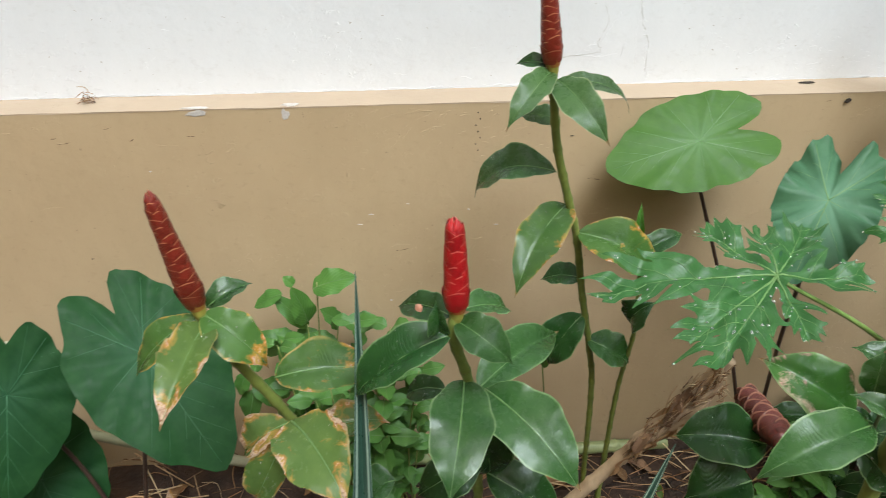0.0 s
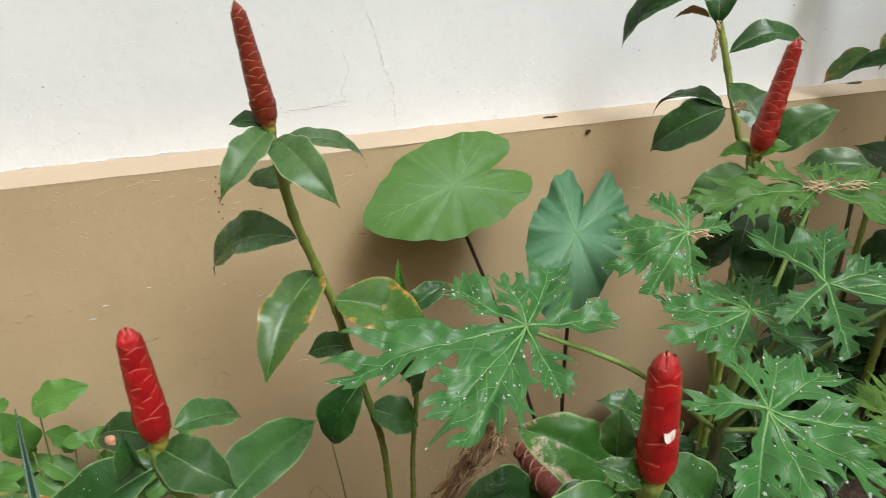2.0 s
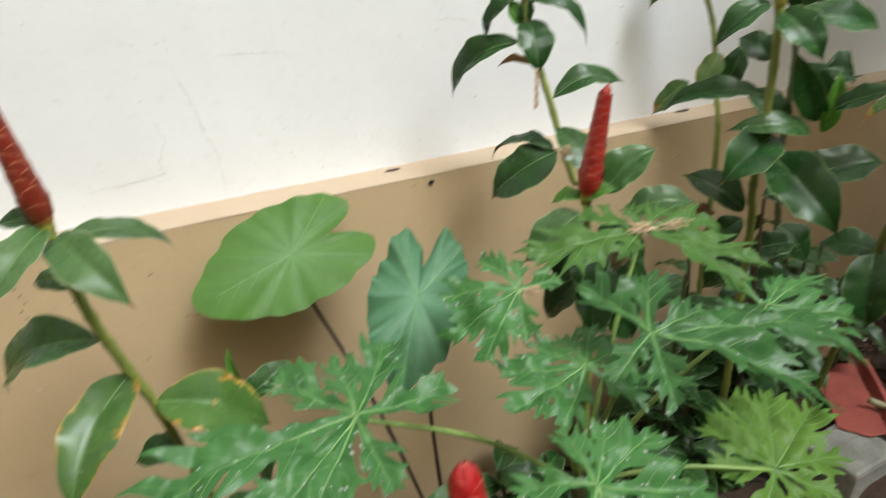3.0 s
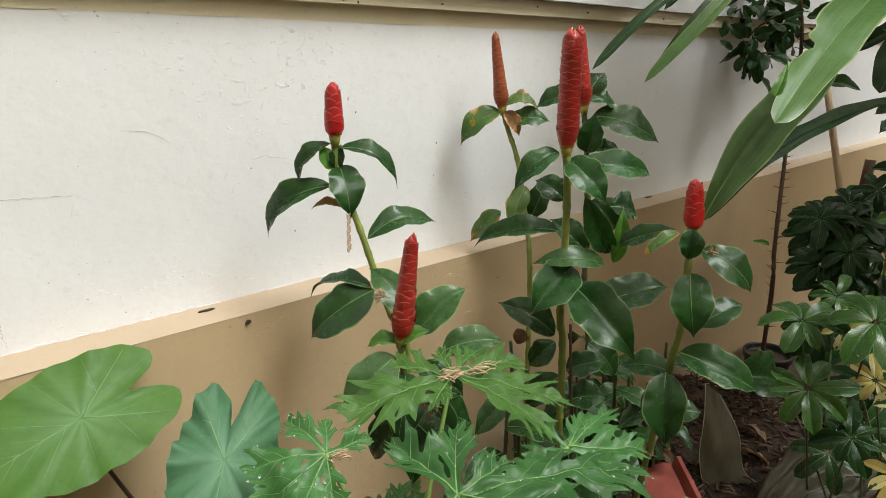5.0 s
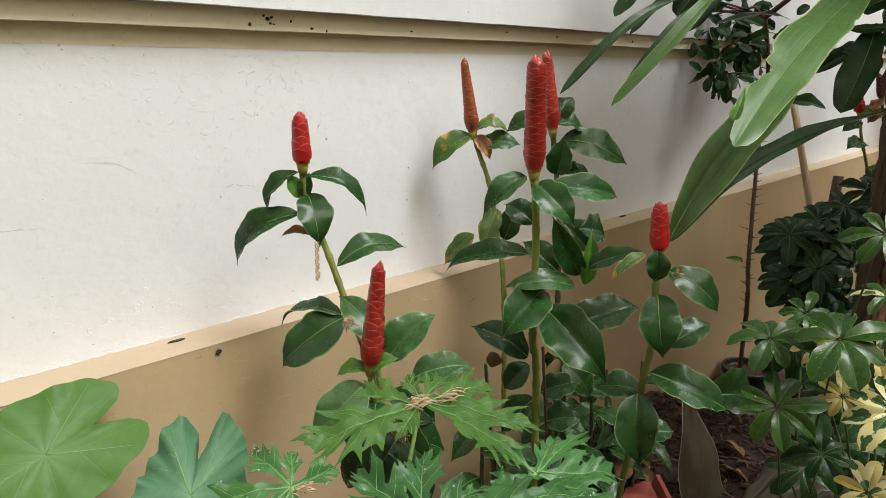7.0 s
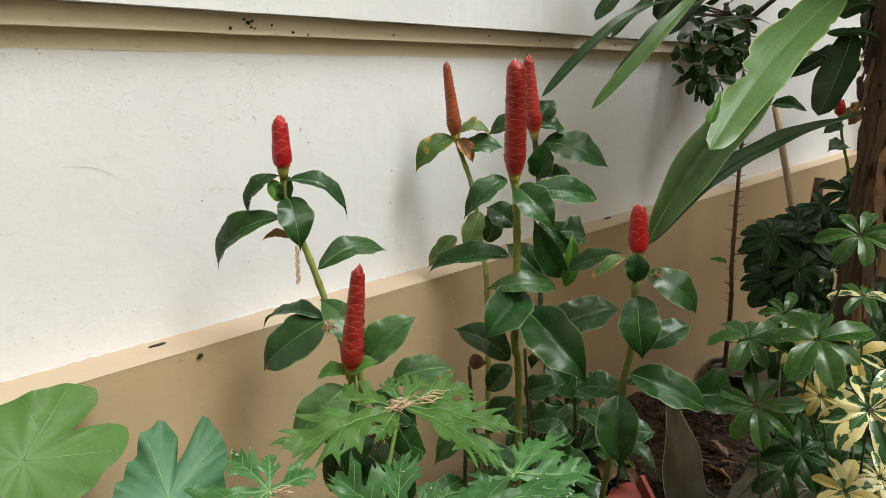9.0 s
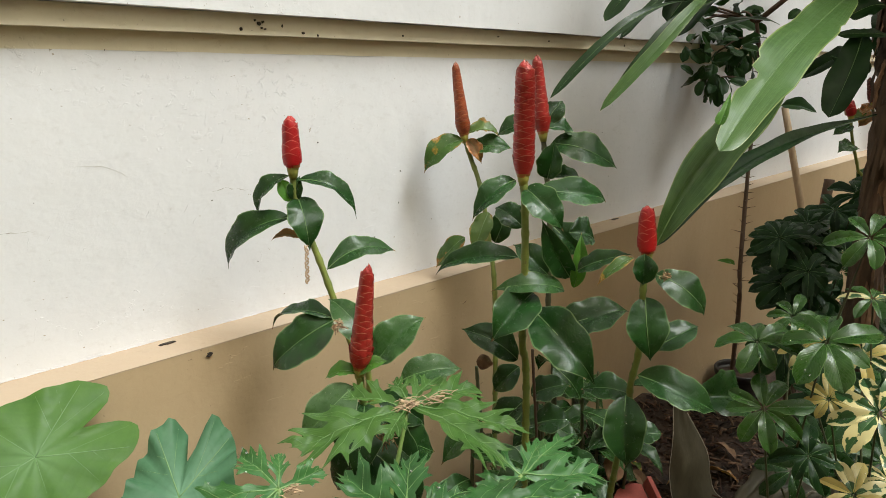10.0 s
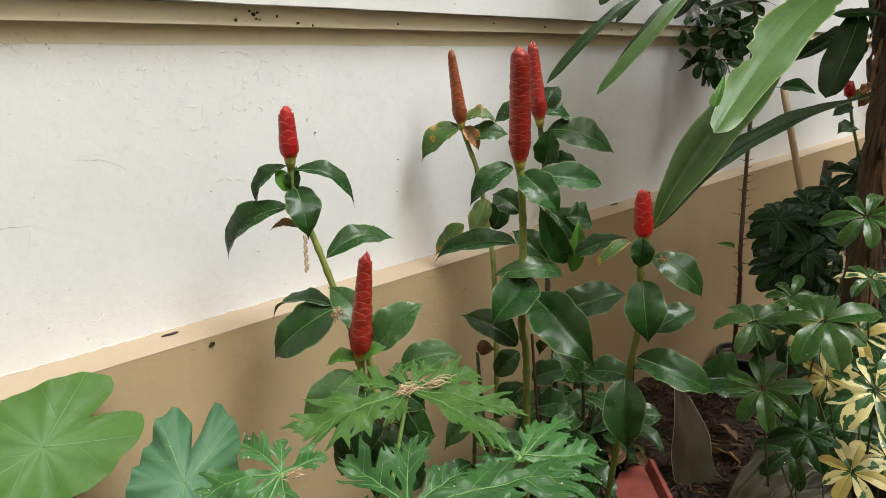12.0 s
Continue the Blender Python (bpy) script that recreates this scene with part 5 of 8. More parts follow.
p = ginger("tall spiral ginger with a long red spike against the wall", [(0.428, 1.225, -0.02), (0.415, 1.22, 0.482), (0.391, 1.211, 0.653), (0.356, 1.192, 0.814), (0.326, 1.172, 0.971), (0.291, 1.163, 1.093), (0.267, 1.164, 1.188), (0.25, 1.164, 1.325)], 0.0065, 0.0085)
spike(p, (0.25, 1.164, 1.329), (0.225, 1.145, 1.519), 0.0203, "spike_old", blunt=0.36, coarse=0.9, flat=0.85, flare=0.05)
blade(p, (0.249, 1.164, 1.321), (0.158, 1.066, 1.257), 0.056, (-0.01, -0.54, 0.84), "costus_grey", arch=0.14)
blade(p, (0.258, 1.164, 1.305), (0.331, 1.032, 1.234), 0.068, (-0.2, -0.55, 0.81), "costus_grey", arch=0.16)
blade(p, (0.264, 1.184, 1.29), (0.421, 1.2, 1.242), 0.050, (0.31, -0.39, 0.87), "costus_grey", arch=0.16)
blade(p, (0.25, 1.174, 1.325), (0.188, 1.195, 1.329), 0.036, (-0.1, -0.47, 0.88), "costus_dark", arch=0.2)
blade(p, (0.278, 1.193, 1.217), (0.202, 1.225, 1.222), 0.047, (-0.17, -0.54, 0.82), "costus_grey")
blade(p, (0.273, 1.173, 1.12), (0.11, 1.267, 1.034), 0.089, (-0.57, -0.28, 0.77), "costus", arch=0.2)
blade(p, (0.302, 1.183, 1.043), (0.179, 1.016, 0.941), 0.091, (-0.05, -0.49, 0.87), "costus_edge")
blade(p, (0.325, 1.172, 0.982), (0.504, 1.138, 0.882), 0.110, (0.26, -0.67, 0.69), "costus_edge", arch=0.16)
blade(p, (0.35, 1.192, 0.856), (0.266, 1.224, 0.836), 0.063, (-0.36, -0.39, 0.85), "costus_deep")
blade(p, (0.366, 1.201, 0.751), (0.288, 1.193, 0.607), 0.093, (-0.59, -0.72, 0.36), "costus_deep")
blade(p, (0.384, 1.211, 0.671), (0.49, 1.188, 0.612), 0.083, (0.26, -0.65, 0.72), "costus", arch=0.2, fold=0.35)

p = ginger("slender young ginger shoot beside the tall stem", [(0.476, 1.237, -0.02), (0.478, 1.217, 0.481), (0.482, 1.177, 0.709), (0.474, 1.177, 0.849), (0.461, 1.157, 0.974)], 0.008, 0.004)
blade(p, (0.468, 1.177, 0.947), (0.455, 1.178, 1.043), 0.018, (-0.22, -0.98, -0.03), "costus_pale", arch=0.08)
blade(p, (0.474, 1.177, 0.734), (0.501, 1.146, 0.817), 0.078, (-0.93, -0.3, 0.2), "costus_dark", arch=0.2, fold=0.3)
blade(p, (0.473, 1.207, 0.903), (0.574, 1.225, 0.947), 0.053, (-0.27, -0.49, 0.83), "costus_dark", arch=0.12)

p = ginger("short spiral ginger with a fat scarlet spike in bloom", [(0.573, 0.544, -0.02), (0.567, 0.535, 0.985), (0.557, 0.518, 1.062), (0.558, 0.517, 1.094)], 0.012, 0.01)
spike(p, (0.559, 0.517, 1.097), (0.549, 0.521, 1.256), 0.0216, "spike_red", blunt=0.6, flare=0.02)
blade(p, (0.547, 0.521, 1.09), (0.496, 0.541, 1.115), 0.031, (0.16, -0.6, 0.78), "costus", arch=0.2, fold=0.3)
blade(p, (0.517, 0.519, 1.086), (0.373, 0.482, 1.053), 0.061, (-0.13, -0.34, 0.93), "costus", arch=0.14)
blade(p, (0.552, 0.519, 1.063), (0.584, 0.475, 1.041), 0.053, (-0.15, -0.54, 0.83), "costus", arch=0.12)
blade(p, (0.58, 0.541, 1.088), (0.641, 0.507, 1.028), 0.060, (0.24, -0.72, 0.65), "costus", arch=0.12)
blade(p, (0.578, 0.618, 1.001), (0.471, 0.68, 1.054), 0.085, (-0.02, -0.66, 0.75), "costus_scar")
blade(p, (0.618, 0.623, 1.072), (0.567, 0.642, 1.1), 0.052, (0.21, -0.6, 0.77), "costus")
blade(p, (0.542, 0.545, 1.04), (0.447, 0.56, 1.007), 0.056, (-0.36, -0.34, 0.87), "costus_dark", arch=0.12)
blade(p, (0.588, 0.777, 0.776), (0.433, 0.801, 0.78), 0.106, (-0.06, -0.52, 0.85), "costus_dark", arch=0.05)
blade(p, (0.555, 0.738, 0.732), (0.446, 0.741, 0.692), 0.107, (-0.32, -0.43, 0.84), "costus_dark", arch=0.05)
blade(p, (0.539, 0.558, 1.093), (0.55, 0.578, 1.145), 0.040, (-0.56, -0.73, 0.4), "costus")
blade(p, (0.539, 0.548, 1.019), (0.585, 0.517, 0.972), 0.050, (0.05, -0.81, 0.59), "costus_dark")

p = ginger("spiral ginger with a long red spike above a papaya leaf", [(1.26, 1.14, -0.02), (1.239, 1.126, 0.859), (1.196, 1.097, 1.005), (1.157, 1.066, 1.151), (1.154, 1.068, 1.202)], 0.01, 0.008)
spike(p, (1.155, 1.068, 1.21), (1.165, 1.044, 1.429), 0.0235, "spike_mid", blunt=0.35, coarse=0.75, flat=0.78)
blade(p, (1.221, 1.115, 1.224), (1.193, 1.223, 1.313), 0.073, (-0.3, -0.66, 0.7), "costus")
blade(p, (1.203, 1.078, 1.203), (1.303, 1.039, 1.291), 0.081, (-0.68, -0.44, 0.59), "costus")
blade(p, (1.213, 1.013, 1.182), (1.317, 0.944, 1.202), 0.068, (-0.42, -0.41, 0.81), "costus", arch=0.14)
blade(p, (1.145, 1.076, 1.171), (1.030, 1.100, 1.085), 0.088, (-0.30, -0.60, 0.74), "costus_grey", arch=0.12)
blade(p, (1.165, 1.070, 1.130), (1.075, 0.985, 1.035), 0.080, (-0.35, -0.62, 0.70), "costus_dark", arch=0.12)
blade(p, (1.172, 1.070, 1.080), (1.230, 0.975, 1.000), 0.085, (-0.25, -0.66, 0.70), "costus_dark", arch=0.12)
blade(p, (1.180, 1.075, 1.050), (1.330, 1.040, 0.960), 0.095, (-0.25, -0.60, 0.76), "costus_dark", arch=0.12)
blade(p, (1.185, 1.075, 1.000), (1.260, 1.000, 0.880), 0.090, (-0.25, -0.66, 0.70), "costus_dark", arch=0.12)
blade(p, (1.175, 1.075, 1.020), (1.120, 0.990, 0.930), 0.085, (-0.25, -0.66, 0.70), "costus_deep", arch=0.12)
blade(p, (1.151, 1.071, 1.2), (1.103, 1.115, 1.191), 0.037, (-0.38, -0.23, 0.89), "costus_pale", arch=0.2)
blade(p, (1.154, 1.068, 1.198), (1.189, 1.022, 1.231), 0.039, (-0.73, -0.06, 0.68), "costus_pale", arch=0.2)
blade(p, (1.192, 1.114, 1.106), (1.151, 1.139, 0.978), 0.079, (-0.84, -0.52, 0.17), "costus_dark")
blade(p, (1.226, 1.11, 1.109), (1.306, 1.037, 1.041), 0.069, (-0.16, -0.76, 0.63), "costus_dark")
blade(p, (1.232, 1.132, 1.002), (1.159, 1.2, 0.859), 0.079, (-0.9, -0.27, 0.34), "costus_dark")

p = ginger("spiral ginger with a short red spike against the white wall", [(1.289, 1.179, -0.02), (1.274, 1.193, 1.046), (1.245, 1.221, 1.187), (1.226, 1.252, 1.288), (1.213, 1.278, 1.369), (1.201, 1.302, 1.438), (1.194, 1.336, 1.519), (1.191, 1.339, 1.572)], 0.0085, 0.007)
spike(p, (1.192, 1.337, 1.577), (1.192, 1.338, 1.689), 0.0220, "spike_red", flare=0.07)
blade(p, (1.186, 1.343, 1.562), (1.128, 1.398, 1.473), 0.050, (-0.85, -0.07, 0.52), "costus_dark", arch=0.2, fold=0.3)
blade(p, (1.199, 1.332, 1.552), (1.308, 1.258, 1.47), 0.054, (0.04, -0.72, 0.7), "costus_deep", arch=0.2)
blade(p, (1.197, 1.333, 1.515), (1.18, 1.267, 1.415), 0.076, (-0.42, -0.72, 0.55), "costus_deep", arch=0.14)
blade(p, (1.18, 1.336, 1.472), (1.079, 1.47, 1.35), 0.070, (-0.83, -0.15, 0.53), "costus_dark", arch=0.2)
blade(p, (1.192, 1.311, 1.426), (1.149, 1.378, 1.418), 0.025, (-0.54, -0.26, 0.8), "costus_dry", arch=0.2)
blade(p, (1.222, 1.269, 1.358), (1.392, 1.234, 1.378), 0.064, (-0.19, -0.47, 0.86), "costus_dark", arch=0.2)
blade(p, (1.22, 1.258, 1.248), (1.145, 1.408, 1.221), 0.061, (-0.28, 0.03, 0.96), "costus_dark", arch=0.12)
blade(p, (1.225, 1.253, 1.243), (1.1, 1.341, 1.135), 0.106, (-0.74, -0.39, 0.54), "costus_dark", arch=0.12)
blade(p, (1.186, 1.344, 1.506), (1.168, 1.36, 1.557), 0.037, (-0.35, -0.92, 0.18), "costus_pale", arch=0.15)
blade(p, (1.193, 1.337, 1.506), (1.208, 1.337, 1.56), 0.035, (-0.6, -0.79, 0.16), "costus_dark", arch=0.15)

p = ginger("spiral ginger with a rusty orange spike and spotted leaves", [(1.855, 1.318, -0.02), (1.862, 1.338, 1.043), (1.875, 1.38, 1.282), (1.877, 1.42, 1.445), (1.876, 1.462, 1.533), (1.863, 1.474, 1.59)], 0.009, 0.007)
spike(p, (1.862, 1.475, 1.597), (1.841, 1.494, 1.813), 0.0219, "spike_orange", blunt=0.3, coarse=0.7, flat=0.72)
blade(p, (1.86, 1.476, 1.587), (1.756, 1.545, 1.496), 0.073, (-0.74, -0.34, 0.58), "costus_edge", arch=0.14)
blade(p, (1.868, 1.469, 1.603), (1.951, 1.406, 1.595), 0.060, (-0.27, -0.46, 0.85), "costus_sick", arch=0.2)
blade(p, (1.87, 1.467, 1.587), (1.879, 1.418, 1.52), 0.045, (-0.57, -0.7, 0.43), "costus_dry", arch=0.14)
blade(p, (1.878, 1.46, 1.56), (1.967, 1.377, 1.563), 0.072, (-0.47, -0.48, 0.74), "costus", arch=0.14)
blade(p, (1.88, 1.389, 1.374), (1.813, 1.384, 1.261), 0.064, (-0.69, -0.57, 0.44), "costus_sick", arch=0.08)
blade(p, (1.836, 1.444, 1.295), (1.776, 1.513, 1.196), 0.069, (-0.89, -0.15, 0.44), "costus_edge")
blade(p, (1.896, 1.375, 1.279), (1.924, 1.348, 1.401), 0.069, (-0.89, -0.45, 0.11), "costus_dark")

p = ginger("tall spiral ginger with the longest red spike and many leaves", [(1.723, 1.089, -0.02), (1.706, 1.085, 0.93), (1.672, 1.076, 1.106), (1.656, 1.063, 1.264), (1.655, 1.064, 1.406), (1.65, 1.069, 1.534)], 0.0105, 0.009)
spike(p, (1.649, 1.07, 1.54), (1.64, 1.064, 1.806), 0.0252, "spike_mid", blunt=0.8, coarse=0.75, flat=0.78)
blade(p, (1.636, 1.082, 1.532), (1.537, 1.133, 1.449), 0.064, (-0.7, -0.33, 0.63), "costus_deep", arch=0.2)
blade(p, (1.652, 1.067, 1.513), (1.675, 0.964, 1.428), 0.083, (-0.58, -0.59, 0.56), "costus_deep", arch=0.16)
blade(p, (1.674, 1.046, 1.502), (1.836, 0.951, 1.48), 0.075, (-0.28, -0.64, 0.72), "costus_deep", arch=0.12)
blade(p, (1.666, 1.081, 1.413), (1.645, 1.155, 1.458), 0.069, (-0.56, -0.54, 0.63), "costus_dark")
blade(p, (1.773, 1.01, 1.277), (1.685, 1.036, 1.434), 0.066, (-0.54, -0.82, -0.16), "costus_deep", fold=0.2)
blade(p, (1.644, 1.074, 1.342), (1.506, 1.23, 1.313), 0.066, (-0.48, -0.28, 0.83), "costus_deep")
blade(p, (1.746, 1.007, 1.25), (1.584, 1.103, 1.271), 0.064, (-0.22, -0.54, 0.82), "costus", arch=0.16)
blade(p, (1.673, 1.048, 1.252), (1.538, 1.063, 1.163), 0.105, (-0.52, -0.46, 0.71), "costus_deep")
blade(p, (1.674, 1.047, 1.205), (1.675, 0.854, 1.079), 0.125, (-0.55, -0.46, 0.7), "costus_deep")
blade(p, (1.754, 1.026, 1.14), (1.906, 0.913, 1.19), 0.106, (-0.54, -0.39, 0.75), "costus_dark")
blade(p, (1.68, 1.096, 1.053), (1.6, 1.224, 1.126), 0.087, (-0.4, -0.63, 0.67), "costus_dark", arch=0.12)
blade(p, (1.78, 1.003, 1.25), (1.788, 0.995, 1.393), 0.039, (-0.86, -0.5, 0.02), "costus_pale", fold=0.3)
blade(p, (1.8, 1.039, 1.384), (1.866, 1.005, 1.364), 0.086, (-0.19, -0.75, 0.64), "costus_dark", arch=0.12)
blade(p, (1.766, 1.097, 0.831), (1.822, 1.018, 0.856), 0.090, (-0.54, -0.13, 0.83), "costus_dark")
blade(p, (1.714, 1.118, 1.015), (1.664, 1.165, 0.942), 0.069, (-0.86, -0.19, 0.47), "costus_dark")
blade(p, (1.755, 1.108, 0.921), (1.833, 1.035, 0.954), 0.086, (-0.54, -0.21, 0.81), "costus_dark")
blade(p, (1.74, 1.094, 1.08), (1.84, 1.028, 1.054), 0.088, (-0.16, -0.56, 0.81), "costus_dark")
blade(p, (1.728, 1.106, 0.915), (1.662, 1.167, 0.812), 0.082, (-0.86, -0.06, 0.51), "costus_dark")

p = ginger("spiral ginger with a red spike behind the tallest one", [(1.932, 1.143, -0.02), (1.93, 1.158, 0.858), (1.928, 1.188, 1.067), (1.948, 1.21, 1.334), (1.96, 1.24, 1.509), (1.95, 1.249, 1.604)], 0.009, 0.0075, "stem_dark")
spike(p, (1.95, 1.249, 1.611), (1.932, 1.266, 1.827), 0.0239, "spike_mid", blunt=0.4, coarse=0.75, flat=0.78)
blade(p, (1.972, 1.256, 1.637), (2.03, 1.243, 1.702), 0.067, (-0.7, -0.47, 0.54), "costus_dark", arch=0.14)
blade(p, (1.967, 1.233, 1.582), (2.093, 1.089, 1.518), 0.101, (-0.44, -0.66, 0.62), "costus_dark", arch=0.16)
blade(p, (1.953, 1.273, 1.641), (1.882, 1.367, 1.608), 0.073, (-0.67, -0.27, 0.69), "costus_dark", arch=0.14)
blade(p, (1.947, 1.225, 1.486), (1.935, 1.195, 1.596), 0.073, (-0.84, -0.49, -0.22), "costus_deep")
blade(p, (1.959, 1.241, 1.626), (2.035, 1.198, 1.596), 0.062, (-0.04, -0.62, 0.79), "costus_deep", arch=0.16)
blade(p, (1.973, 1.228, 1.489), (2.062, 1.186, 1.481), 0.054, (-0.2, -0.58, 0.79), "costus_dark")
blade(p, (1.953, 1.206, 1.35), (2.018, 1.145, 1.265), 0.082, (-0.36, -0.87, 0.34), "costus_dark")
blade(p, (1.935, 1.195, 1.203), (1.896, 1.299, 1.293), 0.081, (-0.51, -0.66, 0.55), "costus_dark")
blade(p, (1.911, 1.149, 0.941), (1.959, 1.077, 0.841), 0.092, (-0.38, -0.83, 0.41), "costus_dark")

p = ginger("spiral ginger with a small scarlet spike and dark leaves", [(2.01, 1.03, 0.22), (1.90, 0.925, 0.66), (1.80, 0.838, 0.96), (1.757, 0.812, 1.060), (1.749, 0.793, 1.156), (1.739, 0.789, 1.296), (1.74, 0.788, 1.383)], 0.009, 0.0075)
spike(p, (1.741, 0.788, 1.388), (1.735, 0.793, 1.496), 0.0223, "spike_red", flare=0.08)
blade(p, (1.723, 0.784, 1.392), (1.719, 0.78, 1.321), 0.052, (-0.88, -0.47, 0.07), "costus_deep", fold=0.25)
blade(p, (1.756, 0.773, 1.341), (1.821, 0.672, 1.256), 0.077, (-0.42, -0.73, 0.54), "costus_dark", arch=0.14)
blade(p, (1.719, 0.807, 1.38), (1.644, 0.85, 1.327), 0.032, (-0.62, -0.14, 0.77), "costus_edge", arch=0.16)
blade(p, (1.743, 0.785, 1.288), (1.705, 0.739, 1.159), 0.090, (-0.79, -0.47, 0.4), "costus_deep", arch=0.12)
blade(p, (1.783, 0.775, 1.154), (1.888, 0.719, 1.203), 0.074, (-0.54, -0.32, 0.78), "costus_dark")
blade(p, (1.76, 0.797, 1.086), (1.865, 0.645, 1.009), 0.095, (-0.4, -0.62, 0.68), "costus_dark", arch=0.12)
blade(p, (1.742, 0.814, 1.033), (1.689, 0.767, 0.882), 0.098, (-0.78, -0.47, 0.41), "costus_dark")
blade(p, (1.697, 0.938, 1.326), (1.741, 0.828, 1.382), 0.055, (-0.74, 0.05, 0.68), "costus_dark", arch=0.12)
blade(p, (1.812, 0.83, 0.887), (1.87, 0.776, 0.895), 0.067, (-0.38, -0.29, 0.88), "costus_dark")
blade(p, (1.787, 0.826, 1.015), (1.731, 0.933, 1.011), 0.081, (-0.48, -0.22, 0.85), "costus_dark")
blade(p, (1.819, 0.824, 0.958), (1.761, 0.878, 0.88), 0.072, (-0.81, -0.01, 0.59), "costus_dark")

p = ginger("small distant spiral ginger with a red spike", [(4.284, 0.982, -0.02), (4.269, 0.996, 1.134), (4.24, 1.024, 1.308), (4.204, 1.058, 1.45), (4.185, 1.076, 1.567)], 0.009, 0.007)
spike(p, (4.185, 1.076, 1.572), (4.172, 1.088, 1.648), 0.0280, "spike_red")
blade(p, (4.196, 1.066, 1.528), (4.129, 1.129, 1.479), 0.069, (-0.68, -0.16, 0.71), "costus_dark")
blade(p, (4.217, 1.046, 1.427), (4.104, 1.084, 1.405), 0.096, (-0.31, -0.45, 0.83), "costus")
blade(p, (4.192, 1.069, 1.561), (4.252, 1.012, 1.571), 0.069, (-0.49, -0.37, 0.79), "costus_sick")
blade(p, (4.26, 1.005, 1.221), (4.323, 0.945, 1.307), 0.115, (-0.84, -0.12, 0.53), "costus_dark")

p = ginger("old spiral ginger with a withered spike by the trunk", [(4.315, 0.952, -0.02), (4.304, 0.963, 1.25), (4.282, 0.984, 1.477), (4.252, 1.012, 1.642)], 0.009, 0.007, "stem_dark")
spike(p, (4.253, 1.011, 1.637), (4.231, 1.032, 1.755), 0.0195, "spike_dead")
blade(p, (4.254, 1.01, 1.628), (4.22, 1.043, 1.574), 0.056, (-0.85, -0.03, 0.52), "costus_dry")
blade(p, (4.265, 1.0, 1.587), (4.216, 1.046, 1.519), 0.067, (-0.85, -0.14, 0.51), "costus_dry")

p = thing("fallen_flower_spike", (0.589, 0.737, 0.818), "dead brown ginger spike lying among the leaves", "flower")
spike(p, (0.589, 0.737, 0.818), (0.591, 0.890, 0.796), 0.0245, "spike_dead", blunt=0.6, calyx=False, coarse=1.05, flare=0.28)


# ---- taro ----

p = thing("taro_plant", (0.987, 1.381, -0.02), "taro plant with two big heart-shaped leaves by the wall", "plant", "taro plants")
heart_leaf(p, (0.644, 1.389, 1.09), (0.423, 1.364, 1.038), (-0.11, -0.63, 0.77), 0.258, "taro", notch=0.62)
tube("stalk", [(0.987, 1.381, -0.02), (0.815, 1.405, 0.585), (0.647, 1.408, 1.037), (0.644, 1.39, 1.089)], 0.006, 0.0033, "taro_stalk", p)
heart_leaf(p, (0.798, 1.115, 1.069), (0.688, 0.988, 0.965), (-0.28, -0.45, 0.85), 0.194, "taro_blue", notch=0.75, ripple=0.30)
tube("stalk", [(0.987, 1.381, -0.02), (0.892, 1.268, 0.575), (0.807, 1.129, 1.014), (0.798, 1.116, 1.068)], 0.006, 0.0033, "taro_stalk", p)

p = thing("taro_plant", (-0.785, 1.141, -0.02), "taro plant with large dark green leaves over the soil", "plant", "taro plants")
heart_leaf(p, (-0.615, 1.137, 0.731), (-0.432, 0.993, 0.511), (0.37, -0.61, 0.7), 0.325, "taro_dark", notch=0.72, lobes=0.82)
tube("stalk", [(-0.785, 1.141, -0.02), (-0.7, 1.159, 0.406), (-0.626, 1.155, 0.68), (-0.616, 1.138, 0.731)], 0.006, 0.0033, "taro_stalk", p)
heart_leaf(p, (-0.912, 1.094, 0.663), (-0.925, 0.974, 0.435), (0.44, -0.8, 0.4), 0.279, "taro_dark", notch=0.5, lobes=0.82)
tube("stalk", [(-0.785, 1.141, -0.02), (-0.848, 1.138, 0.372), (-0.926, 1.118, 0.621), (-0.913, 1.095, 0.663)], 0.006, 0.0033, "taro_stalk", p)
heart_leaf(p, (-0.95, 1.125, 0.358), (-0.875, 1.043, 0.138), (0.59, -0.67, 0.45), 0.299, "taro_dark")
tube("stalk", [(-0.785, 1.141, -0.02), (-0.867, 1.153, 0.219), (-0.967, 1.145, 0.315), (-0.95, 1.126, 0.358)], 0.006, 0.0033, "taro_stalk", p)


# ---- papaya ----
p = thing("papaya_plant", (0.958, 0.776, -0.02), "young papaya plant with deeply cut leaves wet with rain", "plant")
tube("trunk", [(0.958, 0.776, -0.02), (0.96, 0.802, 0.388), (0.963, 0.829, 0.796)], 0.017, 0.010, "stem_dark", p, rings=0.06)
papaya_leaf(p, (0.563, 0.842, 1.077), (0.0, -0.24, 0.97), (0.0, 0.97, 0.24), [(-138, 0.229), (-124, 0.205), (-91, 0.308), (-33, 0.154), (10, 0.126), (43, 0.169), (93, 0.157), (180, 0.131)], "papaya", drops=14, droop=0.08)
tube("stalk", [(0.963, 0.829, 0.766), (0.763, 0.835, 0.952), (0.563, 0.842, 1.075)], 0.0055, 0.0035, "papaya_vein", p)
papaya_leaf(p, (0.737, 0.554, 1.104), (-0.1, -0.29, 0.95), (-0.03, 0.96, 0.28), [(-168, 0.121), (-137, 0.144), (-58, 0.095), (13, 0.087), (50, 0.094), (76, 0.128), (117, 0.14), (150, 0.134)], "papaya", drops=8, droop=0.12)
tube("stalk", [(0.963, 0.829, 0.766), (0.85, 0.691, 0.965), (0.737, 0.555, 1.102)], 0.0055, 0.0035, "papaya_vein", p)
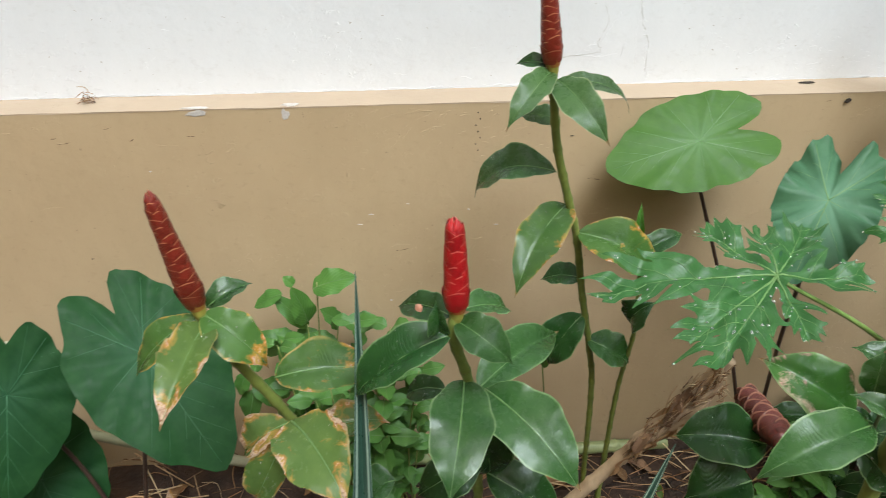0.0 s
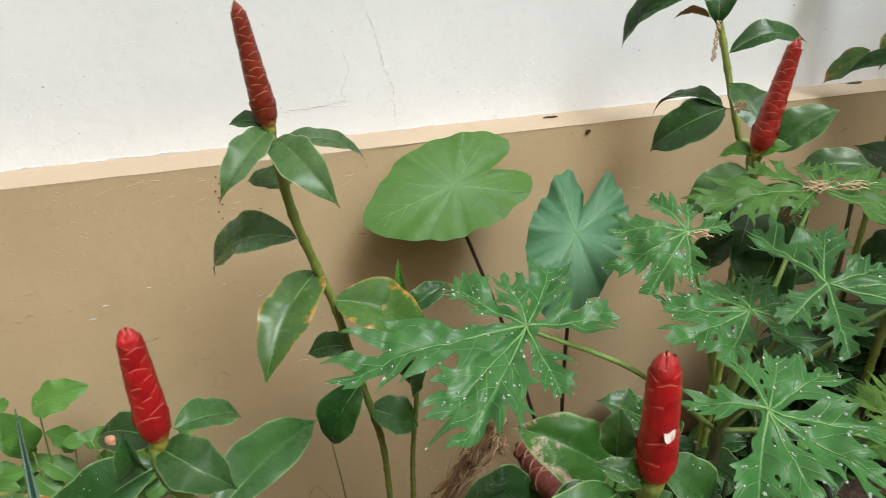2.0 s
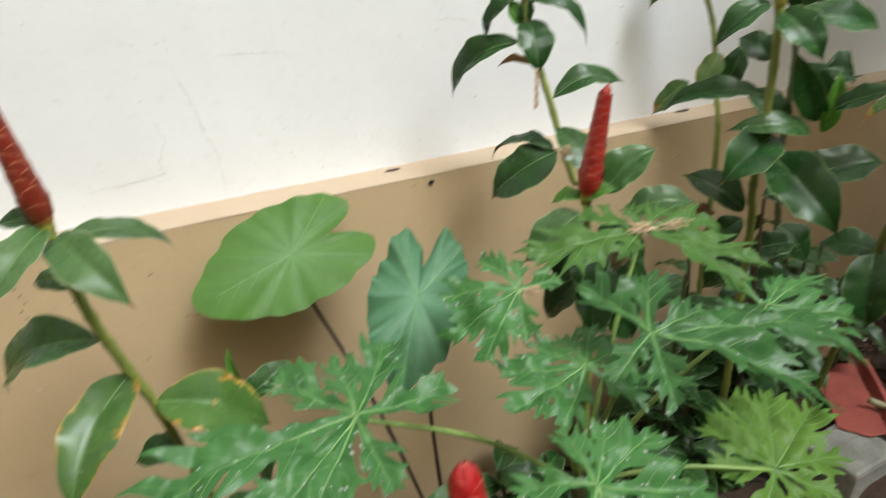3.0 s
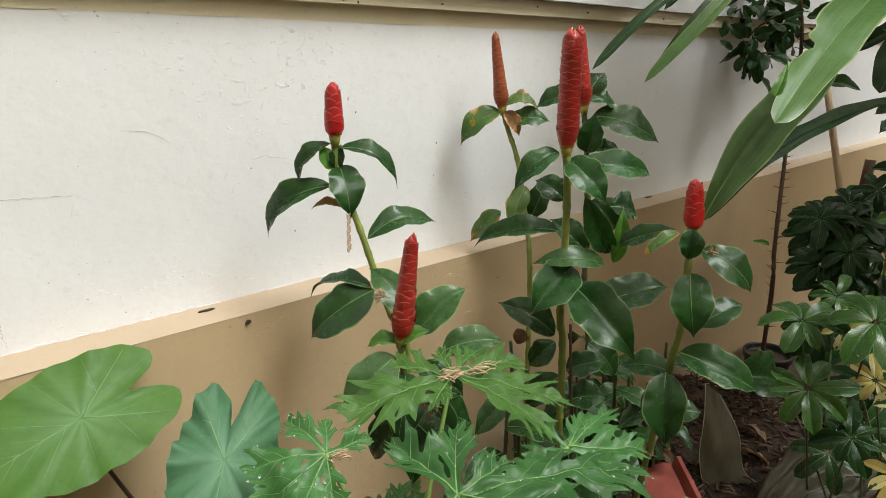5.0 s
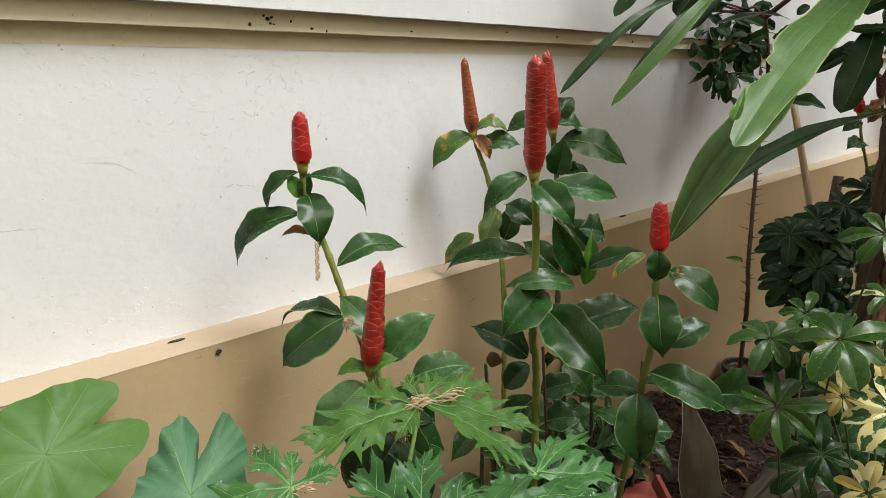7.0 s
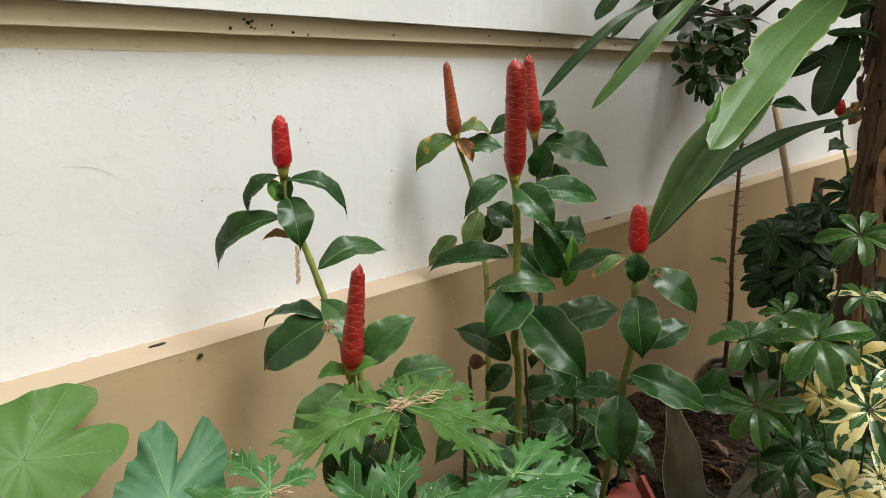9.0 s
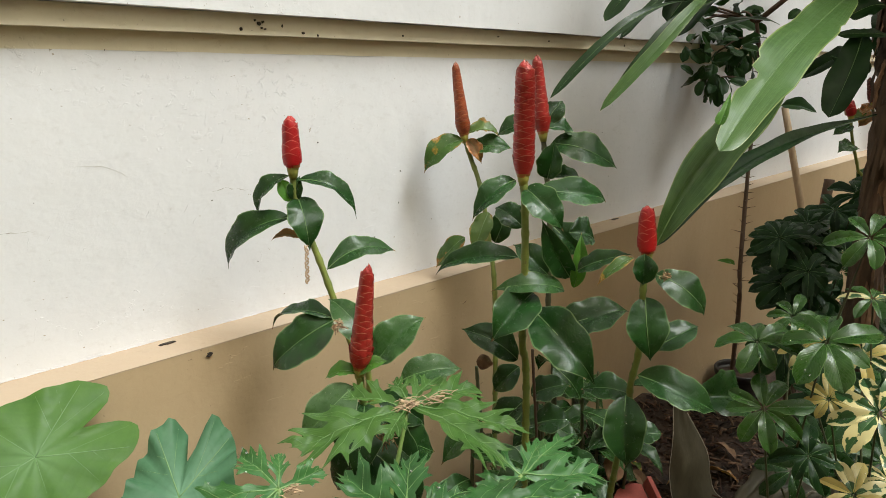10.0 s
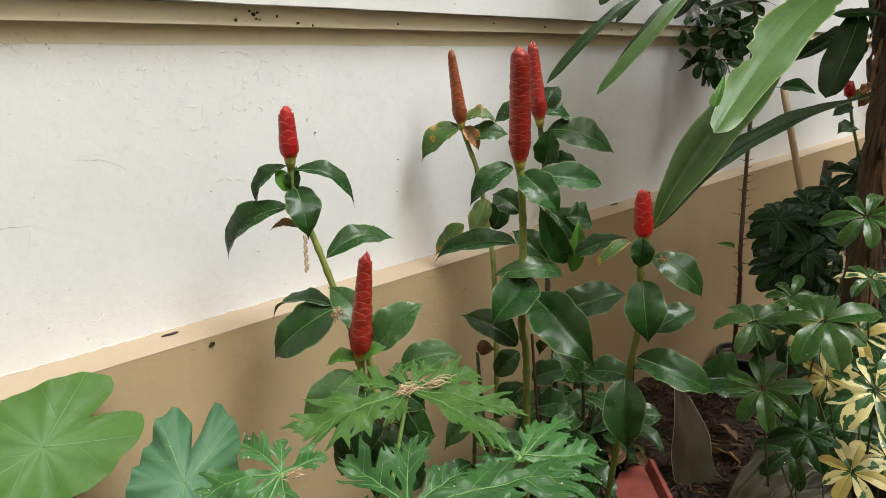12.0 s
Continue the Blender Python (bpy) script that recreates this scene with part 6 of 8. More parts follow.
papaya_leaf(p, (0.963, 0.701, 1.152), (-0.1, -0.24, 0.97), (-0.02, 0.97, 0.24), [(-154, 0.122), (-109, 0.101), (-1, 0.159), (39, 0.14), (90, 0.114), (113, 0.305), (138, 0.238)], "papaya", drops=3, droop=0.12)
tube("stalk", [(0.963, 0.829, 0.766), (0.963, 0.765, 0.989), (0.963, 0.701, 1.15)], 0.0055, 0.0035, "papaya_vein", p)
papaya_leaf(p, (0.867, 0.89, 1.167), (-0.17, -0.47, 0.86), (-0.09, 0.88, 0.47), [(-155, 0.088), (-123, 0.131), (-100, 0.14), (-63, 0.126), (-7, 0.096), (37, 0.066), (101, 0.078)], "papaya", drops=6, droop=0.2, crumple=0.12)
tube("stalk", [(0.963, 0.829, 0.766), (0.915, 0.859, 0.997), (0.867, 0.891, 1.165)], 0.0055, 0.0035, "papaya_vein", p)
papaya_leaf(p, (0.908, 0.771, 1.073), (-0.06, -0.16, 0.98), (-0.02, 0.98, 0.16), [(-128, 0.125), (-96, 0.150), (-66, 0.136), (-25, 0.10), (12, 0.094), (44, 0.107), (84, 0.097), (120, 0.109), (164, 0.105)], "papaya", drops=6, droop=0.1, crumple=0.12)
tube("stalk", [(0.963, 0.829, 0.766), (0.935, 0.8, 0.94), (0.908, 0.772, 1.051)], 0.0055, 0.0035, "papaya_vein", p)
papaya_leaf(p, (1.144, 0.907, 1.198), (-0.1, -0.2, 0.98), (-0.02, 0.98, 0.19), [(-112, 0.10), (-80, 0.222), (-32, 0.125), (20, 0.085), (70, 0.10), (108, 0.142), (139, 0.216), (166, 0.217)], "papaya_yellow", label="ageing yellow-green papaya leaf", droop=0.12, crumple=0.1)
tube("stalk", [(0.963, 0.829, 0.766), (1.053, 0.868, 1.012), (1.144, 0.908, 1.196)], 0.0055, 0.0035, "papaya_vein", p)
papaya_leaf(p, (1.213, 0.698, 1.122), (-0.1, -0.2, 0.98), (-0.02, 0.98, 0.19), [(-80, 0.1), (-8, 0.075), (69, 0.096), (84, 0.139), (125, 0.149), (152, 0.109)], "papaya", droop=0.12)
tube("stalk", [(0.963, 0.829, 0.766), (1.088, 0.763, 0.974), (1.214, 0.698, 1.121)], 0.0055, 0.0035, "papaya_vein", p)
papaya_leaf(p, (1.289, 0.668, 0.767), (-0.12, -0.30, 0.95), (-0.03, 0.96, 0.28), [(-170, 0.115), (-120, 0.12), (-60, 0.12), (-14, 0.15), (18, 0.17), (45, 0.19), (72, 0.20), (106, 0.15), (146, 0.12)], "papaya_pale", label="yellowing lower papaya leaf", droop=0.08)
tube("stalk", [(0.963, 0.829, 0.766), (1.12, 0.75, 0.79), (1.289, 0.669, 0.765)], 0.0055, 0.0035, "papaya_vein", p)
tuft((1.140, 0.900, 1.203), 0.028, 40, 5, "dry pale shreds caught on a papaya leaf", (0.9, -0.4, -0.05), material="wood")
tuft((1.192, 0.880, 1.206), 0.030, 24, 7, "dry pale shreds caught on a papaya leaf", (0.9, -0.4, -0.05), material="wood")
tuft((0.880, 0.870, 1.170), 0.016, 30, 8, "dry pale shreds caught on a papaya leaf", (0.7, -0.6, -0.05), material="wood")
tuft((1.093, 0.903, 1.160), 0.024, 50, 6, "dry brown shreds hanging under a papaya leaf")


# ---- right-hand shrubs ----
p = thing("corn_plant", (2.903, 0.625, -0.02), "corn plant with a shaggy trunk and long strap leaves", "plant")
tube("trunk", [(2.903, 0.625, -0.02), (2.923, 0.625, 1.475), (2.987, 0.653, 1.721), (3.025, 0.681, 1.897), (3.045, 0.681, 2.147)], 0.055, 0.042, "trunk", p, jitter=0.35, steps=12, sides=14)
blade(p, (2.522, 0.688, 1.973), (1.769, 0.662, 1.622), 0.118, (-0.58, -0.38, 0.72), "strap", arch=0.0, fold=0.16, shape="strap", rows=44, wave=0.12, via=(2.095, 0.676, 1.807), tears=[(0.56, 1, 0.20, 0.03), (0.63, 1, 0.55, 0.035), (0.67, 1, 0.35, 0.05), (0.84, 1, 0.25, 0.2), (0.24, -1, 0.10, 0.03)])
blade(p, (1.777, 0.788, 1.399), (2.261, 0.730, 1.763), 0.100, (-0.62, -0.45, 0.62), "strap", arch=0.0, fold=0.26, shape="oar", rows=34, wave=0.10, via=(1.916, 0.758, 1.565))
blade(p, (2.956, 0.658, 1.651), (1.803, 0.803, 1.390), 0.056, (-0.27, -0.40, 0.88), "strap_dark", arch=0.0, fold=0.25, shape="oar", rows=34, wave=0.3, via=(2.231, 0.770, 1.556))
blade(p, (1.767, 0.668, 1.673), (1.826, 0.677, 1.736), 0.022, (-0.9, -0.38, 0.23), "costus_pale", arch=0.05, fold=0.3, shape="spear", rows=16, wave=0.1)
blade(p, (2.43, 1.003, 2.015), (1.986, 1.089, 1.679), 0.040, (-0.59, -0.45, 0.67), "strap", arch=0.14, fold=0.12, shape="oar", rows=24, wave=0.14)
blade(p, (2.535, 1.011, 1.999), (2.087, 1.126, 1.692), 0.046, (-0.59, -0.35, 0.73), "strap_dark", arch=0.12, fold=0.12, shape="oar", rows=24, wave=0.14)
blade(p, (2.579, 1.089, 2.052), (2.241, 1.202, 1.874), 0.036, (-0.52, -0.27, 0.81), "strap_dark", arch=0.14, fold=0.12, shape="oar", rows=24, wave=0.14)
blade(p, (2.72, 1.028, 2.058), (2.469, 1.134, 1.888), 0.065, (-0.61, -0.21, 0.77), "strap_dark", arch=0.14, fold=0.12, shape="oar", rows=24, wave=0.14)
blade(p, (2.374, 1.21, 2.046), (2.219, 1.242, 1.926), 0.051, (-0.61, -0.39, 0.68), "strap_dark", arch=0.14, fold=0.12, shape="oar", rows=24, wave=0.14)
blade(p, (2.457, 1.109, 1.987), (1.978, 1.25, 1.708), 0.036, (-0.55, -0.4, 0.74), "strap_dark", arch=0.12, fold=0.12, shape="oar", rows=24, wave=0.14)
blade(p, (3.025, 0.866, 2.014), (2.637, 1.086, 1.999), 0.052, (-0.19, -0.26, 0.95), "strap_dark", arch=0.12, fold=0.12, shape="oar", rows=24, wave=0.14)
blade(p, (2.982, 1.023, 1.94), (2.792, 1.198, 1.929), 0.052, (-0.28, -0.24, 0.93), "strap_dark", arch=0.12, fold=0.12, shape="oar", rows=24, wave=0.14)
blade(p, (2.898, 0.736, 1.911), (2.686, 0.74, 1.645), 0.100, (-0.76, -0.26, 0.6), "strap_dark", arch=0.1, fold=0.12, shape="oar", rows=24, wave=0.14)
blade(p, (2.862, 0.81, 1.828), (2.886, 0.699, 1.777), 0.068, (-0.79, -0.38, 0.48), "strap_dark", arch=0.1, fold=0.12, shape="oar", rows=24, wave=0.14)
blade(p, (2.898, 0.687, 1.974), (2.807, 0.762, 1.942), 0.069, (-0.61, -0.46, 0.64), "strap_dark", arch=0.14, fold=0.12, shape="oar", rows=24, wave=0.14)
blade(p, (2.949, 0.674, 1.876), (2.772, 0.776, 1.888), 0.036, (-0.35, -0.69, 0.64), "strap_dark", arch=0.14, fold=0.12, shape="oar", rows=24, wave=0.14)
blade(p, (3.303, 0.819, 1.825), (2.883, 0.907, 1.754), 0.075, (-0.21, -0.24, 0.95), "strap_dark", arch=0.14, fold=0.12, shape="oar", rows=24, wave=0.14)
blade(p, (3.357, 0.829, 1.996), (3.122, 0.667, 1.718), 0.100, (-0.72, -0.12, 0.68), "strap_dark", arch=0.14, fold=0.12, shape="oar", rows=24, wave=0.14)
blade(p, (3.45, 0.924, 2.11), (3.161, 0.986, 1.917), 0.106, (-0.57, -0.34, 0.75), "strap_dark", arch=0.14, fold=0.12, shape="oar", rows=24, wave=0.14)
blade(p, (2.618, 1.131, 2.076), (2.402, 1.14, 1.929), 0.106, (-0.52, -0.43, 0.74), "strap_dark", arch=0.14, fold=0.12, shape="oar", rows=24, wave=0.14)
rnd = random.Random(404)
for k in range(46):
    z = rnd.uniform(0.9, 2.0)
    q = Vector((2.905, 0.625, z)) + Vector((0.12, 0.05, 0)) * max(0.0, (z - 1.475) / 0.43)
    w = rnd.uniform(2.2, 5.2)
    o = Vector((math.cos(w), math.sin(w), 0))
    l = rnd.uniform(0.05, 0.13)
    blade(p, q + o * 0.050 + Vector((0, 0, l)), q + o * rnd.uniform(0.056, 0.082) - Vector((0, 0, l)), rnd.uniform(0.012, 0.034), o, rnd.choice(("trunk", "trunk", "bark", "husk")), arch=0.02, fold=-0.25, shape="strap", name="bark_strip", rib=None, wave=0.5, rows=8)
# upper leaves and their stem are out of view, added as a sunshade
corn_shade_crown(p, (2.995, 0.651, 2.317), 64)
tube("crown_stem", [(3.045, 0.681, 2.137), (2.995, 0.651, 2.317)], 0.035, 0.02, "trunk", p)

p = citrus_tree([(3.427, 1.214, -0.02), (3.427, 1.214, 0.683), (3.471, 1.247, 0.887), (3.539, 1.284, 1.168), (3.61, 1.318, 1.448), (3.7, 1.352, 1.78), (3.679, 1.382, 2.006)], [(3.534, 1.475, 1.881), (3.482, 1.57, 2.008), (3.435, 1.452, 1.756), (3.724, 1.438, 1.884), (3.409, 1.662, 2.071), (3.327, 1.818, 2.09), (3.369, 1.748, 2.008), (3.205, 1.843, 2.035), (3.714, 1.504, 2.04)])
# leaf mass out of view, placed to shade the right-hand plants and wall
citrus_shade_crown(p, (4.42, 0.2, 2.8), (1.95, 0.85, 0.35), 4300)
blade(p, (3.585, 1.197, 1.638), (3.638, 1.065, 1.610), 0.075, (-0.60, -0.45, 0.66), "citrus", arch=0.12, shape="ovate", rows=10, rib="stem_dark")
tube("leaf_stalk", [(3.645, 1.331, 1.58), (3.63, 1.297, 1.639), (3.585, 1.197, 1.638)], 0.003, 0.002, "bark", p, sides=6)
blade(p, (3.430, 1.258, 0.927), (3.318, 1.294, 0.958), 0.026, (-0.5, -0.6, 0.6), "costus_pale", arch=0.1, shape="ovate", rows=10)
# limb that carries the added leaf mass, out of view as well
tube("limb", [(3.679, 1.382, 2.006), (3.85, 0.80, 2.503), (4.42, 0.2, 2.8)], 0.012, 0.006, "bark", p)
stick("garden_stake", (3.712, 0.754, -0.02), (3.703, 1.223, 1.628), 0.016, "wood", "pale cut wooden stake leaning in the bed")
stick("cut_branch", (3.7, 1.036, -0.02), (3.794, 1.02, 1.305), 0.024, "bark", "thick sawn-off brown branch stump in the bed")

p = thing("umbrella_plant", (2.077, 0.544, -0.02), "green umbrella plant with glossy leaflets beaded by rain", "plant", "umbrella plants")
whorl(p, (1.946, 0.572, 1.017), (-0.66, -0.22, 0.72), 0.102, 8, ['umbrella'], 207, stalk=(2.024, 0.555, 0.717))
whorl(p, (2.022, 0.632, 1.145), (-0.36, -0.12, 0.92), 0.098, 7, ['umbrella'], 208, wide=0.46, stalk=(2.055, 0.579, 0.845))
whorl(p, (2.025, 0.487, 1.187), (-0.46, -0.15, 0.87), 0.116, 7, ['umbrella'], 209, wide=0.48, stalk=(2.056, 0.521, 0.887))
whorl(p, (2.082, 0.448, 1.426), (-0.66, -0.19, 0.73), 0.089, 7, ['umbrella'], 210, stalk=(2.079, 0.505, 1.126))
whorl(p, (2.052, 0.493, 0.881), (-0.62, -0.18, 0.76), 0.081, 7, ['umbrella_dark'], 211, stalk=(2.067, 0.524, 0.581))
whorl(p, (2.293, 0.641, 1.135), (-0.6, -0.19, 0.78), 0.083, 7, ['umbrella'], 212, stalk=(2.163, 0.583, 0.835))

p = thing("umbrella_plant", (2.125, 0.365, -0.02), "variegated umbrella plant with cream and yellow leaflets", "plant", "umbrella plants")
whorl(p, (2.006, 0.362, 1.065), (-0.68, -0.18, 0.72), 0.114, 8, ['umbrella_cream'], 212, stalk=(2.078, 0.364, 0.765))
whorl(p, (2.06, 0.471, 1.037), (-0.67, -0.19, 0.71), 0.069, 7, ['umbrella_gold'], 213, stalk=(2.099, 0.407, 0.737))
whorl(p, (2.199, 0.447, 1.257), (-0.22, -0.06, 0.97), 0.072, 7, ['umbrella_cream', 'umbrella', 'umbrella'], 214, stalk=(2.155, 0.398, 0.957))
whorl(p, (1.956, 0.371, 0.883), (-0.62, -0.17, 0.77), 0.080, 8, ['umbrella_cream', 'umbrella_gold'], 215, stalk=(2.058, 0.368, 0.583))
whorl(p, (2.139, 0.566, 1.113), (-0.6, -0.19, 0.78), 0.063, 7, ['umbrella_cream', 'umbrella_gold'], 216, stalk=(2.131, 0.445, 0.813))
whorl(p, (2.192, 0.444, 1.112), (-0.64, -0.18, 0.75), 0.074, 7, ['umbrella_gold', 'umbrella_cream'], 217, stalk=(2.152, 0.397, 0.812))
whorl(p, (2.073, 0.331, 0.881), (-0.62, -0.16, 0.76), 0.069, 7, ['umbrella_cream'], 218, stalk=(2.105, 0.351, 0.581))

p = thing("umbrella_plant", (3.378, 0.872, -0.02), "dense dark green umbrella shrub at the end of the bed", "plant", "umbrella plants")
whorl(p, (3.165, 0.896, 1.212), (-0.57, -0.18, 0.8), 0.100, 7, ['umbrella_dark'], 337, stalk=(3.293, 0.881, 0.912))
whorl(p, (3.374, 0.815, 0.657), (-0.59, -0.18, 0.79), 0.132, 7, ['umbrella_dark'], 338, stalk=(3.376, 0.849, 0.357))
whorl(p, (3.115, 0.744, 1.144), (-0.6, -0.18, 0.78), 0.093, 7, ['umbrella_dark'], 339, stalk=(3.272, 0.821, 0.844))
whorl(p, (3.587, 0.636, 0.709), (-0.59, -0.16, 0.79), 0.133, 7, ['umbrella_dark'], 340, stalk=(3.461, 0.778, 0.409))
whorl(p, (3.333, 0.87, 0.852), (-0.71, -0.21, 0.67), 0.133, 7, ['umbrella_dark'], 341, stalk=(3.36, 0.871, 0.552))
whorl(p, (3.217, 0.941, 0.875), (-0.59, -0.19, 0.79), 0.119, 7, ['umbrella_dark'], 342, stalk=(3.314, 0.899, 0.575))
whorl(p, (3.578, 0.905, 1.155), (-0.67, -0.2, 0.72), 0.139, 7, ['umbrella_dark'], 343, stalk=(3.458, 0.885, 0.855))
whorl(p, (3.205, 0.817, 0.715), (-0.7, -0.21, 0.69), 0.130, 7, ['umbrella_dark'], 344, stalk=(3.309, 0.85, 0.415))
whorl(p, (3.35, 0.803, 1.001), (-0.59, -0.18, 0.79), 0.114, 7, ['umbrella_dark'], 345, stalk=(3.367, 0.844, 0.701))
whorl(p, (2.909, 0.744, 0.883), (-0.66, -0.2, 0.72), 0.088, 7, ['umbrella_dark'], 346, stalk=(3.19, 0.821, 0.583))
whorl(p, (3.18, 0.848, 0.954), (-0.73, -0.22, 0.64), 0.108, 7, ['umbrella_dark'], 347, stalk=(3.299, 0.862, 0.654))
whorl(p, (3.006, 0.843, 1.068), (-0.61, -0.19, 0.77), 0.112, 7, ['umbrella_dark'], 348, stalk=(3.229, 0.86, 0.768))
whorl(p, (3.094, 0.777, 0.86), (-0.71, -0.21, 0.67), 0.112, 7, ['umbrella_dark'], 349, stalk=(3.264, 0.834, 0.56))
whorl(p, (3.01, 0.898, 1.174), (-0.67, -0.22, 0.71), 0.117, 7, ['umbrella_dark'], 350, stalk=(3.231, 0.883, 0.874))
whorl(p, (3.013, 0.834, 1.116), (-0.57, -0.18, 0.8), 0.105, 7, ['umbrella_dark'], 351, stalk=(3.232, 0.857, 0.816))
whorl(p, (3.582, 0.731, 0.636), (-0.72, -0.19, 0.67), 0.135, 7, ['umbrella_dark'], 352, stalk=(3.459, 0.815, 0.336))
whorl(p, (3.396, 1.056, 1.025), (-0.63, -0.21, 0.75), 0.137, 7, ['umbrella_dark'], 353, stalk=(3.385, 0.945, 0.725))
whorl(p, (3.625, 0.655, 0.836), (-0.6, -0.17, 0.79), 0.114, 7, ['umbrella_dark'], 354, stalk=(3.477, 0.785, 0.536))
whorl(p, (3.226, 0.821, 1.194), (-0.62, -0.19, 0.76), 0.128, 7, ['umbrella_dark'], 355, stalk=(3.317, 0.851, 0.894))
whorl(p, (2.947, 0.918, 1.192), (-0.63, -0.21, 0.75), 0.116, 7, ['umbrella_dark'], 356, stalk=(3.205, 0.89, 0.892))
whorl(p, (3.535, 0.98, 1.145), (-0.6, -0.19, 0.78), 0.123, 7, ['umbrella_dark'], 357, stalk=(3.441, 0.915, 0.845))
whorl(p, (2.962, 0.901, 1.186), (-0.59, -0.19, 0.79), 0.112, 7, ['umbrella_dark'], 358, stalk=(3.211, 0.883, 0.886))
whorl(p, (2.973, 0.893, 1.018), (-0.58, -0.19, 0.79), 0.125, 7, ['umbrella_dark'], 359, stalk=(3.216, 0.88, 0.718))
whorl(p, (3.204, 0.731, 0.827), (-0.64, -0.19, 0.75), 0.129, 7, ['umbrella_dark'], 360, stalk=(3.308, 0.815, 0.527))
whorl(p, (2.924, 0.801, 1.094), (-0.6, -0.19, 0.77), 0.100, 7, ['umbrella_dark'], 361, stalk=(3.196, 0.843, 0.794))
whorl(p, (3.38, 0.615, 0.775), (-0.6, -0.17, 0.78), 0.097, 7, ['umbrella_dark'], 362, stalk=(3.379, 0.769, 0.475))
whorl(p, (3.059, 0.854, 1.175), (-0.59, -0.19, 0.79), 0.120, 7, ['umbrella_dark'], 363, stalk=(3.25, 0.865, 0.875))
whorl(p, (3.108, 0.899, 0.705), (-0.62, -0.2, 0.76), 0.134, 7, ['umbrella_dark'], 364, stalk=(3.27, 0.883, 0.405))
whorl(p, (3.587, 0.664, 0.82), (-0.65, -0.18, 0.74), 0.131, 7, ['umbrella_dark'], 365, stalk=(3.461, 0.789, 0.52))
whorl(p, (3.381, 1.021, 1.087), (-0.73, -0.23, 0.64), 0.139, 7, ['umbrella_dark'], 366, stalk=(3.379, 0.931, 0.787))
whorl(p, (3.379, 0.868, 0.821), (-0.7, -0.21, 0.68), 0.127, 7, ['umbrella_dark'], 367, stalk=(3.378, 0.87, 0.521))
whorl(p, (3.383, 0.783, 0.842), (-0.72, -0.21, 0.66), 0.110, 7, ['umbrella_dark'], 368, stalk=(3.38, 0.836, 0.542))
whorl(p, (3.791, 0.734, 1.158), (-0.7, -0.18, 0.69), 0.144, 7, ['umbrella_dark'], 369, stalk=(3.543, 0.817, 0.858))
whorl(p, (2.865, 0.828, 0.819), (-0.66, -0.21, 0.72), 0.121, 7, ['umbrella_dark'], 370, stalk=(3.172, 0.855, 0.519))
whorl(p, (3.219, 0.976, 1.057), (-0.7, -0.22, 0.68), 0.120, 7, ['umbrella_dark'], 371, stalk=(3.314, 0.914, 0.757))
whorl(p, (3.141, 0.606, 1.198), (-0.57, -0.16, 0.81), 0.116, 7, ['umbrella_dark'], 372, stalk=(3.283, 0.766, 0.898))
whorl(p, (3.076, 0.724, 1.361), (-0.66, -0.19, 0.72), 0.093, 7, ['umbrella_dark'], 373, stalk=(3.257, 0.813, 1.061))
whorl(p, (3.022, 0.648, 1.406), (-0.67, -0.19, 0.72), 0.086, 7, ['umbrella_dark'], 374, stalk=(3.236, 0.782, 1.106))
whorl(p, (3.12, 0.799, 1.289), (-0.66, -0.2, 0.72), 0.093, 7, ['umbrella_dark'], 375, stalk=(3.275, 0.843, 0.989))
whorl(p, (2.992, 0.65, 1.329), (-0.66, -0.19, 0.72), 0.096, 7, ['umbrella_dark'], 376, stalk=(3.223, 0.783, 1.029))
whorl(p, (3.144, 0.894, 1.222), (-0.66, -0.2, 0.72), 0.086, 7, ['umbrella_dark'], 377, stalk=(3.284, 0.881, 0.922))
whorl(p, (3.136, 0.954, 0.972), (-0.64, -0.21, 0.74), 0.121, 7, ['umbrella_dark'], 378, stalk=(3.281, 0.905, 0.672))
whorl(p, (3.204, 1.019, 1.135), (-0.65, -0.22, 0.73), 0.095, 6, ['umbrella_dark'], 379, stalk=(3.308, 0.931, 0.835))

p = thing("umbrella_plant", (2.30, 0.46, -0.02), "low dark umbrella plant under the variegated leaves", "plant", "umbrella plants")
blade(p, (2.345, 0.764, 0.812), (2.190, 0.847, 0.850), 0.150, (-0.5, -0.35, 0.79), "umbrella_deep", arch=0.12, fold=0.2, shape="ovate", rows=14, label="broad dark leaf in shade")
tube("stalk", [(2.30, 0.46, 0.30), (2.36, 0.66, 0.64), (2.345, 0.764, 0.812)], 0.004, 0.003, "stem_dark", p, sides=6)
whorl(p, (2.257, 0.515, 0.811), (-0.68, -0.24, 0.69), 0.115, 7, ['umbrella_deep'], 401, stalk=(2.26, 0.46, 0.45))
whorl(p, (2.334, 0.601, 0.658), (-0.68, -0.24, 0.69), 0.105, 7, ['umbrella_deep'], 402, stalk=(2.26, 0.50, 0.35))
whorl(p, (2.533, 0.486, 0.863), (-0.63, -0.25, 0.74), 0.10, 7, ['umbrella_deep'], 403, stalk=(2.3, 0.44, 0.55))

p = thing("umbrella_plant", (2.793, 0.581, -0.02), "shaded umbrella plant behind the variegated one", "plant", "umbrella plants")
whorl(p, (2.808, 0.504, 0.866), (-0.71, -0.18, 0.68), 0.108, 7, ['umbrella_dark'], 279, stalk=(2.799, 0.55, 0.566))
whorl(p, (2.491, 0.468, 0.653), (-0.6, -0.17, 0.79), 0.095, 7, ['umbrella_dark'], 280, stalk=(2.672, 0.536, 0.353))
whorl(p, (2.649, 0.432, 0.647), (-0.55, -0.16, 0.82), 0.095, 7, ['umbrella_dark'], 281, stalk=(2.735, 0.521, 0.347))
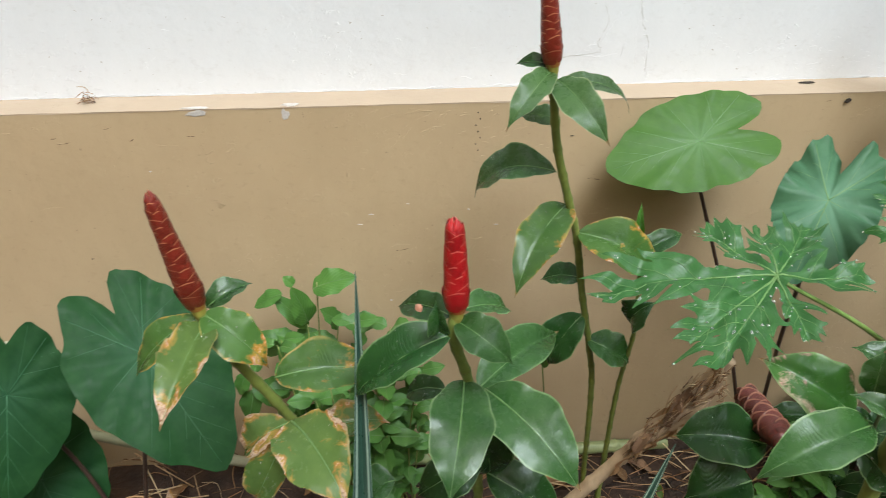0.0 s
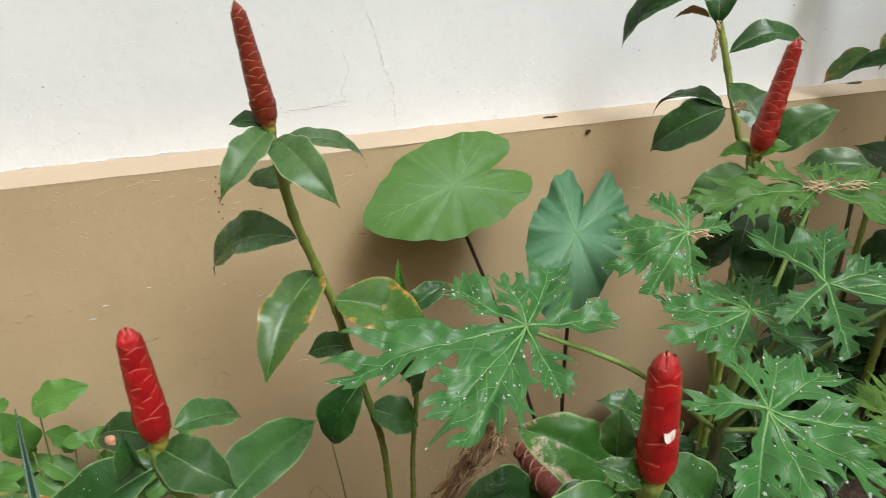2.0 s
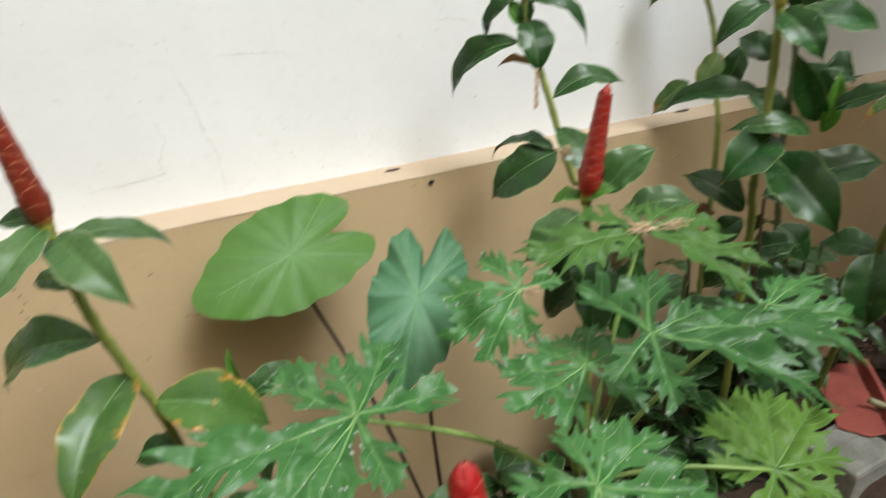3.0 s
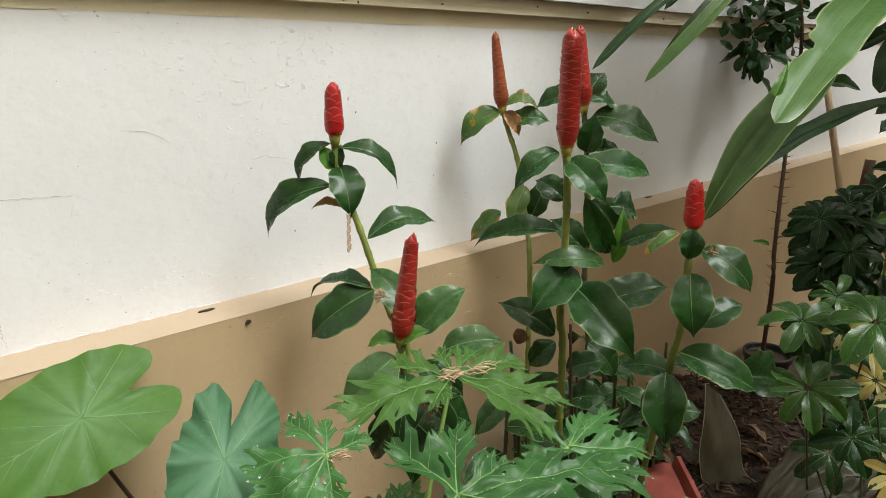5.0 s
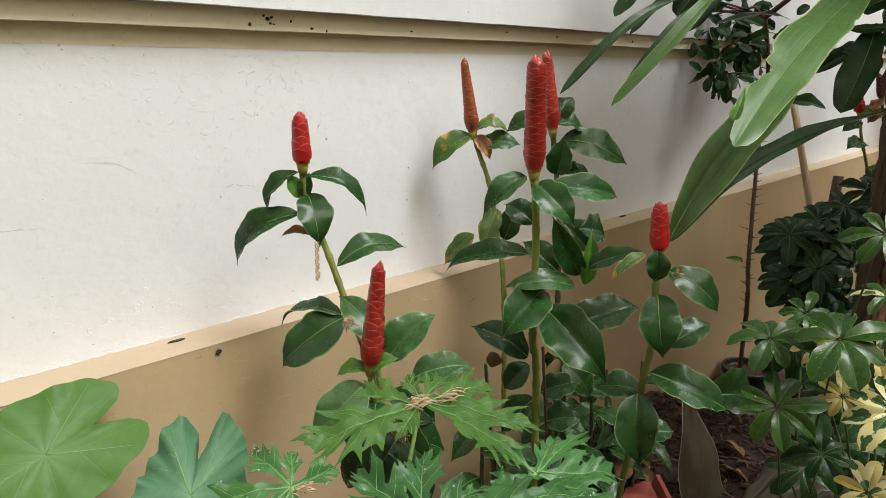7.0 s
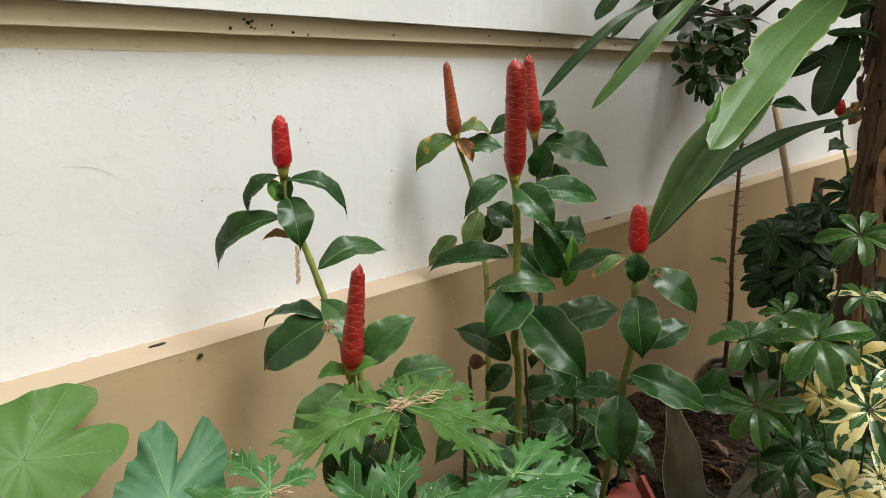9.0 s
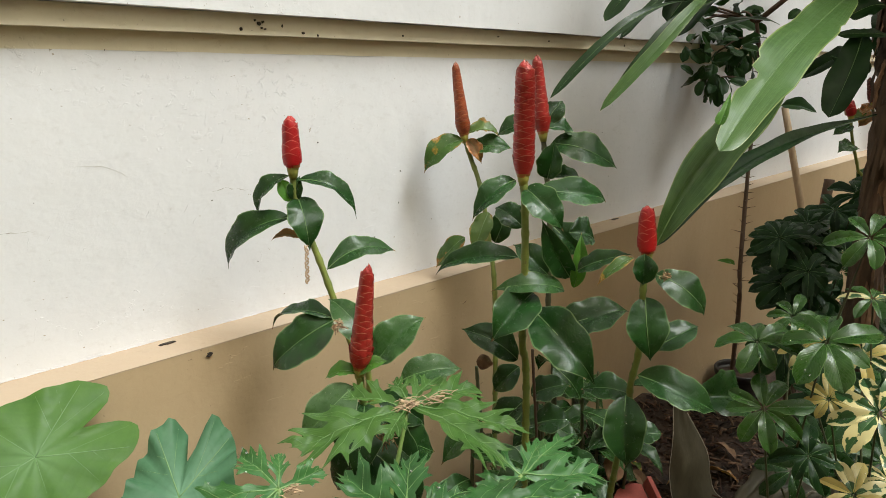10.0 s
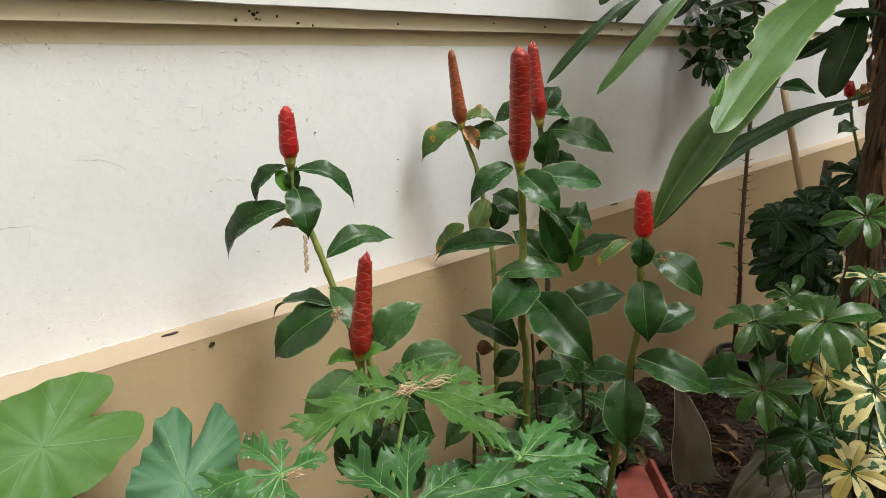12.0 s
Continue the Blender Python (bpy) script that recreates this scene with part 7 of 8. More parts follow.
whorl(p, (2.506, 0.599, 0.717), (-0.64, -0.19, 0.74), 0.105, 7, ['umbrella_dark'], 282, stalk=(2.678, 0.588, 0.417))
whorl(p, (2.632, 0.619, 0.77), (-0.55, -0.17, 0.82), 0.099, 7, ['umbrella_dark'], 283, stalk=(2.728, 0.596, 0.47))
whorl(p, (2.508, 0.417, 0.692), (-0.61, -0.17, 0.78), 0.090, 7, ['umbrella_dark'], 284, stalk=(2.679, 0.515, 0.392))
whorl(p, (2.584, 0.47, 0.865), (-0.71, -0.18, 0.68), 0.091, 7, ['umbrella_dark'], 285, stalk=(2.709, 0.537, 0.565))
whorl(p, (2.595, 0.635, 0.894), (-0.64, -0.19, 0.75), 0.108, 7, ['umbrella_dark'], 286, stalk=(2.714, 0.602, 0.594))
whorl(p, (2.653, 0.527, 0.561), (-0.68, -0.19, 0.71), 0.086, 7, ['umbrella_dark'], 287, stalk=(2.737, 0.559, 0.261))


# ---- weeds, spears, poles and litter ----

p = thing("weed_seedling", (-0.324, 1.332, -0.02), "broad-leaved weed with ribbed bright green leaves", "plant", "weed seedlings")
tube("stem", [(-0.324, 1.332, -0.02), (-0.299, 1.321, 0.355), (-0.294, 1.331, 0.651)], 0.003, 0.0016, "stem", p, sides=6)
tube("stem", [(-0.324, 1.332, -0.02), (-0.281, 1.321, 0.419), (-0.257, 1.33, 0.777)], 0.003, 0.0016, "stem", p, sides=6)
tube("stem", [(-0.324, 1.332, -0.02), (-0.259, 1.32, 0.367), (-0.213, 1.329, 0.675)], 0.003, 0.0016, "stem", p, sides=6)
tube("stem", [(-0.324, 1.332, -0.02), (-0.321, 1.322, 0.324), (-0.337, 1.332, 0.588)], 0.003, 0.0016, "stem", p, sides=6)
blade(p, (-0.269, 1.33, 0.758), (-0.158, 1.328, 0.791), 0.072, (-0.26, -0.49, 0.83), "weed", arch=0.08, fold=0.12, shape="ovate")
blade(p, (-0.292, 1.331, 0.659), (-0.316, 1.311, 0.779), 0.064, (0.67, -0.74, 0.01), "weed", arch=0.08, fold=0.12, shape="ovate")
blade(p, (-0.215, 1.329, 0.649), (-0.254, 1.31, 0.711), 0.055, (0.82, -0.41, 0.39), "weed", arch=0.08, fold=0.12, shape="ovate")
blade(p, (-0.201, 1.329, 0.648), (-0.112, 1.347, 0.631), 0.054, (0.25, -0.42, 0.87), "weed", arch=0.08, fold=0.12, shape="ovate")
blade(p, (-0.299, 1.351, 0.627), (-0.38, 1.363, 0.727), 0.050, (0.58, -0.61, 0.54), "weed", arch=0.08, fold=0.12, shape="ovate")
blade(p, (-0.321, 1.331, 0.606), (-0.37, 1.293, 0.567), 0.062, (-0.11, -0.64, 0.76), "weed", arch=0.08, fold=0.12, shape="ovate")
blade(p, (-0.308, 1.331, 0.588), (-0.25, 1.29, 0.545), 0.052, (0.23, -0.52, 0.82), "weed", arch=0.08, fold=0.12, shape="ovate")
blade(p, (-0.335, 1.332, 0.607), (-0.393, 1.333, 0.626), 0.047, (0.28, -0.44, 0.85), "weed", arch=0.08, fold=0.12, shape="ovate")
blade(p, (-0.281, 1.33, 0.623), (-0.22, 1.299, 0.573), 0.050, (0.33, -0.57, 0.75), "weed", arch=0.08, fold=0.12, shape="ovate")
blade(p, (-0.35, 1.352, 0.733), (-0.426, 1.354, 0.692), 0.045, (-0.41, -0.53, 0.74), "weed", arch=0.08, fold=0.12, shape="ovate")
blade(p, (-0.321, 1.361, 0.751), (-0.345, 1.362, 0.776), 0.030, (0.59, -0.57, 0.57), "weed", arch=0.08, fold=0.12, shape="ovate")

p = thing("weed_seedling", (-0.477, 1.335, -0.02), "low weed with small soft green leaves", "plant", "weed seedlings")
tube("stem", [(-0.477, 1.335, -0.02), (-0.46, 1.325, 0.249), (-0.464, 1.335, 0.437)], 0.003, 0.0016, "stem", p, sides=6)
tube("stem", [(-0.477, 1.335, -0.02), (-0.453, 1.325, 0.197), (-0.449, 1.334, 0.333)], 0.003, 0.0016, "stem", p, sides=6)
tube("stem", [(-0.477, 1.335, -0.02), (-0.469, 1.325, 0.288), (-0.48, 1.335, 0.517)], 0.003, 0.0016, "stem", p, sides=6)
blade(p, (-0.464, 1.335, 0.437), (-0.485, 1.305, 0.36), 0.061, (-0.06, -0.93, 0.37), "weed", arch=0.08, fold=0.12, shape="ovate")
blade(p, (-0.46, 1.335, 0.457), (-0.414, 1.304, 0.403), 0.051, (0.4, -0.6, 0.69), "weed", arch=0.08, fold=0.12, shape="ovate")
blade(p, (-0.469, 1.335, 0.497), (-0.497, 1.316, 0.437), 0.046, (-0.22, -0.89, 0.39), "weed", arch=0.08, fold=0.12, shape="ovate")
blade(p, (-0.429, 1.334, 0.515), (-0.462, 1.335, 0.535), 0.040, (0.45, -0.44, 0.78), "weed", arch=0.08, fold=0.12, shape="ovate")
blade(p, (-0.449, 1.334, 0.333), (-0.503, 1.306, 0.257), 0.060, (-0.33, -0.79, 0.52), "weed", arch=0.08, fold=0.12, shape="ovate")
blade(p, (-0.451, 1.334, 0.322), (-0.408, 1.303, 0.254), 0.057, (0.46, -0.66, 0.59), "weed", arch=0.08, fold=0.12, shape="ovate")
blade(p, (-0.437, 1.334, 0.416), (-0.382, 1.333, 0.475), 0.050, (-0.6, -0.6, 0.54), "weed", arch=0.08, fold=0.12, shape="ovate")

p = thing("weed_seedling", (-0.101, 1.326, -0.02), "spreading weed with many small green leaves", "plant", "weed seedlings")
tube("stem", [(-0.101, 1.326, -0.02), (-0.086, 1.316, 0.321), (-0.091, 1.326, 0.582)], 0.003, 0.0016, "stem", p, sides=6)
tube("stem", [(-0.101, 1.326, -0.02), (-0.067, 1.316, 0.253), (-0.053, 1.325, 0.447)], 0.003, 0.0016, "stem", p, sides=6)
tube("stem", [(-0.101, 1.326, -0.02), (-0.116, 1.317, 0.214), (-0.15, 1.327, 0.367)], 0.003, 0.0016, "stem", p, sides=6)
tube("stem", [(-0.101, 1.326, -0.02), (-0.049, 1.315, 0.338), (-0.017, 1.324, 0.617)], 0.003, 0.0016, "stem", p, sides=6)
tube("stem", [(-0.101, 1.326, -0.02), (-0.087, 1.316, 0.17), (-0.093, 1.326, 0.28)], 0.003, 0.0016, "stem", p, sides=6)
blade(p, (-0.092, 1.326, 0.564), (-0.152, 1.297, 0.515), 0.056, (-0.29, -0.63, 0.73), "weed", arch=0.08, fold=0.12, shape="ovate")
blade(p, (-0.091, 1.326, 0.582), (-0.044, 1.325, 0.653), 0.047, (-0.62, -0.68, 0.4), "weed", arch=0.08, fold=0.12, shape="ovate")
blade(p, (-0.092, 1.326, 0.554), (-0.027, 1.325, 0.543), 0.054, (0.14, -0.43, 0.89), "weed", arch=0.08, fold=0.12, shape="ovate")
blade(p, (-0.054, 1.325, 0.427), (0.009, 1.324, 0.504), 0.051, (-0.64, -0.58, 0.51), "weed", arch=0.08, fold=0.12, shape="ovate")
blade(p, (-0.054, 1.325, 0.427), (-0.103, 1.296, 0.354), 0.060, (-0.38, -0.75, 0.55), "weed", arch=0.08, fold=0.12, shape="ovate")
blade(p, (-0.15, 1.327, 0.367), (-0.191, 1.328, 0.43), 0.050, (0.67, -0.59, 0.45), "weed", arch=0.08, fold=0.12, shape="ovate")
blade(p, (-0.15, 1.327, 0.367), (-0.106, 1.296, 0.311), 0.056, (0.37, -0.66, 0.65), "weed", arch=0.08, fold=0.12, shape="ovate")
blade(p, (-0.017, 1.324, 0.617), (0.027, 1.323, 0.651), 0.044, (-0.53, -0.53, 0.66), "weed", arch=0.08, fold=0.12, shape="ovate")
blade(p, (-0.017, 1.324, 0.599), (0.032, 1.303, 0.577), 0.043, (0.16, -0.51, 0.85), "weed", arch=0.08, fold=0.12, shape="ovate")
blade(p, (-0.093, 1.326, 0.269), (-0.055, 1.295, 0.222), 0.048, (0.32, -0.65, 0.69), "weed", arch=0.08, fold=0.12, shape="ovate")
blade(p, (-0.124, 1.277, 0.246), (-0.131, 1.257, 0.174), 0.047, (-0.05, -0.96, 0.27), "weed", arch=0.08, fold=0.12, shape="ovate")
blade(p, (-0.178, 1.328, 0.399), (-0.243, 1.31, 0.347), 0.056, (-0.39, -0.59, 0.7), "weed", arch=0.08, fold=0.12, shape="ovate")
blade(p, (-0.013, 1.324, 0.524), (-0.075, 1.326, 0.6), 0.047, (0.61, -0.6, 0.51), "weed", arch=0.08, fold=0.12, shape="ovate")
blade(p, (-0.057, 1.305, 0.523), (-0.015, 1.284, 0.462), 0.051, (0.43, -0.72, 0.55), "weed", arch=0.08, fold=0.12, shape="ovate")
blade(p, (-0.177, 1.328, 0.215), (-0.221, 1.329, 0.261), 0.048, (0.63, -0.48, 0.61), "weed", arch=0.08, fold=0.12, shape="ovate")
blade(p, (-0.297, 1.331, 0.433), (-0.254, 1.31, 0.389), 0.061, (0.41, -0.59, 0.7), "weed", arch=0.08, fold=0.12, shape="ovate")
blade(p, (-0.289, 1.331, 0.371), (-0.337, 1.302, 0.318), 0.059, (-0.3, -0.7, 0.65), "weed", arch=0.08, fold=0.12, shape="ovate")

p = thing("weed_seedling", (0.325, 1.316, -0.02), "small weed by the taro stalks", "plant", "weed seedlings")
tube("stem", [(0.325, 1.316, -0.02), (0.326, 1.307, 0.278), (0.307, 1.317, 0.496)], 0.003, 0.0016, "stem", p, sides=6)
blade(p, (0.312, 1.337, 0.479), (0.35, 1.336, 0.574), 0.039, (-0.67, -0.69, 0.27), "weed", arch=0.08, fold=0.12, shape="ovate")
low_weed((-0.051, 1.269, -0.01), 0.596, 4)
low_weed((-0.264, 1.335, -0.01), 0.609, 6)
low_weed((-0.299, 1.330, -0.01), 0.692, 9)
low_weed((-0.075, 1.261, -0.01), 0.714, 11)
low_weed((-0.194, 1.225, -0.01), 0.543, 14)
low_weed((-0.223, 1.376, -0.01), 0.613, 16)
low_weed((-0.164, 1.191, -0.01), 0.684, 18)
low_weed((1.428, 0.956, -0.01), 0.408, 20)
low_weed((1.295, 0.992, -0.01), 0.216, 21)
low_weed((1.561, 1.345, -0.01), 0.222, 22)
low_weed((1.511, 1.055, -0.01), 0.238, 23)
low_weed((1.029, 1.234, -0.01), 0.418, 24)
low_weed((0.792, 1.157, -0.01), 0.211, 25)
low_weed((1.433, 1.015, -0.01), 0.420, 26)
low_weed((1.682, 1.103, -0.01), 0.450, 27)
low_weed((1.044, 0.888, -0.01), 0.350, 28)
shoot((2.012, 1.118, -0.01), 0.842, 70)
shoot((2.029, 1.196, -0.01), 0.905, 71)
shoot((2.217, 1.189, -0.01), 0.786, 72)
shoot((2.338, 1.157, -0.01), 0.820, 73)
shoot((1.953, 1.169, -0.01), 0.826, 74)
shoot((1.962, 1.117, -0.01), 0.709, 75)
shoot((1.758, 1.262, -0.01), 0.970, 76)
shoot((1.952, 1.201, 0.10), 0.479, 80)
shoot((1.907, 1.193, 0.10), 0.480, 81)
shoot((2.334, 1.340, 0.10), 0.590, 82)
shoot((1.944, 1.287, 0.10), 0.443, 83)
shoot((1.917, 1.201, 0.10), 0.424, 84)
shoot((2.339, 1.346, 0.10), 0.602, 85)
shoot((2.268, 1.219, 0.10), 0.453, 86)
shoot((2.171, 1.326, 0.10), 0.616, 87)
shoot((2.313, 1.197, 0.10), 0.542, 88)
stick("thin_stick", (1.947, 1.193, 0.0), (1.663, 1.036, 1.105), 0.0042, "bark", "thin bare brown stick standing in the bed")
stick("snapped_stick", (2.242, 0.959, 0.345), (2.302, 0.814, 0.325), 0.010, "pole", "short pale snapped stick lying on the red tray")
curl((1.821, 0.937, 1.153), 0.012, 47, "petal", "fallen_petal", "small white petal stuck on a leaf", "flower")
shoot((1.560, 1.205, -0.01), 0.900, 90)
shoot((1.640, 1.160, -0.01), 0.780, 91)
shoot((1.770, 1.130, -0.01), 0.860, 92)
shoot((1.833, 1.135, -0.01), 0.386, 40)
shoot((1.849, 1.146, -0.01), 0.409, 41)
shoot((1.711, 1.186, -0.01), 0.593, 42)
shoot((1.543, 1.340, -0.01), 0.457, 43)
shoot((1.690, 1.333, -0.01), 0.544, 44)
shoot((1.820, 1.277, -0.01), 0.392, 45)
shoot((1.803, 1.247, -0.01), 0.455, 46)
shoot((1.215, 1.293, -0.01), 0.363, 0)
shoot((1.529, 1.160, -0.01), 0.414, 1)
shoot((1.858, 1.243, -0.01), 0.322, 2)
shoot((1.286, 1.101, -0.01), 0.279, 3)
shoot((1.635, 1.119, -0.01), 0.414, 4)
shoot((1.282, 1.165, -0.01), 0.174, 5)
shoot((2.048, 1.307, -0.01), 0.440, 6)
shoot((1.666, 1.110, -0.01), 0.265, 7)
shoot((1.548, 1.132, -0.01), 0.465, 8)
shoot((1.418, 1.143, -0.01), 0.422, 9)
shoot((1.175, 1.360, -0.01), 0.305, 10)
shoot((1.602, 1.196, -0.01), 0.315, 11)
shoot((1.237, 1.110, -0.01), 0.437, 12)
dry_stalk((0.179, 1.453, -0.01), 0.130, 0.37, 0)
dry_stalk((0.099, 1.325, -0.01), 0.340, -0.52, 1)
dry_stalk((0.416, 1.363, -0.01), 0.209, -0.01, 2)
dry_stalk((0.160, 1.429, -0.01), 0.121, -0.48, 3)
dry_stalk((0.061, 1.328, -0.01), 0.198, 0.72, 4)
dry_stalk((0.266, 1.300, -0.01), 0.162, 0.88, 5)
dry_stalk((0.086, 1.392, -0.01), 0.191, 0.29, 6)
dry_stalk((0.243, 1.404, -0.01), 0.219, 0.27, 7)
dry_stalk((0.564, 1.385, -0.01), 0.134, -0.78, 8)
dry_stalk((0.589, 1.368, -0.01), 0.147, 0.80, 9)
dry_stalk((0.380, 1.411, -0.01), 0.311, -0.39, 10)
dry_stalk((0.253, 1.438, -0.01), 0.132, 0.48, 11)
dry_stalk((0.106, 1.404, -0.01), 0.269, 0.81, 12)
dry_stalk((0.531, 1.371, -0.01), 0.147, -0.63, 13)
dry_stalk((0.351, 1.372, -0.01), 0.117, 0.73, 14)
dry_stalk((0.339, 1.406, -0.01), 0.153, -0.46, 15)
dry_stalk((-0.745, 1.070, -0.01), 0.153, -0.20, 30, 0.0045)
dry_stalk((-0.580, 1.242, -0.01), 0.278, -0.84, 31, 0.0045)
dry_stalk((-0.572, 1.008, -0.01), 0.233, 1.23, 32, 0.0045)
dry_stalk((-0.659, 1.218, -0.01), 0.160, -1.27, 33, 0.0045)
dry_stalk((-0.406, 1.070, -0.01), 0.134, -0.17, 34, 0.0045)
dry_stalk((-0.646, 1.094, -0.01), 0.189, -0.21, 35, 0.0045)

p = thing("spear_plant", (-0.184, 0.517, -0.02), "stiff dark spear leaf with pale edges rising from the soil", "plant", "spear plants")
blade(p, (-0.184, 0.517, -0.02), (-0.092, 0.82, 1.126), 0.069, (0.09, -0.96, 0.25), "spear", arch=0.02, fold=0.3, shape="spear", rib=None, wave=0.0, rows=18)

p = thing("spear_plant", (-0.042, 0.322, -0.02), "short broken dark spear leaf with pale edges", "plant", "spear plants")
blade(p, (-0.042, 0.322, -0.02), (0.41, 0.74, 0.825), 0.083, (-0.41, -0.71, 0.57), "spear", arch=0.02, fold=0.3, shape="spear", rib=None, wave=0.0, rows=18)
stick("bamboo_pole", (-0.26, 1.43, 0.040), (0.74, 1.43, 0.075), 0.020, "bamboo", "weathered greenish bamboo pole lying at the wall foot", rings=0.28)
stick("grey_pole", (-0.42, 1.43, 0.015), (-1.17, 1.45, 0.232), 0.016, "pole", "pale grey pole propped against the wall foot")
stick("thin_pole", (-1.262, 1.396, 0.52), (-1.079, 1.462, 0.54), 0.008, "pole", "thin pale cane leaning on the plinth")
fallen = stick("fallen_cane", (0.288, 0.903, 0.473), (0.540, 0.868, 0.890), 0.0125, "wood", "dry pale cane wrapped in shredded brown husk", rings=0.09)
rnd = random.Random(88)
for k in range(34):
    q = rnd.uniform(0.38, 0.86)
    c = Vector((0.288, 0.903, 0.473)).lerp(Vector((0.540, 0.868, 0.890)), q)
    d = (Vector((0.51, -0.07, 0.85)) + Vector([rnd.gauss(0, 0.13) for _ in range(3)])).normalized()
    w = rnd.uniform(0, 6.28)
    o = Vector((math.cos(w) * 0.8, -abs(math.sin(w)), math.cos(w) * -0.5)) * rnd.uniform(0.010, 0.020)
    half = d * rnd.uniform(0.022, 0.065)
    blade(fallen, c + o - half, c + o * rnd.uniform(0.9, 1.6) + half, rnd.uniform(0.006, 0.019), (rnd.gauss(-0.2, 0.6), -0.8, 0.5), rnd.choice(("husk", "wood", "wood", "straw")), arch=rnd.uniform(-0.03, 0.06), fold=0.6, shape="strap", name="husk_strip", rib=None, wave=0.9, rows=10)
for k, (q, size, count) in enumerate(((0.94, 0.034, 44), (0.84, 0.040, 60), (0.72, 0.040, 60), (0.60, 0.036, 50), (0.48, 0.030, 40))):
    c = Vector((0.288, 0.903, 0.473)).lerp(Vector((0.540, 0.868, 0.890)), q)
    tuft((c.x - 0.004, c.y - 0.010, c.z), size, count, 20 + k, "shredded dry brown straw on the cane", (0.51, -0.07, 0.85))
tuft((0.556, 0.91, 0.779), 0.026, 50, 25, "tangle of dry brown straw beside the cane")
curl((0.402, 0.877, 0.659), 0.030, 70, "husk", "dry_husk", "torn brown husk clinging to the dead cane", "dead leaf")
curl((0.426, 0.873, 0.712), 0.036, 71, "husk", "dry_husk", "torn brown husk clinging to the dead cane", "dead leaf")
curl((0.463, 0.868, 0.76), 0.034, 72, "husk", "dry_husk", "torn brown husk clinging to the dead cane", "dead leaf")
curl((0.479, 0.865, 0.801), 0.040, 73, "husk", "dry_husk", "torn brown husk clinging to the dead cane", "dead leaf")
curl((0.512, 0.861, 0.842), 0.032, 74, "husk", "dry_husk", "torn brown husk clinging to the dead cane", "dead leaf")
curl((0.523, 0.859, 0.874), 0.036, 75, "husk", "dry_husk", "torn brown husk clinging to the dead cane", "dead leaf")
strand((1.153, 1.236, 1.431), (1.141, 1.22, 1.356))
tuft((1.154, 1.138, 1.282), 0.02, 40, 32, "dry brown shreds at a ginger node")
tuft((1.737, 0.738, 1.348), 0.016, 24, 33, "dry shreds caught on a ginger leaf")
curl((0.001, 0.788, 1.078), 0.015, 41, "orange_petal", "wilted_flower", "small wilted orange flower on a leaf", "flower")
curl((0.552, 0.498, 1.172), 0.017, 42, "petal", "wilted_flower", "wilted white flower stuck to a red spike", "flower")
curl((2.255, 1.107, 0.462), 0.115, 43, "husk", "dead_leaf", "large crumpled dead brown leaf", "dead leaf")
curl((1.621, 1.157, 1.045), 0.055, 44, "husk", "dead_leaf", "small pinkish brown withered leaf", "dead leaf")
red_tray()
block((2.05, 0.90, 0.30))
sheath()
pot((3.558, 1.002, 0.0), 0.13, 0.22, "clay", "dark brown clay pot standing in shade", 51)
pot((3.584, 0.792, 0.0), 0.17, 0.26, "black_plastic", "black plastic nursery pot with pale print", 52, True)
pot((3.887, 1.350, 0.0), 0.12, 0.22, "black_plastic", "black plastic nursery pot behind the sheath", 53)
pot((3.350, 0.546, 0.0), 0.16, 0.25, "black_plastic", "black plastic nursery pot under variegated leaves", 54)
pot((1.723, 0.921, 0.0), 0.16, 0.22, "black_plastic", "wet black plastic pot under papaya leaves", 55)
dry_sheet((2.376, 0.744, 0.279), (2.631, 0.623, 0.48))


# ---- marks on the wall ----
flake(-0.30, FACE + 0.012, LEDGE + 0.001, 0.046, 0.026, True, 1, "plaster", "paint_chip", "white plaster showing where ledge paint has chipped", "paint chip")
flake(-0.312, FACE - 0.0008, LEDGE - 0.018, 0.020, 0.032, False, 2, "plaster", "paint_chip", "white plaster showing where edge paint has chipped", "paint chip", 0.0006)
flake(-0.52, FACE - 0.0008, LEDGE - 0.010, 0.060, 0.018, False, 13, "plaster", "paint_chip", "white plaster showing where edge paint has chipped", "paint chip", 0.0006)
flake(-0.52, FACE + 0.006, LEDGE + 0.001, 0.075, 0.018, True, 3, "plaster", "paint_chip", "white plaster showing where ledge paint has chipped", "paint chip")
flake(0.975, WALL - 0.035, LEDGE + 0.001, 0.05, 0.016, True, 4, "dirt", "dirt_clod", "small grey dirt clod on the ledge", "dirt")
flake(1.035, FACE - 0.003, LEDGE - 0.02, 0.018, 0.012, False, 5, "dirt", "dirt_clod", "small dark pit in the plinth edge", "dirt")
tuft((-0.80, WALL - 0.05, LEDGE + 0.012), 0.035, 26, 9, "scrap of dry root fibres on the ledge")
for k in range(26):
    rr = random.Random(400 + k)
    x = rr.uniform(0.5, 3.4)
    if k % 3 == 0:
        flake(x, WALL - 0.031, rr.uniform(1.868, 1.9), rr.uniform(0.004, 0.012), rr.uniform(0.004, 0.01), False, k, "dirt", "dirt_speck", "dark dirt speck on the white moulding", "dirt")
    else:
        flake(x, WALL - 0.002, rr.uniform(1.3, 1.85), rr.uniform(0.002, 0.005), rr.uniform(0.002, 0.005), False, k, "dirt", "dirt_speck", "dark dirt speck on the white wall", "dirt")
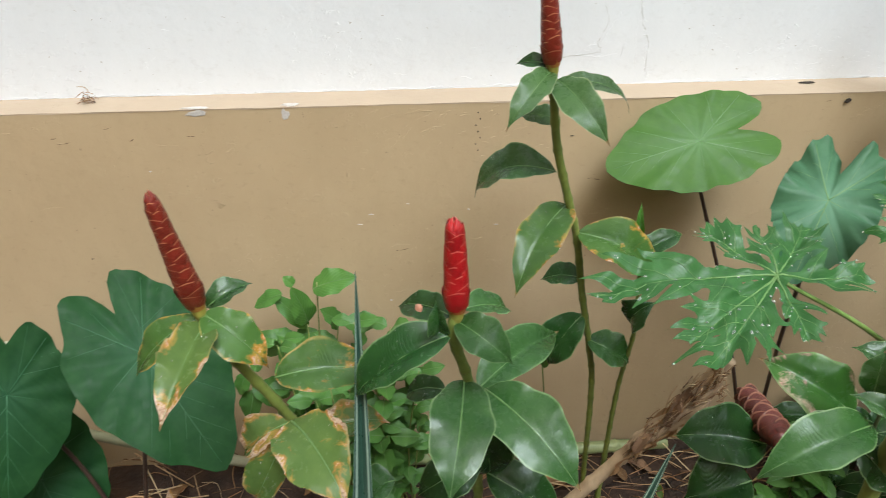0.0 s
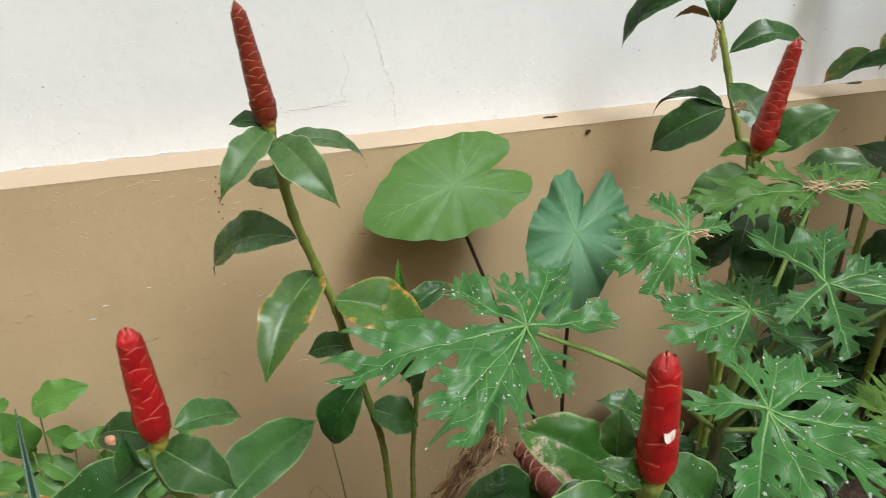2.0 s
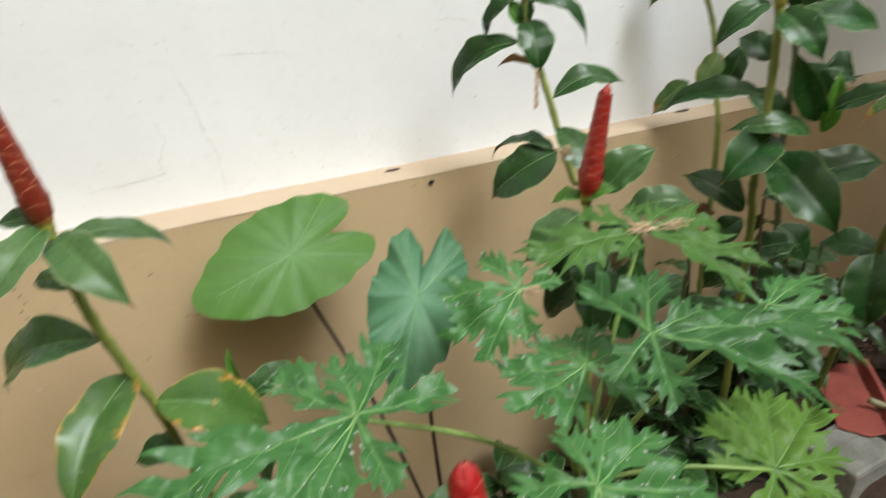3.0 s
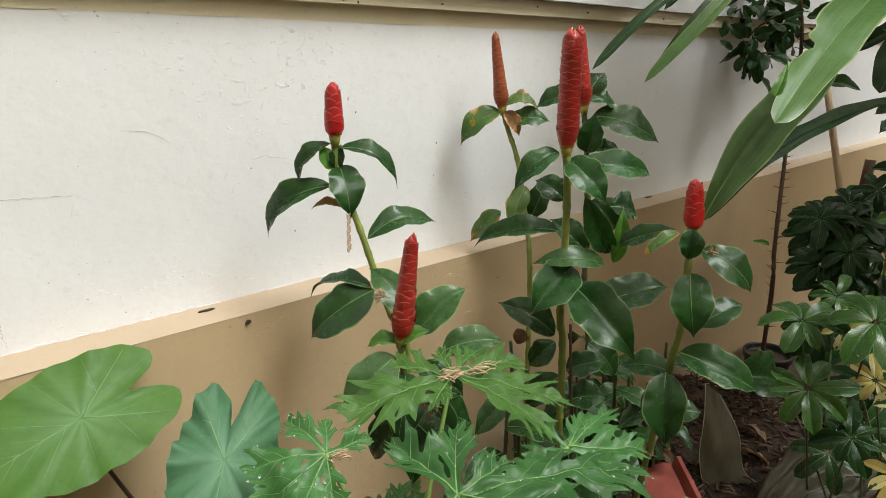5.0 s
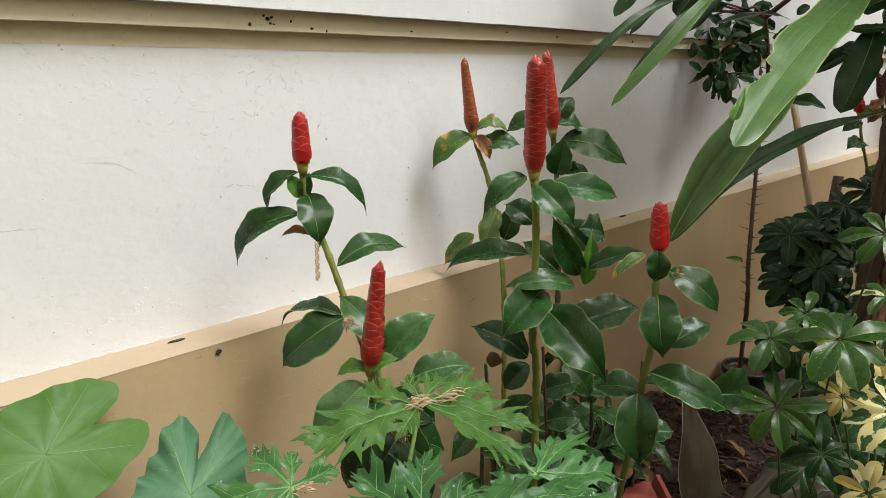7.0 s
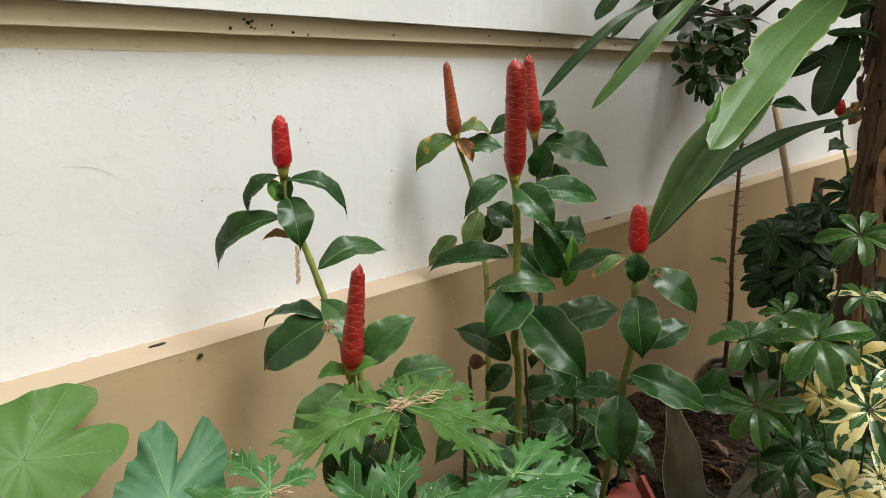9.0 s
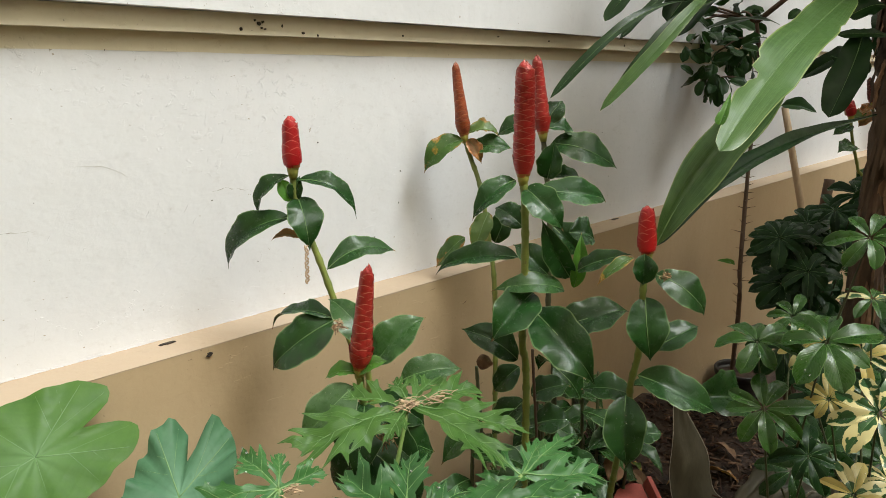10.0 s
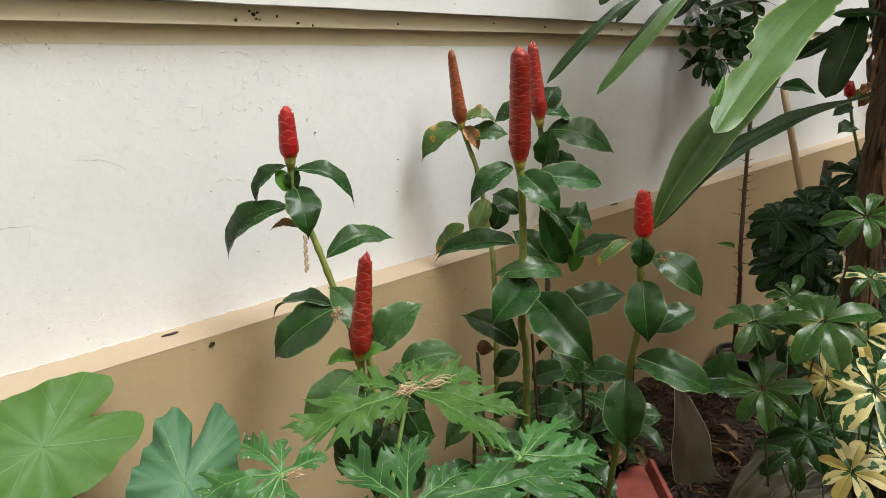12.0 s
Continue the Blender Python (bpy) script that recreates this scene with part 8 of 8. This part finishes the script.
for k, (dx, dz, w) in enumerate(((0, 0, 0.012), (0.011, 0.004, 0.008), (-0.010, 0.007, 0.007), (0.007, -0.010, 0.006), (0.016, -0.012, 0.005))):
    flake(1.27 + dx, WALL - 0.032, 1.893 + dz, w, w * 0.9, False, 61 + k, "dirt", "mud_crumb", "crumb of a dark mud nest under the moulding", "dirt", 0.004)
for k in range(14):
    rr = random.Random(500 + k)
    flake(rr.uniform(-0.9, 0.7), FACE - 0.001, rr.uniform(0.5, 1.1), rr.uniform(0.004, 0.016), rr.uniform(0.002, 0.006), False, k + 90, "plaster" if k % 3 else "dirt", "paint_fleck", "small pale fleck on the beige plinth", "paint chip", 0.001)

rnd = random.Random(31)
lines = [(rnd.uniform(-1.2, 3.6), WALL - 0.0004, 1.17 + 0.7 * rnd.random() ** 1.6, rnd.uniform(0.008, 0.045), rnd.choice((0.0, 0.1, -0.2, 1.4, 0.6)), k) for k in range(80)]
lines += [(0.03 * k - 1.2 + rnd.uniform(0, 0.02), WALL - 0.0006, LEDGE + rnd.uniform(0.001, 0.006), rnd.uniform(0.012, 0.035), rnd.uniform(-0.1, 0.1), 700 + k) for k in range(150)]
lines += [(rnd.uniform(0.9, 2.0), WALL - 0.0006, LEDGE + rnd.uniform(0.004, 0.10), rnd.uniform(0.004, 0.014), rnd.uniform(-0.6, 0.8), 1200 + k) for k in range(170)]
lines += [(0.545, WALL - 0.0004, 1.20, 0.20, 1.5, 880), (0.45, WALL - 0.0004, 1.26, 0.10, 0.9, 881), (0.40, WALL - 0.0004, 1.235, 0.10, 0.05, 882)]
for cx, cz, n in ((1.12, 1.62, 16), (1.35, 1.70, 24), (0.95, 1.48, 10), (0.52, 1.45, 8), (1.7, 1.45, 12), (0.1, 1.7, 6)):
    lines += [(cx + rnd.gauss(0, 0.09), WALL - 0.0004, cz + rnd.gauss(0, 0.05), rnd.uniform(0.006, 0.024), rnd.uniform(-0.5, 1.2), 2000 + k) for k in range(n)]
relief("flaking_white_paint", lines, "white", "raised cracks and flakes in the white paint", 0.00042)
lines = [(rnd.uniform(-1.2, 2.6), FACE - 0.0004, 1.15 - 0.75 * rnd.random() ** 1.8, rnd.uniform(0.012, 0.06), rnd.choice((0.0, 0.15, -0.15, 0.5)), 300 + k) for k in range(60)]
lines += [(-0.06 + rnd.uniform(-0.05, 0.08), FACE - 0.0004, 1.09 + rnd.uniform(-0.04, 0.05), rnd.uniform(0.03, 0.07), rnd.uniform(0.2, 0.9), 640 + k) for k in range(9)]
relief("flaking_beige_paint", lines, "beige", "raised trowel ridges in the beige paint", 0.00045)
ridges = [(rnd.uniform(-0.35, 0.45), FACE - 0.0003, 1.148 - 0.13 * rnd.random() ** 1.4, rnd.uniform(0.006, 0.026), rnd.choice((0.0, 0.08, 0.3, 0.75, -0.3)), 3000 + k) for k in range(45)]
ridges += [(rnd.uniform(1.0, 2.4), FACE - 0.0003, 1.15 - 0.10 * rnd.random(), rnd.uniform(0.006, 0.03), rnd.uniform(-0.3, 0.5), 3200 + k) for k in range(45)]
relief("trowel_ridges", ridges, "beige", "coarse trowel ridges in the beige paint near the ledge", 0.0006)
cracks("wall_cracks", [
    [(0.508, 1.46), (0.53, 1.40), (0.552, 1.305), (0.571, 1.262), (0.570, 1.207), (0.578, 1.168)],
    [(0.454, 1.363), (0.468, 1.311), (0.446, 1.265), (0.456, 1.241), (0.386, 1.233), (0.296, 1.229)],
    [(0.60, 1.474), (0.686, 1.469), (0.752, 1.463)],
    [(0.838, 1.59), (0.896, 1.584), (0.952, 1.553)],
    [(1.13, 1.50), (1.17, 1.505), (1.24, 1.49)],
], WALL - 0.0010, 0.0005, "crack", "hairline cracks in the white wall paint")
crumbs = []
for x0, z0, x1, z1, n in ((0.552, 1.305, 0.578, 1.168, 34), (0.53, 1.40, 0.552, 1.305, 16), (0.446, 1.265, 0.386, 1.233, 14), (0.70, 1.30, 0.80, 1.225, 12), (0.80, 1.225, 0.90, 1.245, 12), (0.9, 1.245, 0.93, 1.30, 10)):
    for k in range(n):
        t = rnd.random()
        crumbs.append((x0 + (x1 - x0) * t + rnd.gauss(0, 0.003), WALL - 0.0004, z0 + (z1 - z0) * t + rnd.gauss(0, 0.003), rnd.uniform(0.004, 0.012), rnd.uniform(-1.5, 1.5), 5600 + k))
relief("crumbling_paint", crumbs, "white", "crumbs of white paint along the cracks", 0.0006)
scores = []
for k in range(26):
    x, z, l = rnd.uniform(-1.1, 2.4), 1.14 - 0.45 * rnd.random() ** 1.3, rnd.uniform(0.012, 0.045)
    scores.append([(x, z), (x + l, z + rnd.uniform(-0.15, 0.35) * l)])
cracks("plinth_scores", scores, FACE - 0.0012, 0.0007, "scratch", "short dark scratches in the beige paint")
flake(2.0, WALL - 0.02, LEDGE + 0.001, 0.075, 0.020, True, 14, "dirt", "dirt_clod", "dark scrap of dirt lying on the ledge", "dirt")
flake(2.93, WALL - 0.02, LEDGE + 0.001, 0.06, 0.020, True, 15, "dirt", "dirt_clod", "dark scrap of dirt lying on the ledge", "dirt")
for k in range(7):
    flake(0.145 + 0.006 * math.sin(k * 2.1), FACE - 0.0008, 1.135 - 0.016 * k, 0.004, 0.005, False, 150 + k, "dirt", "dirt_speck", "row of dark dirt specks on the plinth", "dirt", 0.0012)
beads = [(-1.3 + 0.024 * k, WALL - 0.0004, LEDGE + 0.0012 + rnd.uniform(-0.0006, 0.0006), 0.027, rnd.uniform(-0.02, 0.02), 4000 + k) for k in range(210)]
relief("paint_bead", beads, "white", "uneven bead of white paint where the wall meets the ledge", 0.0011)


# ---- litter on the soil ----
rnd = random.Random(12)
for k in range(120):
    x, y = rnd.uniform(-1.2, 2.9), rnd.uniform(0.35, 1.42)
    z = ground_z(x, y)
    a = rnd.uniform(0, 6.28)
    l = rnd.uniform(0.06, 0.13)
    d = Vector((math.cos(a), math.sin(a), rnd.uniform(-0.05, 0.15)))
    mat = rnd.choice(("costus_dry", "husk", "costus_dry", "costus_sick"))
    b = Vector((x, y, z + 0.012))
    tagged(blade(None, b, b + d * l, l * 0.42, (rnd.gauss(0, 0.3), rnd.gauss(0, 0.3), 1), mat, arch=0.12, fold=0.2, name="dead_leaf", wave=0.2, rib=None, rows=8), "dry curled brown leaf lying on the soil", "dead leaf", "fallen leaves")
verts, faces = [], []
for k in range(2600):
    x, y = rnd.uniform(-1.2, 3.2), rnd.uniform(0.3, 1.45)
    if k > 450:
        x, y = rnd.uniform(2.1, 4.2), rnd.uniform(0.6, 1.45)
    z = ground_z(x, y) + 0.006
    a = rnd.uniform(0, 6.28)
    l = rnd.uniform(0.03, 0.14) if k < 450 else rnd.uniform(0.012, 0.06)
    c = Vector((x, y, z))
    d = Vector((math.cos(a), math.sin(a), rnd.uniform(-0.02, 0.25)))
    rows = tube_rows([c, c + d * l * 0.5 + Vector((rnd.gauss(0, 0.006), 0, 0.004)), c + d * l], rnd.uniform(0.0008, 0.0026) if k < 450 else rnd.uniform(0.0015, 0.0055), 5)
    off = len(verts)
    verts += [q for r in rows for q in r]
    for i in range(len(rows) - 1):
        for j in range(5):
            m = (j + 1) % 5
            faces.append((off + i * 5 + j, off + i * 5 + m, off + i * 5 + 5 + m, off + i * 5 + 5 + j))
me = bpy.data.meshes.new("twig_litter")
me.from_pydata(verts, [], faces)
tagged(mesh_part("twig_litter", me, "mulch"), "scattered dry twigs and stalks on the soil", "litter", kind="stuff")

# pale straw and runners strewn along the foot of the plinth
verts, faces = [], []
for k in range(420):
    x, y = rnd.uniform(-1.15, 1.1), rnd.uniform(0.95, 1.46)
    z = ground_z(x, y) + 0.008
    a, l = rnd.uniform(0, 6.28), rnd.uniform(0.05, 0.24)
    d = Vector((math.cos(a), math.sin(a) * 0.4, rnd.uniform(0.0, 0.5)))
    c = Vector((x, y, z))
    e = c + d * l
    e.y = min(e.y, 1.48)
    rows = tube_rows(smooth_path([c, c.lerp(e, 0.5) + Vector((rnd.gauss(0, 0.012), rnd.gauss(0, 0.012), 0.015)), e], 3), rnd.uniform(0.0008, 0.0024), 5)
    off = len(verts)
    verts += [q for r in rows for q in r]
    for i in range(len(rows) - 1):
        for j in range(5):
            m = (j + 1) % 5
            faces.append((off + i * 5 + j, off + i * 5 + m, off + i * 5 + 5 + m, off + i * 5 + 5 + j))
me = bpy.data.meshes.new("straw_litter")
me.from_pydata(verts, [], faces)
tagged(mesh_part("straw_litter", me, "straw"), "pale dry straw strewn along the wall foot", "litter", kind="stuff")
